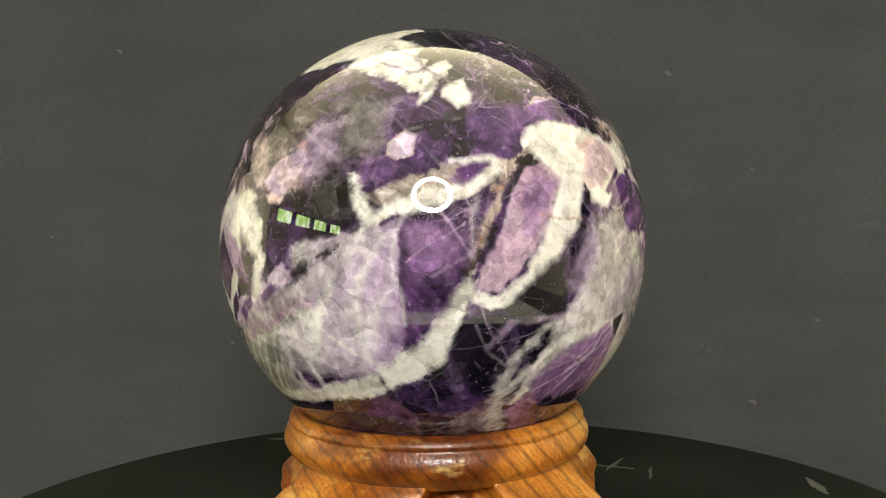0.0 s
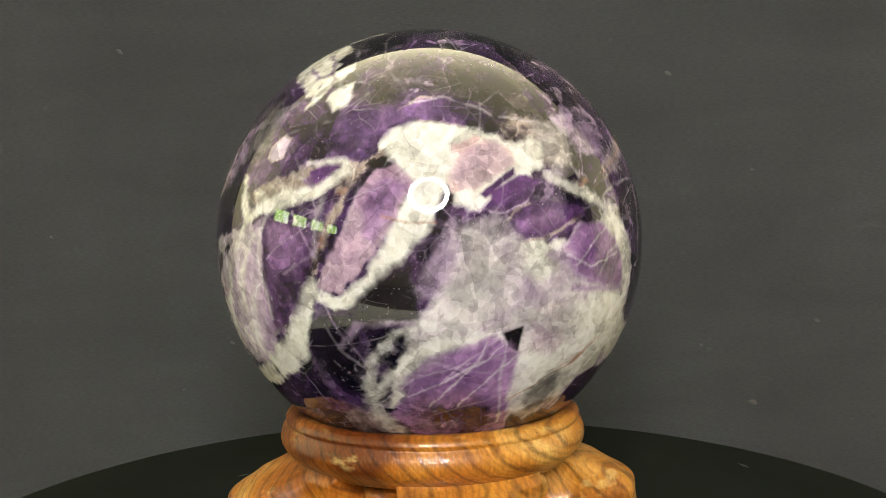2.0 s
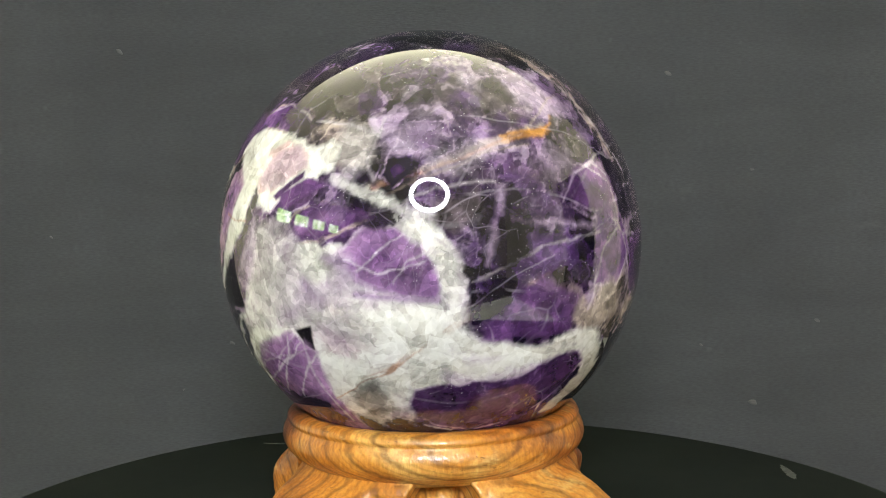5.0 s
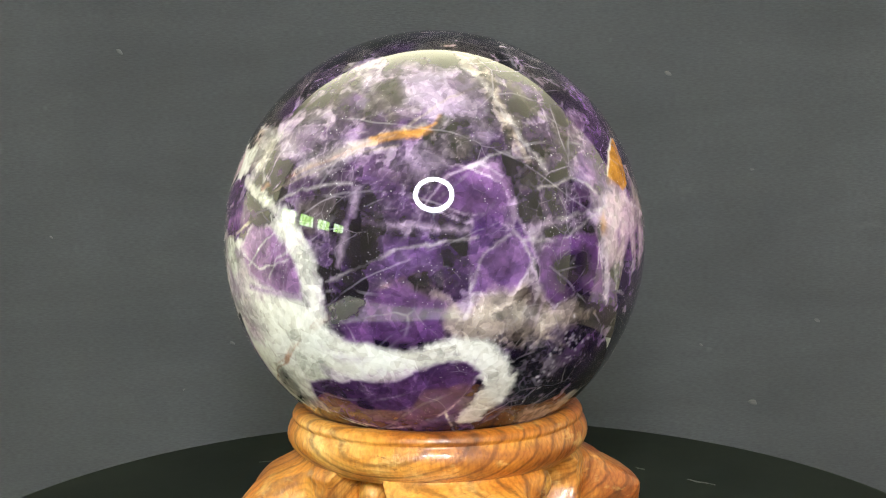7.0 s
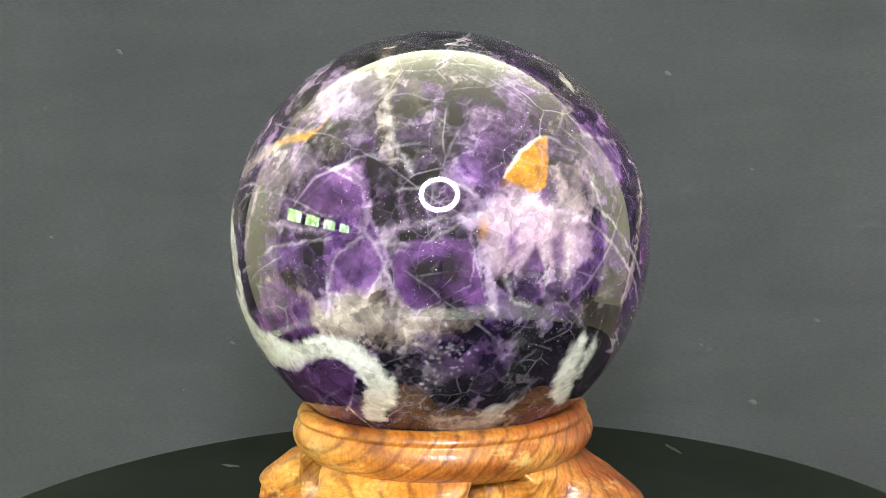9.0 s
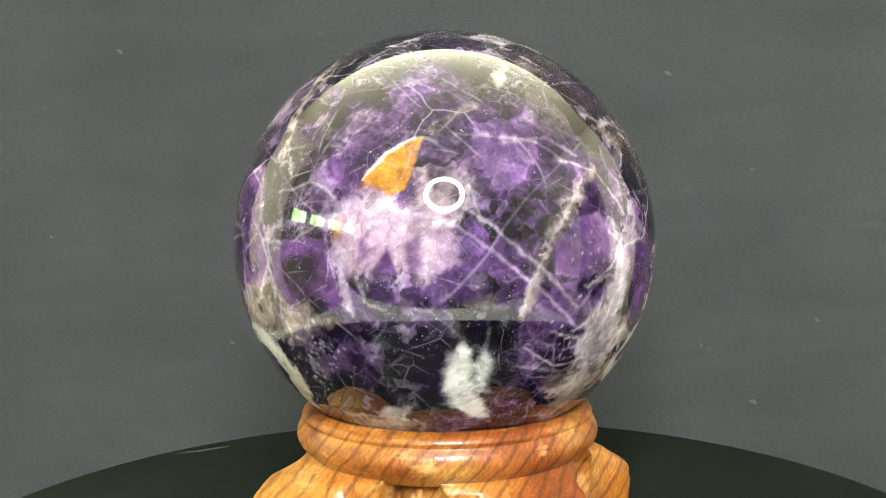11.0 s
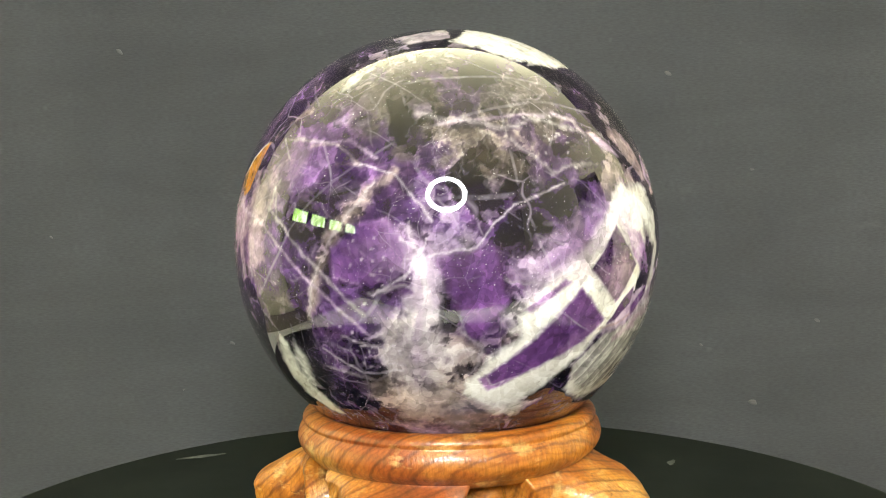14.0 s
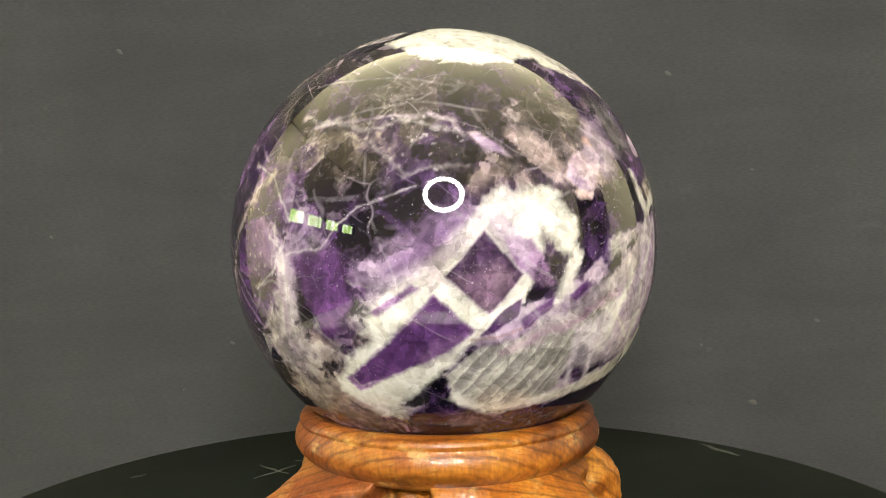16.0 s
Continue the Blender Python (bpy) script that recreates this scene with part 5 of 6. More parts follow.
    scratches('lilac', 117.5, 28.5, 16, -25, 26, 15, much=0.4)
    scratches('beige', 138.7, -23.2, 14, 40, 24, 16, much=0.45)
    scratches('lilac', 123.2, 3.2, 16, -40, 22, 17, much=0.4)
    patch('violet', [(131.3, -1.6), (138.1, 5.8), (147.3, 7.2), (151.3, 2.2), (149.9, -7.9), (138.8, -11.2), (132.2, -8.7)], soft=1, rough=0.8, core='purple', core_soft=8)
    vein('beige', [(120.4, 26.5, 0.8), (128.9, 26.6, 0.8), (136.5, 21.9, 0.8), (129.9, 21.8, 0.8)], soft=0.5, rough=0.4, much=0.8)
    vein('lilac', [(149.5, 7.2, 0.8), (152.0, 2.2, 1.5), (151.8, -10.6, 2.0), (150.3, -24.7, 2.0)], soft=1.5, rough=1.2, much=0.5)
    patch('violet', [(159.5, -3.0), (167.3, -0.8), (171.7, -8.7), (168.2, -18.1), (162.7, -19.2)], soft=1.5, rough=1.2, core='deep', core_soft=6)
    scratches('grey', 162.7, 26.8, 16, 80, 26, 18, much=0.35)
    scratches('beige', 150.3, -24.7, 12, 60, 26, 19, much=0.5)
    scratches('lilac', 163.6, 8.2, 14, 20, 18, 20, much=0.4)


def lozenge_side():
    patch('white', [(162.6, -30.9), (167.8, -24.3), (175.2, -18.7), (174.9, -13.8), (182.6, -5.4), (190.3, 0.9), (196.6, 5.7), (201.9, 11.9), (206.0, 14.6), (212.8, 13.4), (216.2, 8.6), (215.7, 1.7), (213.1, -5.8), (210.8, -10.3), (203.4, -17.6), (199.2, -20.3), (195.4, -25.2), (186.3, -31.3), (178.0, -38.4), (167.3, -37.2), (162.3, -34.6)], soft=1, rough=0.8, name='quartz_vein', label='thick white quartz band')
    patch('pale', [(173.0, -18.8), (171.0, -13.2), (182.7, -2.6), (190.3, 2.4), (186.5, -2.6), (178.3, -10.3)], soft=2, rough=1.5, much=0.6)
    patch('rose', [(187.2, 2.4), (194.1, 3.5), (192.7, -5.2), (187.7, -5.1)], soft=2.5, rough=2, much=0.5)
    patch('pale', [(204.1, 9.1), (212.2, -1.0), (210.8, -3.4), (202.5, 6.4)], soft=0.5, rough=0.3, rim='white', rim_width=0.4)
    patch('wine', [(193.7, -3.9), (202.5, 6.1), (211.4, -3.8), (203.7, -12.7)], soft=0.5, rough=0.3, core='clear', core_soft=9, name='amethyst_crystal', label='lozenge-shaped purple amethyst crystal')
    patch('rose', [(195.2, -5.2), (203.7, -12.2), (208.0, -7.5), (201.5, -7.9)], soft=2.5, rough=1, much=0.5)
    patch('clear', [(165.6, -29.9), (178.4, -21.8), (190.9, -7.7), (200.6, -16.1), (191.2, -23.1), (180.8, -27.2), (168.8, -33.9)], soft=0.6, rough=0.4, core='wine', core_soft=4, name='amethyst_crystal', label='deep purple amethyst crystal')
    patch('wine', [(181.5, -19.9), (190.3, -9.0), (197.1, -15.1), (191.0, -19.9)], soft=3, rough=1.5, much=0.6)
    patch('clear', [(175.8, -12.5), (186.4, -5.5), (187.9, -6.1), (178.3, -13.3)], soft=0.5, rough=0.3, name='amethyst_crystal', label='thin purple amethyst blade')
    patch('beige', [(170.1, -18.2), (174.9, -15.9), (175.1, -19.4), (171.0, -21.1)], soft=1.2, rough=1, much=0.6)
    patch('haze', [(193.6, -28.4), (201.9, -20.4), (213.0, -18.2), (228.2, -13.3), (235.8, -7.4), (241.2, -13.4), (243.1, -21.0), (239.1, -27.1), (229.7, -32.6), (218.1, -37.9), (203.9, -39.4), (195.1, -35.0)], soft=1, rough=0.6)
    bands('white', [(193.6, -28.4), (201.9, -20.4), (213.0, -18.2), (228.5, -15.0), (226.9, -22.1), (227.2, -31.9), (218.1, -37.9), (203.9, -39.4), (195.1, -35.0)], -32, 3.4, much=0.95, sharp=1.2)
    bands('white', [(224.6, -20.4), (235.8, -7.4), (241.2, -13.4), (243.1, -21.0), (238.7, -28.4), (229.5, -23.9)], -50, 4.2, much=0.95, sharp=1.2, bend=0.25)
    patch('violet', [(226.3, -32.2), (230.8, -22.2), (246.1, -29.6), (238.4, -33.1)], soft=0.9, rough=0.5, rim='lilac', rim_width=0.6)
    vein('lilac', [(201.8, -19.0, 3.0), (211.2, -15.3, 6.5), (222.6, -10.4, 7.0), (232.4, -4.4, 6.0)], soft=1, rough=1.1, name='crushed_band', label='crushed lilac amethyst band')
    vein('rust', [(199.1, -18.6, 0.5), (208.6, -17.6, 0.6), (215.6, -15.3, 0.4)], soft=0.4, rough=0.6, much=0.4)
    patch('wine', [(201.8, -17.6), (206.8, -11.5), (211.0, -9.4), (210.6, -13.6), (204.7, -17.1)], soft=0.5, rough=0.4, core='wine', core_soft=5, name='amethyst_crystal', label='deep purple amethyst crystal')
    patch('violet', [(216.1, -8.9), (222.5, -6.4), (221.2, -8.9), (217.2, -10.3)], soft=0.4, rough=0.4)
    patch('violet', [(224.6, -5.5), (227.9, -4.1), (227.2, -6.7)], soft=0.4, rough=0.4, much=0.8)
    vein('white', [(195.1, -35.0, 3.0), (205.7, -39.6, 4.0), (222.1, -38.0, 3.5), (241.3, -34.1, 3.0), (249.7, -30.2, 2.0)], soft=0.9, rough=0.9)
    patch('black', [(236.9, -41.8), (264.0, -42.2), (255.7, -31.2), (254.8, -27.6), (263.3, -43.1), (260.0, -50.1)], soft=1, rough=1)
    patch('purple', [(181.6, -42.0), (189.1, -34.5), (194.3, -40.7), (189.4, -46.8)], soft=1.2, rough=0.8, much=0.8)
    patch('grey', [(167.6, -36.6), (185.1, -37.5), (180.7, -42.0), (169.7, -40.5)], soft=1.5, rough=1.2, much=0.7)
    patch('rose', [(195.2, -41.9), (208.3, -42.7), (207.7, -47.7), (195.4, -46.9)], soft=2, rough=1.5, much=0.4)
    patch('beige', [(197.0, 20.0), (205.5, 22.6), (213.7, 19.7), (215.8, 14.4), (206.0, 14.6), (198.0, 12.2)], soft=2.5, rough=2, much=0.65)
    patch('lilac', [(199.3, 29.0), (203.4, 29.0), (207.3, 25.6), (210.5, 22.5), (204.2, 24.2)], soft=0.6, rough=0.5, rim='beige', rim_width=0.6)
    patch('white', [(213.0, 15.1), (221.1, 14.3), (219.2, 12.4), (214.8, 12.9)], soft=0.9, rough=0.8, much=0.8)
    patch('peach', [(227.3, 26.7), (237.0, 20.9), (239.2, 15.3), (230.8, 15.4), (226.5, 19.6)], soft=2.5, rough=2, much=0.45)
    vein('lilac', [(190.1, 34.6, 1.0), (196.2, 32.1, 1.0), (198.9, 27.6, 1.0)], soft=0.6, rough=0.6, much=0.6)
    vein('lilac', [(156.2, 31.7, 0.8), (171.0, 32.7, 0.8), (187.0, 33.8, 0.8)], soft=0.6, rough=0.9, much=0.5)
    vein('lilac', [(174.6, 11.2, 0.7), (182.6, 13.1, 0.6), (190.4, 17.5, 0.5)], soft=0.5, rough=0.5, much=0.5)
    scratches('lilac', 205.2, 31.2, 9, 80, 18, 22, much=0.5)
    scratches('grey', 169.1, 27.5, 14, 40, 24, 23, much=0.4)
    scratches('lilac', 163.0, -3.0, 12, 60, 20, 24, much=0.4)
    patch('white', [(211.8, 14.5), (218.6, 15.5), (225.4, 7.2), (224.8, -0.2), (220.9, 1.0), (216.0, 6.9)], soft=1, rough=0.9, much=0.9)
    patch('white', [(223.7, 1.8), (227.0, 1.9), (223.8, -9.0), (219.0, -12.3)], soft=0.9, rough=0.9, much=0.8)
    patch('peach', [(210.8, 27.9), (217.0, 28.4), (225.1, 20.8), (222.5, 16.6), (216.8, 20.9)], soft=2, rough=1.5, much=0.5)
    patch('clear', [(207.0, 4.5), (213.7, 4.1), (219.9, -6.6), (216.1, -7.5), (209.7, -1.7)], soft=0.7, rough=0.5, much=0.9)
    patch('white', [(163.7, 63.5), (175.2, 71.5), (214.1, 81.4), (254.9, 72.9), (245.5, 54.5), (222.2, 53.5), (206.4, 51.5), (193.4, 51.5), (178.6, 56.1)], soft=0.8, rough=1.2, name='quartz_tuft', label='opaque white quartz cap')
    patch('white', [(201.4, 51.6), (197.6, 60.5), (211.1, 70.6), (249.1, 79.5), (265.1, 72.9), (246.8, 64.1), (230.9, 57.0), (221.4, 51.4)], soft=0.7, rough=0.8)
    patch('grey', [(115.1, 65.9), (139.2, 72.0), (160.2, 76.1), (162.9, 65.6), (137.3, 62.0)], soft=1, rough=1, much=0.6)
    patch('black', [(303.1, 57.6), (320.9, 67.2), (42.4, 73.3), (25.1, 58.3), (342.9, 60.0), (317.9, 54.9)], soft=3, rough=1.5, much=0.8)
    patch('black', [(35.5, 68.9), (105.6, 71.5), (139.4, 59.2), (99.0, 54.9), (68.3, 60.5)], soft=3, rough=1.5, much=0.8)
    patch('black', [(76.4, 46.6), (88.5, 57.9), (111.0, 62.7), (96.9, 54.3), (90.8, 43.5)], soft=3, rough=1.5, much=0.8)
    scratches('grey', 89.2, 60.8, 10, 10, 20, 25, much=0.6, width=0.5)
    scratches('lilac', 283.2, 50.6, 8, 30, 20, 26, much=0.4)


def late_details():
    patch('pit', [(322.9, -17.6), (328.3, -16.3), (327.8, -22.7), (325.2, -21.3)], soft=0.35, rough=0.2, name='dark_pocket', label='small dark open pocket')
    vein('white', [(328.6, -37.7, 0.5), (335.2, -24.8, 0.4), (329.4, -24.9, 0.4)], soft=0.5, rough=0.6, much=0.5)
    patch('pit', [(277.1, -13.1), (279.0, -15.2), (276.4, -21.5), (274.4, -24.4), (275.0, -18.5)], soft=1.2, rough=0.8, much=0.8)
    patch('pit', [(289.6, -12.1), (299.4, -3.8), (302.9, -6.6), (300.2, -11.7), (291.9, -13.8)], soft=2.5, rough=1.5, much=0.6)
    patch('pit', [(68.8, -27.0), (77.6, -25.7), (84.5, -29.5), (79.2, -36.5), (69.0, -35.9)], soft=3, rough=2.5, much=0.6)
    patch('pit', [(88.8, -18.9), (105.7, -16.1), (113.6, -23.1), (99.6, -31.2), (89.2, -28.3)], soft=3, rough=2.5, much=0.65)
    patch('pit', [(94.3, -25.5), (104.2, -20.5), (101.7, -31.9), (104.3, -39.7), (93.7, -38.2)], soft=2, rough=1.5, much=0.75)
    patch('pit', [(115.3, -19.0), (122.1, -19.2), (121.4, -33.8), (117.4, -35.6), (116.6, -26.7)], soft=2, rough=1.5, much=0.75)
    patch('pit', [(68.8, 0.7), (75.2, 0.6), (76.5, -5.9), (71.3, -5.7)], soft=2, rough=1.5, much=0.6)
    patch('pit', [(62.8, -1.0), (72.0, 1.1), (75.0, -13.6), (65.2, -10.6)], soft=1.5, rough=1, much=0.6)
    patch('pit', [(14.2, 4.7), (22.2, 5.3), (20.8, 0.9), (14.2, -0.4)], soft=2, rough=1.5, much=0.5)
    patch('pit', [(14.5, 2.3), (22.0, 3.3), (24.2, -4.9), (16.5, -7.1)], soft=2, rough=1.5, much=0.6)
    patch('white', [(103.4, -28.4), (108.1, -20.7), (110.3, -23.1), (110.3, -29.1), (112.6, -33.6), (117.7, -44.4), (111.0, -43.8), (104.7, -38.0)], soft=1.0, rough=1.1, much=0.6)
    vein('lilac', [(89.9, 12.2, 0.5), (106.7, 7.2, 0.7), (121.8, -3.3, 0.7), (139.3, -18.0, 0.6)], soft=0.4, rough=0.7, much=0.45)
    vein('lilac', [(272.3, 10.4, 0.4), (275.9, 4.7, 0.4), (279.4, 0.3, 0.4)], soft=0.25, much=0.8)
    vein('lilac', [(279.3, -4.1, 0.4), (282.2, -14.6, 0.5), (289.2, -25.3, 0.4)], soft=0.3, rough=0.5, much=0.6)
    vein('lilac', [(32.5, 11.9, 0.4), (38.0, 18.4, 0.5), (45.6, 21.3, 0.6), (51.0, 18.2, 0.5)], soft=0.3, rough=0.4, much=0.8)
    vein('pit', [(129.4, 14.0, 0.3), (133.6, 15.0, 0.4), (137.7, 16.3, 0.3)], soft=0.25, rough=0.3, much=0.7)
    patch('milk', [(228, -18.2), (242.1, -11.8), (251.5, 1), (259.1, 5.8), (260.8, -5), (262.8, -15.1), (255.9, -23.5), (247.3, -28.6), (234.4, -29.7), (226, -25.9)], soft=2.0, rough=1.2, much=0.6)
    patch('clear', [(253.1, 1), (257.9, 4.6), (260.4, 3.4), (259.9, -5), (256.1, -10), (252.9, -18), (252.4, -11.4)], soft=1.5, rough=0.6, much=0.45)
    patch('clear', [(257, -15.2), (259.8, -8.1), (263.2, -6.3), (263.5, -17.8), (260.9, -22), (256.1, -22.1)], soft=1.2, rough=0.6, much=0.5)
    patch('clear', [(241.3, -15.8), (247.9, -5.2), (251.4, -2.7), (249.5, -10.2), (245.4, -21.1), (241.4, -21.4)], soft=1.2, rough=0.6, much=0.35)
    vein('white', [(259.2, 5.2, 0.6), (255.8, 1, 1.1), (254, -3.9, 1.6), (252.4, -10.7, 1.8), (252.3, -18, 1.5), (253.6, -24.4, 0.8)], soft=0.9, rough=0.4, much=0.75)
    vein('white', [(252.2, 2.8, 0.8), (248.5, -1.5, 1.6), (244, -9.1, 2.2), (241.3, -15.8, 2), (240.6, -21.4, 1)], soft=1.0, rough=0.5, much=0.7)
    vein('milk', [(261.7, -5, 0.6), (257.9, -9.1, 1.2), (255.1, -15.2, 1.4), (252.9, -22.9, 0.8)], soft=0.6, rough=0.3, much=0.8)
    vein('milk', [(264, 9.9, 0.9), (261.4, 4.6, 0.9), (260.6, -0.8, 0.9), (263.1, -7.5, 0.9), (263.6, -15.1, 0.9)], soft=0.6, rough=0.4, much=0.7)
    vein('milk', [(228, -18.2, 1.6), (228.4, -25.6, 1.6), (230.6, -35.5, 1.6)], soft=0.8, rough=0.5, much=0.7)
    vein('milk', [(234.5, -16.2, 1.4), (235.2, -23.3, 1.4), (237.1, -33.7, 1.4)], soft=0.6, rough=0.5, much=0.7)
    vein('white', [(236.9, -14, 0.6), (244, -17.7, 0.9), (251.6, -23.7, 0.5)], soft=0.5, rough=0.5, much=0.7)
    vein('pale', [(215.3, -18.1, 5), (234.4, -9.6, 5.5), (248.8, -1.5, 5), (257.9, 5.8, 2.5)], soft=1.4, rough=1.6, much=0.75)
    patch('wine', [(223.5, -9.6), (228.6, -6), (230.6, -7.8), (225.4, -10.8)], soft=0.5, rough=0.4)
    patch('wine', [(211.2, -14.2), (219.4, -9.3), (219.4, -12), (212.8, -16.9)], soft=0.5, rough=0.4)
    vein('rose', [(207.2, -22.1, 2.5), (227.3, -14.8, 2.5), (239.2, -10.6, 2.5)], soft=1.2, rough=1.5, much=0.7)
    patch('pit', [(278.5, -15.4), (284.9, -14.4), (289.1, -21.5), (284, -30.3), (275.3, -33.2), (276.1, -22.2)], soft=2.5, rough=2.0, much=0.6)
    patch('violet', [(264.3, -10), (272.3, -3.9), (274.6, -7.7), (269.7, -15.2), (264.3, -20.5)], soft=3.0, rough=2.0, much=0.75)
    patch('clear', [(265.9, 8.1), (272.5, 9.2), (278.4, 4.3), (278.3, -0.5), (269.9, -2.7), (265.8, 1)], soft=2.5, rough=1.5, much=0.6)
    vein('lilac', [(264, -0.2, 0.4), (270, 3.3, 0.4), (277.3, 7.9, 0.4)], soft=0.3, rough=0.6, much=0.6)
    vein('lilac', [(269.9, -3.9, 0.5), (278.3, 0.7, 0.5), (280.2, 3.1, 0.5)], soft=0.4, rough=0.6, much=0.7)
    vein('purple', [(248.1, 54, 0.8), (261.5, 46.6, 0.8), (268.9, 48.5, 0.8)], soft=0.6, rough=1.5, much=0.8)
    vein('purple', [(253.6, 57.8, 0.8), (264.5, 53.3, 0.8), (274.1, 42.5, 0.8)], soft=0.6, rough=1.5, much=0.7)
    vein('haze', [(268.2, 40.8, 1), (272.6, 46.4, 1), (277.5, 42.5, 1)], soft=0.6, rough=1.5, much=0.8)
    patch('wine', [(274, 17.7), (279.4, 21.5), (284.1, 21.4), (280.4, 17.6), (276.4, 15.8)], soft=0.8, rough=0.5, much=0.85)
    patch('wine', [(319.6, 14.3), (328.1, 18.3), (333.1, 16.9), (322.3, 10.9)], soft=0.6, rough=0.4)
    vein('lilac', [(283.5, -21.1, 0.5), (287.7, -15.9, 1.5), (293.2, -14.9, 2), (302.3, -14.4, 1.5)], soft=0.8, rough=1.2, much=0.6)
    patch('clear', [(300.5, -29.8), (308.9, -22.9), (319.7, -18.9), (326.2, -21), (329.1, -28.5), (327.7, -37.3), (314, -38.8), (299.5, -37.2)], soft=1.5, rough=0.8, much=0.4)
    vein('milk', [(298.5, -35.4, 0.5), (312, -28.9, 0.5), (323.5, -21, 0.5)], soft=0.35, rough=0.8, much=0.6)
    vein('milk', [(304.7, -38.6, 0.4), (315.5, -27.2, 0.4), (319.6, -19.6, 0.4)], soft=0.35, rough=0.8, much=0.6)
    vein('milk', [(314, -38.8, 0.5), (320.9, -30.2, 0.5), (328, -23.9, 0.5)], soft=0.35, rough=0.8, much=0.6)
    vein('milk', [(341.6, -3.1, 0.4), (347.9, 2.7, 0.4), (353.4, 6.2, 0.4)], soft=0.35, rough=0.8, much=0.6)
    vein('milk', [(339.1, -0.6, 0.45), (346.6, -3.3, 0.45), (357.3, -1.3, 0.45)], soft=0.35, rough=0.8, much=0.6)
    vein('milk', [(350.5, -5.9, 0.35), (353.1, -1.1, 0.35), (358.7, 1.1, 0.35)], soft=0.35, rough=0.8, much=0.6)
    patch('lilac', [(317.4, -15.6), (324.3, -10.3), (328.2, -5.3), (331.7, -9.1), (325.3, -14.1)], soft=2.0, rough=1.5, much=0.6)
    patch('rose', [(330.3, -15.5), (336.7, -17), (342.1, -21.3), (338.2, -24.1), (331.4, -22.4)], soft=2.0, rough=1.5, much=0.6)
    patch('haze', [(327.9, -14.1), (339.1, -11.8), (344.5, -17.3), (346.6, -24.5), (342.5, -25.8), (331.6, -15.5)], soft=2.0, rough=2.5, much=0.5)
    patch('white', [(344.4, -15.9), (353.8, -13.8), (4.1, -12), (7.1, -17.7), (355.4, -23.7), (346.6, -24.5)], soft=2.0, rough=2.0, much=0.6)
    patch('haze', [(308.9, -5.5), (315.8, -1.6), (323.3, -5.3), (320.5, -10.3), (311, -11.8)], soft=2.0, rough=2.5, much=0.5)
    patch('smoke', [(335.7, -34.6), (344.5, -30.7), (348.7, -42.6), (337.9, -44)], soft=1.5, rough=2.0, much=0.7)
    patch('white', [(328.2, 25.1), (333, 27.8), (336.6, 24.9), (335.4, 19.7), (329.6, 19.1), (327, 21.8)], soft=0.7, rough=0.7)
    patch('rose', [(310.2, 18.1), (315.7, 25.3), (324, 26.5), (327, 21.8), (320.7, 16.7), (312.7, 14.9)], soft=1.0, rough=0.6, much=0.6)
    patch('pit', [(286.1, -11.9), (296.9, -0.8), (301.9, 0.6), (301.5, -10.9), (291.8, -17)], soft=1.5, rough=1.6, much=0.7)
    vein('white', [(173.2, -17.3, 1.0), (182.3, -11.0, 0.8)], soft=0.6, much=0.5)

def glints(lon, lat, size, seed):
    """A swarm of tiny pale strokes, painted as the glint of cleavage faces."""
    rng = random.Random(seed)
    for _ in range(24):
        a, b = lon + rng.gauss(0, size * 0.5), lat + rng.gauss(0, size * 0.4)
        t, n = rng.uniform(0, math.pi), rng.uniform(0.05, 0.45) ** 1.3 + 0.05
        vein("milk", [(a - n * math.cos(t), b - n * math.sin(t)), (a + n * math.cos(t), b + n * math.sin(t))], rng.uniform(0.2, 0.5), 0.3, 0.0, rng.uniform(0.2, 0.65))


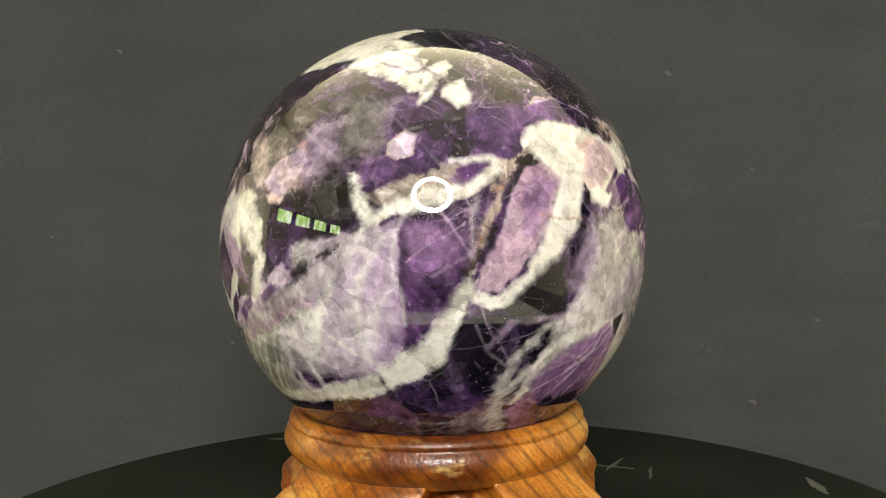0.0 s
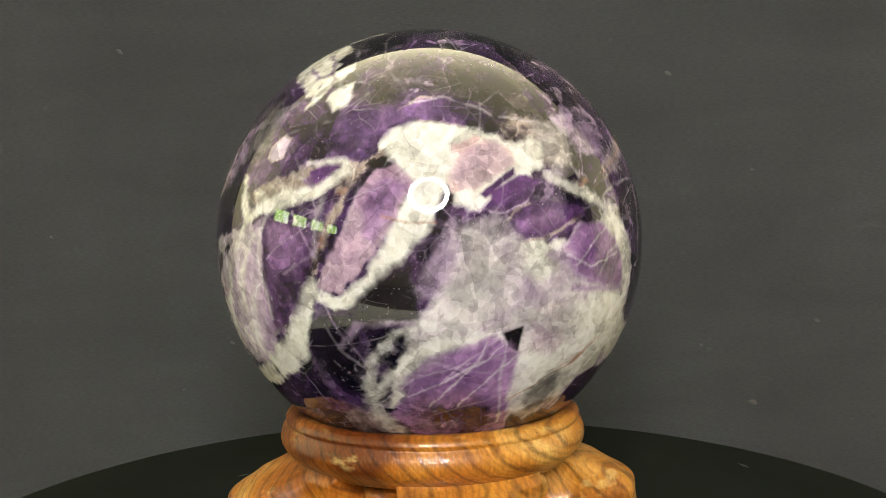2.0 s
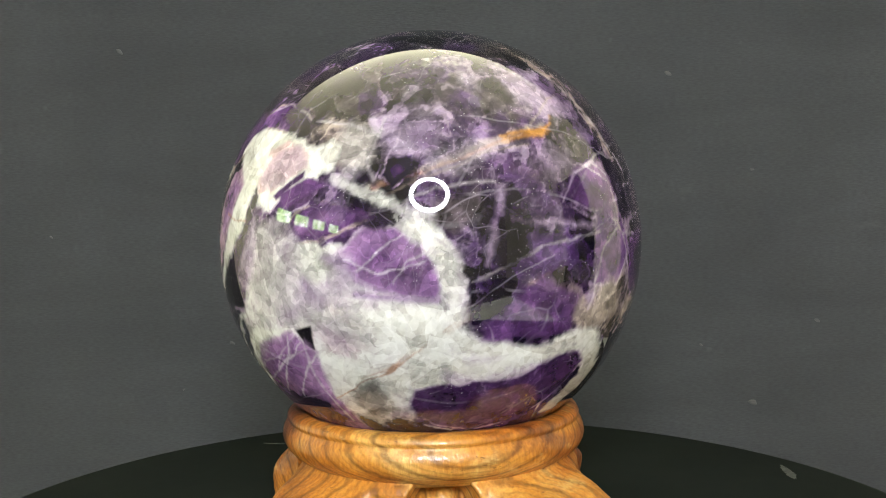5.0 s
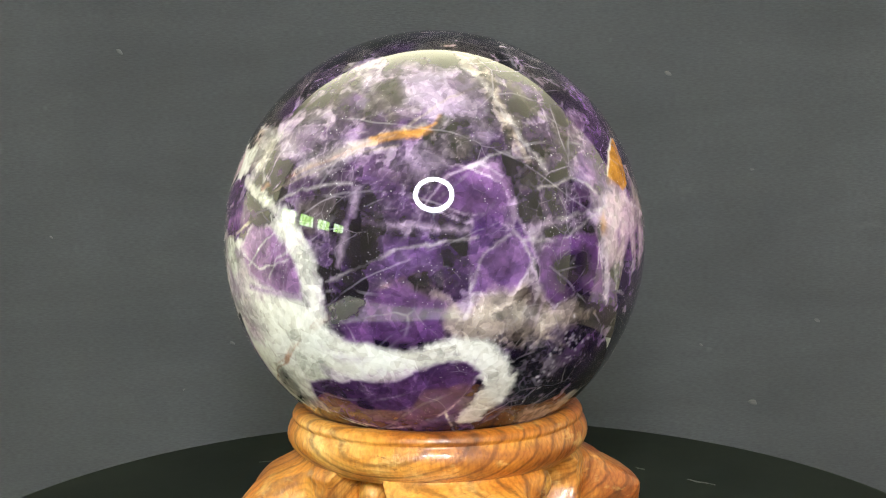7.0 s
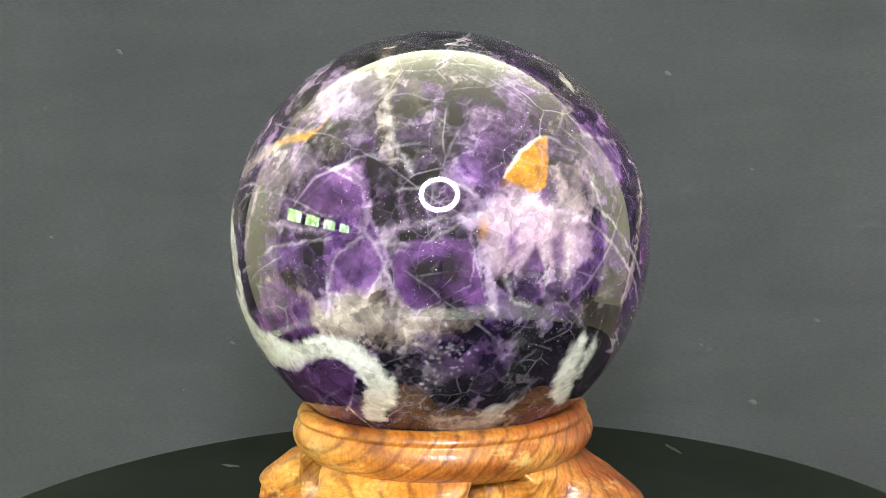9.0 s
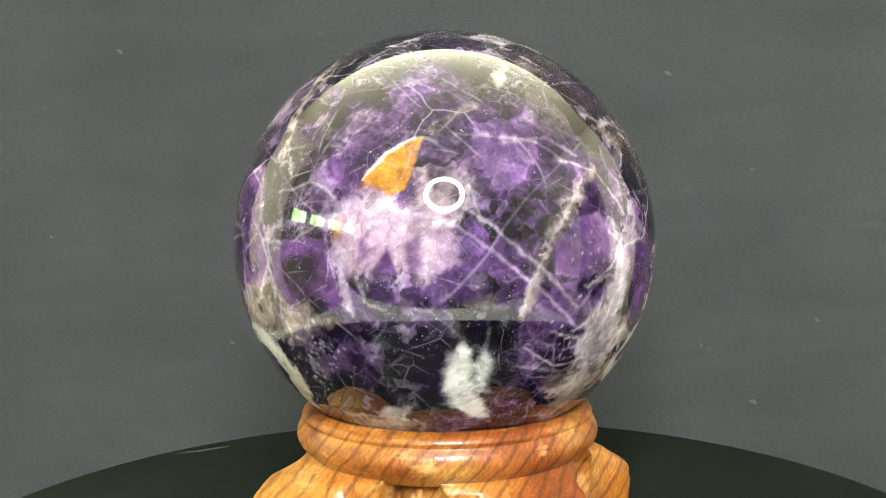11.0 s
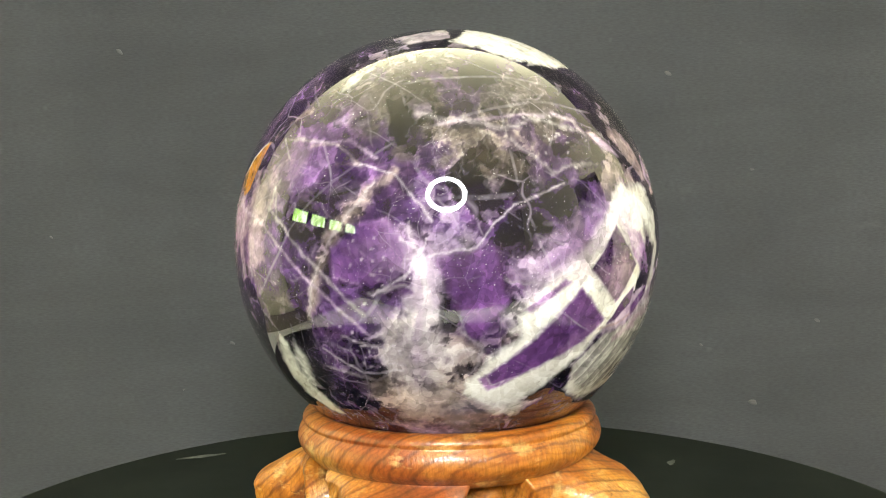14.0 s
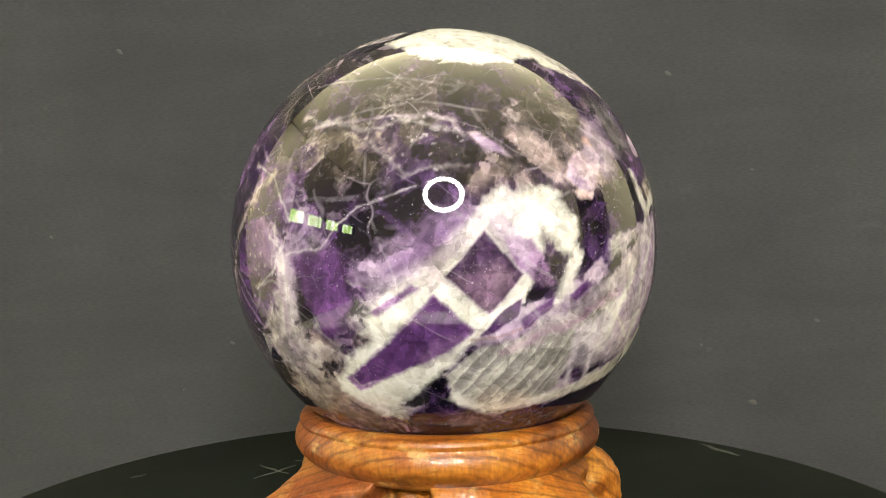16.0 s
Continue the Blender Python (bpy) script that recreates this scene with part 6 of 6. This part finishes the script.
def crystal_faces():
    """Clear crystals with pale edges, and veils between them, laid over the fractured mass."""
    patch('wine', [(60.9, 3.4), (76.2, 4), (80.5, -10.8), (59.5, -6.6)], soft=0.9, rough=0.6, core='deep', core_soft=6.0, rim='lilac', rim_width=0.4)
    patch('purple', [(42.5, 8.9), (52.4, 11.1), (57.9, -0.2), (52.6, -8.7), (42.2, -8.3)], soft=0.8, rough=0.6, core='violet', core_soft=6.0, rim='lilac', rim_width=0.6)
    patch('clear', [(44.5, 20.2), (50.2, 21.4), (52.8, 14.9), (51.5, 8.7), (43.8, 10.1)], soft=1.2, rough=0.7, much=0.7, core='wine', core_soft=5.0)
    patch('lilac', [(49.6, 10.6), (53.2, 13), (53.5, 8.6), (50.6, 5.6)], soft=0.7, rough=0.5)
    patch('wine', [(12.2, -14.8), (25, -5.5), (37.3, -10.7), (36, -18.6), (11.3, -19.7)], soft=1.2, rough=0.9, much=0.85, core='violet', core_soft=5.0)
    patch('beige', [(42.4, -14.7), (43.5, -10.2), (48.6, -7.3), (66, -10.2), (76.5, -16), (61.2, -19.4)], soft=1.8, rough=1.6, much=0.6)
    patch('pit', [(55.9, -24), (85.8, -19.9), (88.2, -40.9), (61.5, -40.3)], soft=2.5, rough=2.0, much=0.4)
    patch('deep', [(9.3, -0.7), (21.5, 4.3), (36.2, 3), (38.5, -3.2), (25, -5.5), (10.5, -5.7)], soft=2.0, rough=1.6, much=0.7)
    vein('pale', [(52, 6.2, 0.8), (57.9, -1.4, 0.8), (58.5, -11.7, 0.8)], soft=0.5, rough=1.2, much=0.45)
    vein('pale', [(42.2, -7, 0.6), (46, 0.3, 0.6), (51.3, 5, 0.6)], soft=0.5, rough=1.2, much=0.45)
    vein('pale', [(53.9, 3.7, 0.5), (65.5, 3.2, 0.5), (76.7, 7.8, 0.5)], soft=0.5, rough=1.2, much=0.45)
    vein('pale', [(60.7, 14.8, 0.5), (69.5, 17.2, 0.5), (78.4, 14.4, 0.5)], soft=0.5, rough=1.2, much=0.45)
    vein('beige', [(349, 14.3, 0.6), (5.9, 20.8, 0.6), (24.2, 28.7, 0.6), (48.6, 43, 0.6)], soft=0.5, rough=0.7, much=0.5)
    vein('beige', [(53, 54.1, 1.6), (54.6, 34.4, 1.6), (59, 21.4, 1.6)], soft=0.5, rough=1.2, much=0.45)
    vein('pale', [(7.6, -5.8, 0.5), (27.7, 1.9, 0.5), (43.6, 4, 0.5)], soft=0.5, rough=1.2, much=0.45)
    vein('pale', [(37.8, 17.7, 0.4), (50.4, 22.8, 0.4), (62.5, 22.7, 0.4)], soft=0.5, rough=1.2, much=0.45)
    patch('wine', [(59.2, 0.6), (65.4, 4.2), (77.5, 0.4), (76.2, -5.8), (63.7, -13.2), (58.9, -6.8)], soft=1.2, rough=0.8, core='deep', core_soft=6.0, rim='lilac', rim_width=0.4)
    patch('wine', [(32.6, 13), (39.5, 20.8), (50.8, 16.7), (52.8, 6.7), (41.4, 9.2)], soft=1.2, rough=0.8, much=0.8, core='deep', core_soft=5.0, rim='lilac', rim_width=0.5)
    patch('wine', [(88.8, -3.1), (91.8, 2.9), (94.3, -3.4)], soft=0.6, rough=0.4)
    patch('deep', [(103.4, 5.6), (110, 7.9), (113.3, -1.3), (107.9, -7.5), (102.3, -3.2)], soft=1.0, rough=0.8, much=0.8)
    vein('pale', [(88.5, 13.6, 1.2), (84, 6.3, 1.2), (82.5, -1, 1.2)], soft=0.6, rough=1.4, much=0.45)
    vein('pale', [(93.6, 8.5, 0.9), (94.9, 1, 0.9), (94.8, -6.6, 0.9)], soft=0.6, rough=1.4, much=0.45)
    vein('pale', [(99.5, 7, 0.9), (101.5, 1.9, 0.9), (100.8, -5.7, 0.9)], soft=0.6, rough=1.4, much=0.45)
    vein('pale', [(82.8, 8.8, 0.8), (92, 6, 0.8), (106.3, 8, 0.8)], soft=0.6, rough=1.4, much=0.45)
    vein('pale', [(85.1, -3.6, 0.7), (86.5, -8.7, 0.7), (90.8, -11.5, 0.7)], soft=0.6, rough=1.4, much=0.45)
    vein('pale', [(46.4, 50.1, 1.2), (57.9, 28.7, 1.2), (63.4, 19.8, 1.2)], soft=0.6, rough=1.4, much=0.45)
    vein('pale', [(99.7, 28.4, 0.5), (110, 21.2, 0.5), (113.7, 5.1, 0.5)], soft=0.6, rough=1.4, much=0.45)
    vein('pale', [(65.4, 7.9, 0.6), (74, 9, 0.6), (83, 11.2, 0.6)], soft=0.6, rough=1.4, much=0.45)
    patch('orange', [(84.9, 17.5), (90, 22.7), (92.9, 18.7), (88.1, 15.5)], soft=2.0, rough=1.5, much=0.5)
    patch('orange', [(78.3, 7.6), (80.3, 9.4), (81.1, 5.1), (78.8, 4)], soft=1.2, rough=1.0, much=0.5)
    patch('violet', [(69.9, -22.9), (83, -16.4), (90, -25.5), (85, -31.6), (71.3, -30.8)], soft=2.5, rough=2.0, much=0.5)
    patch('purple', [(130.5, 1.9), (136.7, 7.8), (142.9, 8.9), (149.8, 3.8), (147.7, -3.5), (140.2, -6.9), (131.6, -4.2)], soft=0.9, rough=0.7, core='wine', core_soft=7.0, rim='lilac', rim_width=0.5)
    patch('clear', [(140.4, 7.1), (144.2, 8.8), (149.1, 3.8), (143.9, 0.3)], soft=2.0, rough=1.4, much=0.45)
    patch('deep', [(126.7, -6.6), (137.7, -6.2), (148, -11), (137.9, -17.2), (127.7, -15.6)], soft=1.5, rough=1.2, much=0.75, core='wine', core_soft=8.0)
    patch('deep', [(107.7, 5.5), (119.5, 9.2), (124.4, 0.7), (119.3, -5.4), (107.5, -3.1)], soft=1.5, rough=1.2, much=0.8)
    patch('wine', [(159.5, -11.8), (168.5, 1.7), (172.2, -10.2), (164.2, -19)], soft=1.0, rough=0.7, core='deep', core_soft=5.0)
    patch('deep', [(145.8, 12.5), (152.8, 14.8), (151.9, 6.2), (146.7, 7.5)], soft=1.2, rough=0.9, much=0.7)
    patch('smoke', [(105.1, -12.1), (115.4, -6.7), (116.8, -13.7), (107.5, -15.8)], soft=1.2, rough=1.0, much=0.8)
    patch('purple', [(98.7, 23.6), (110, 30.4), (130.8, 28.4), (141.1, 18.9), (128.2, 17.8), (106.7, 16.8)], soft=4.0, rough=2.5, much=0.45)
    vein('pale', [(108.8, 11.1, 0.7), (122, 1.9, 0.7), (137.8, -12.5, 0.7)], soft=0.5, rough=0.9, much=0.4)
    vein('pale', [(122.6, -14.3, 0.9), (124.9, -5.4, 0.9), (130.6, 4.3, 0.9), (141, 17.6, 0.9)], soft=0.5, rough=0.9, much=0.4)
    vein('pale', [(107.2, 29, 0.6), (128.1, 26.4, 0.6), (137.3, 21.5, 0.6)], soft=0.5, rough=0.9, much=0.4)
    vein('pale', [(131.4, -18.4, 0.6), (143.5, -21.6, 0.6), (152.7, -16.6, 0.6)], soft=0.5, rough=0.9, much=0.4)
    vein('pale', [(122.8, -27.1, 0.6), (138.6, -30.6, 0.6), (146.7, -24.7, 0.6)], soft=0.5, rough=0.9, much=0.4)
    vein('pale', [(149.9, 6.2, 1.4), (153.2, -6.2, 1.4), (153.7, -22.3, 1.4)], soft=0.5, rough=0.9, much=0.4)
    vein('pale', [(112.3, 18, 0.5), (107.6, 6.8, 0.5)], soft=0.5, rough=0.9, much=0.4)
    vein('pale', [(140.2, -8.1, 0.6), (147.8, -6, 0.6), (156.2, -8.9, 0.6)], soft=0.5, rough=0.9, much=0.4)
    patch('lilac', [(174.4, -3.9), (185.4, 6.2), (194.2, 12), (201.8, 10.6), (191.3, 0.7), (179.7, -10.1)], soft=3.0, rough=2.0, much=0.6)
    patch('wine', [(180.5, -2.7), (189, 5.5), (199.1, 10.1), (193.8, 4.2), (185.3, -2.8)], soft=2.0, rough=1.2, much=0.6)
    patch('deep', [(174.4, 14.2), (188.3, 20.2), (197, 16.3), (194, 9.6), (179.4, 5.7)], soft=3.0, rough=2.0, much=0.6)
    patch('wine', [(156.6, 0.1), (169.5, 1.5), (169, -9.6), (158.4, -11.8)], soft=1.5, rough=1.2, much=0.8, core='deep', core_soft=6.0)
    patch('lilac', [(135.4, 3.8), (147.7, 6.1), (153.5, -0.6), (141.7, -4.3)], soft=1.5, rough=1.4, much=0.45)
    patch('wine', [(167.6, -28.8), (181.3, -17.9), (191.3, -8.1), (200.3, -15.9), (194.3, -21.1), (183.6, -26.6), (170, -31.7)], soft=0.8, rough=0.5, core='deep', core_soft=10.0, rim='lilac', rim_width=0.5)
    patch('clear', [(186.4, -23.7), (194.1, -18.3), (199.2, -15.8), (194.3, -21.1), (187.7, -25.5)], soft=2.0, rough=0.8, much=0.6)
    vein('pale', [(152.8, 0.6, 1.4), (153.2, -10.8, 1.4), (153.7, -21.7, 1.4)], soft=0.7, rough=1.2, much=0.4)
    vein('pale', [(171.8, -5.2, 0.5), (184, -7.7, 0.5), (191.3, -6.6, 0.5)], soft=0.7, rough=1.2, much=0.4)
    vein('pale', [(150.4, 33.8, 1), (174.6, 29.9, 1), (186.1, 32.7, 1), (198.6, 28.2, 1)], soft=0.7, rough=1.2, much=0.4)
    vein('pale', [(174.9, 27.1, 0.5), (184.4, 19, 0.5), (198.9, 21.4, 0.5)], soft=0.7, rough=1.2, much=0.4)
    vein('pale', [(201.8, 35.7, 0.6), (204.9, 29.6, 0.6), (209.3, 22.6, 0.6)], soft=0.7, rough=1.2, much=0.4)
    vein('pale', [(161.4, -15.7, 0.8), (166.2, -21, 0.8), (162.9, -28.7, 0.8)], soft=0.7, rough=1.2, much=0.4)
    patch('lilac', [(232, 22.3), (237.3, 32.2), (245.8, 33.4), (244.9, 22.1), (238.9, 16.9)], soft=2.5, rough=2.0, much=0.5)
    patch('haze', [(244.6, 36.5), (259.5, 37.6), (256.7, 25.8), (246.6, 24.7)], soft=3.0, rough=2.0, much=0.45)
    patch('purple', [(281.6, 37.3), (297.1, 37.4), (301.5, 31.2), (289.7, 25.4), (281.8, 29.6)], soft=2.5, rough=2.0, much=0.7)
    patch('pale', [(309.8, 5.6), (321.6, 9), (329.6, 0.6), (330.9, -14.7), (320.4, -19.1), (310.4, -9.8)], soft=2.5, rough=1.6, much=0.6)
    patch('lilac', [(302.9, -6.6), (307.9, 4.4), (312.1, 8), (311.4, -0.8), (308.4, -9.6)], soft=1.5, rough=1.2, much=0.6)
    patch('clear', [(298.4, -30), (304.8, -23), (319.6, -17.6), (328.5, -23.2), (326.5, -32.6), (309.5, -38.8)], soft=1.0, rough=0.8, much=0.8, core='wine', core_soft=7.0)
    vein('white', [(289.6, -34.2, 1), (296.1, -28.1, 2.2), (305.6, -20.2, 2.4), (319.6, -17.6, 1.5)], soft=1.0, rough=1.0, much=0.75)
    vein('pale', [(280.2, 15.1, 1.2), (278.5, 7.9, 1.2), (279.6, 0.7, 1.2)], soft=0.8, rough=1.4, much=0.45)
    patch('haze', [(336.9, 33.6), (346.8, 29.8), (345.3, 20.2), (338.5, 17.7), (335, 25.6)], soft=1.5, rough=1.2, much=0.6)
    patch('lilac', [(348.6, 31.2), (358.6, 32), (4.2, 28.3), (355.7, 22.7), (348.7, 24.1)], soft=1.5, rough=1.2, much=0.6)
    patch('deep', [(348.4, 22.8), (354.5, 24.1), (354.9, 18.7), (350.2, 15.6), (347.8, 18.2)], soft=0.8, rough=0.7, core='wine', core_soft=4.0, rim='lilac', rim_width=0.4)
    patch('pale', [(357.6, 24.1), (12, 28.4), (22.1, 25.6), (8.1, 19.9), (357.6, 17.4)], soft=2.0, rough=1.5, much=0.25)
    patch('smoke', [(359.7, 12.2), (10.5, 15.9), (13, 10.6), (5.1, 5.8), (359.1, 7.3)], soft=1.5, rough=1.2, much=0.7)
    vein('beige', [(354.7, 17.4, 0.6), (5.5, 22.7, 0.6), (25.1, 25.6, 0.6)], soft=0.5, rough=0.8, much=0.4)
    vein('pale', [(351.1, 11.2, 0.5), (0.4, 16.1, 0.5), (15, 17.1, 0.5)], soft=0.5, rough=0.8, much=0.6)
    vein('pale', [(358.9, 4.8, 0.8), (4.9, 0.8, 0.8), (5.4, -9.4, 0.8)], soft=0.5, rough=0.8, much=0.6)
    vein('pale', [(300.1, 37.1, 0.5), (310.6, 39.1, 0.5), (323.4, 33.8, 0.5)], soft=0.5, rough=0.8, much=0.6)
    vein('pale', [(347.5, 33.5, 0.5), (344.1, 21.5, 0.5), (346.4, 17.6, 0.5)], soft=0.5, rough=0.8, much=0.6)
    vein('pale', [(326.4, 33.7, 0.5), (338.2, 32, 0.5), (346.5, 28.3, 0.5)], soft=0.5, rough=0.8, much=0.6)
    vein('lilac', [(11.8, -0.9, 1.5), (14.1, 5.4, 1.5), (16.6, 15.8, 1.5)], soft=1.2, rough=1.2, much=0.6)
    vein('orange', [(17.6, 28.2, 0.5), (24.1, 29.3, 1.2), (30.6, 29.2, 1.1), (34.9, 31.7, 0.4)], soft=0.5, rough=0.7, much=0.75)
    patch('lilac', [(203.2, 8.5), (207.1, 10.1), (212.3, 3.6), (213.4, -3.9), (211.3, -1.5)], soft=0.8, rough=0.5, much=0.7)
    patch('lilac', [(192.5, 0.6), (201, 9.4), (204, 8.5), (196.2, -0.4)], soft=2.5, rough=1.2, much=0.55)
    patch('rose', [(198.1, -5), (202.8, -10.2), (209.3, -3.7), (205.2, -1)], soft=2.5, rough=0.8, much=0.55)
    patch('purple', [(185.4, 6), (196.4, 13.2), (200, 11.8), (188.2, 2.1), (179.5, -3.6)], soft=2.5, rough=1.2, much=0.5)
    patch('wine', [(130, -0.6), (141, 8.1), (147.4, 4.4), (148.6, -0.4), (140.8, -6.6), (131.2, -5.6)], soft=1.2, rough=0.9, much=0.7, core='deep', core_soft=8.0)
    patch('wine', [(155.9, -0.4), (168, 2.9), (169.3, -10.6), (164.5, -18.3), (159.3, -10.3)], soft=1.2, rough=1.0, much=0.75, core='deep', core_soft=6.0)
    patch('deep', [(166.8, 4.1), (170.7, 8.3), (173.9, 8.8), (172.8, 3.4)], soft=0.6, rough=0.5)
    vein('milk', [(154.7, 0.8, 0.4), (164.3, 2.4, 0.4), (173.5, 11.9, 0.4), (186.9, 16, 0.4)], soft=0.3, rough=0.8, much=0.5)
    vein('milk', [(148, 4.4, 0.7), (153.5, 0.8, 0.7), (152.6, -10.3, 0.7)], soft=0.3, rough=0.8, much=0.5)
    vein('milk', [(140.6, -8.5, 0.5), (149.8, -2.8, 0.5), (153.5, 4.4, 0.5)], soft=0.3, rough=0.8, much=0.5)
    vein('milk', [(136.9, 22, 0.4), (145.6, 19.2, 0.4), (154.8, 8, 0.4)], soft=0.3, rough=0.8, much=0.5)
    vein('milk', [(124.4, -22.2, 0.5), (135.5, -29, 0.5), (146.6, -26.9, 0.5)], soft=0.3, rough=0.8, much=0.5)
    patch('wine', [(263.8, 0.6), (272.1, 4.5), (278.3, 2.1), (273.4, -10.4), (262, -16.3)], soft=1.5, rough=1.0, much=0.7, core='deep', core_soft=7.0)
    patch('pit', [(291.2, -6.4), (300.9, -2.8), (302.1, -12.8), (290.8, -13.9)], soft=1.5, rough=1.5, much=0.6)
    patch('pit', [(276.6, -21), (284.3, -15.3), (284.7, -23.6), (271.1, -34.1)], soft=1.5, rough=1.5, much=0.5)
    vein('milk', [(290.3, -36.9, 0.4), (302.5, -28.4, 0.4), (325.4, -22.5, 0.4)], soft=0.3, rough=0.7, much=0.5)
    vein('milk', [(308.5, -30.3, 0.4), (316.3, -23.1, 0.4), (322.9, -18.7, 0.4)], soft=0.3, rough=0.7, much=0.5)
    vein('milk', [(280.3, -15.4, 0.4), (283.5, -22.2, 0.4), (288.5, -26.6, 0.4)], soft=0.3, rough=0.7, much=0.5)
    vein('milk', [(324.5, -18.8, 0.8), (324.5, -30.1, 0.8), (329.5, -46.7, 0.8)], soft=0.3, rough=0.7, much=0.5)
    patch('rose', [(81, 10), (88.7, 14.9), (95.5, 12.2), (107.2, 8), (107.4, -1), (99.3, -6.2), (93.2, 1), (87.7, -3.7), (82.5, -1)], soft=2.0, rough=1.6, much=0.5)
    patch('wine', [(84.9, 3.8), (87.4, 6.8), (87.7, 0.6), (85.7, -1.1)], soft=0.8, rough=0.7, much=0.75)
    patch('wine', [(96.4, 2.8), (99.3, 5.1), (99.9, -1.8), (97.3, -4.2)], soft=0.8, rough=0.7, much=0.75)
    patch('wine', [(88.8, -3.1), (91.8, 2.9), (94.3, -3.4)], soft=0.6, rough=0.4)
    patch('lilac', [(201.9, 11.9), (209.1, 14.2), (213.7, 10.3), (212.5, 6), (207.1, 9.9)], soft=1.5, rough=1.0, much=0.4)
    glints(70.9, -27.2, 9, 689)
    glints(73.9, -23, 9, 513)
    glints(142.7, -0.8, 9, 607)
    glints(140.7, -21.5, 9, 587)
    glints(335.4, -10.4, 9, 444)
    glints(273.4, -7.6, 9, 430)
    glints(288.9, -24.4, 9, 540)
    glints(188.7, 28.3, 9, 558)


ground_mass()
large_masses()
quartz_side()
chevron_side()
dark_side()
lozenge_side()
fractures()
crystal_faces()
late_details()


def build_ball():
    """One closed polished surface, cut along the grains into pieces that lie flush with one another."""
    ball = tagged(new("stone_ball"), "polished chevron amethyst ball, purple crystals with white quartz bands", "crystal ball")
    grid = np.arange((NV + 1) * NU).reshape(NV + 1, NU)
    lo, hi = grid[:-1], grid[1:]
    quads = np.stack([lo, np.roll(lo, -1, 1), np.roll(hi, -1, 1), hi], -1).reshape(-1, 4)
    owner = PIECE[quads[:, 0]]
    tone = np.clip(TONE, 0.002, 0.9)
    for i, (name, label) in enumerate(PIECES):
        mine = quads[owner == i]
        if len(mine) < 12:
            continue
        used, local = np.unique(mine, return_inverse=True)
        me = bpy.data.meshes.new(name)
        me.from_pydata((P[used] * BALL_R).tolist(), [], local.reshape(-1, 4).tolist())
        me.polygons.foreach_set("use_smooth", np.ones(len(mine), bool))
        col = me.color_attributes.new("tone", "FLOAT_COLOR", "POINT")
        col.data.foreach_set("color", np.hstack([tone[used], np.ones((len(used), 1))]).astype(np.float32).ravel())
        me.normals_split_custom_set_from_vertices(P[used].tolist())
        me.materials.append(STONE)
        ob = new(name, me)
        ob.parent = ball
        tagged(ob, label)
    return ball


BALL = build_ball()


def motions():
    steps = [0.25 * i for i in range(65)]
    spin, ride = [], []
    for t in steps:
        a = radians(OFF_AT - SPIN * t)
        spin.append((t, pose(0, 0, DISC_Z, 0, 0, -SPIN * t)))
        ride.append((t, pose(OFF * math.cos(a), OFF * math.sin(a), 0, 0, 0, -SPIN * t)))
    walk(TURNTABLE, spin)
    walk(STAND, ride)
    walk(BALL, ride)


motions()
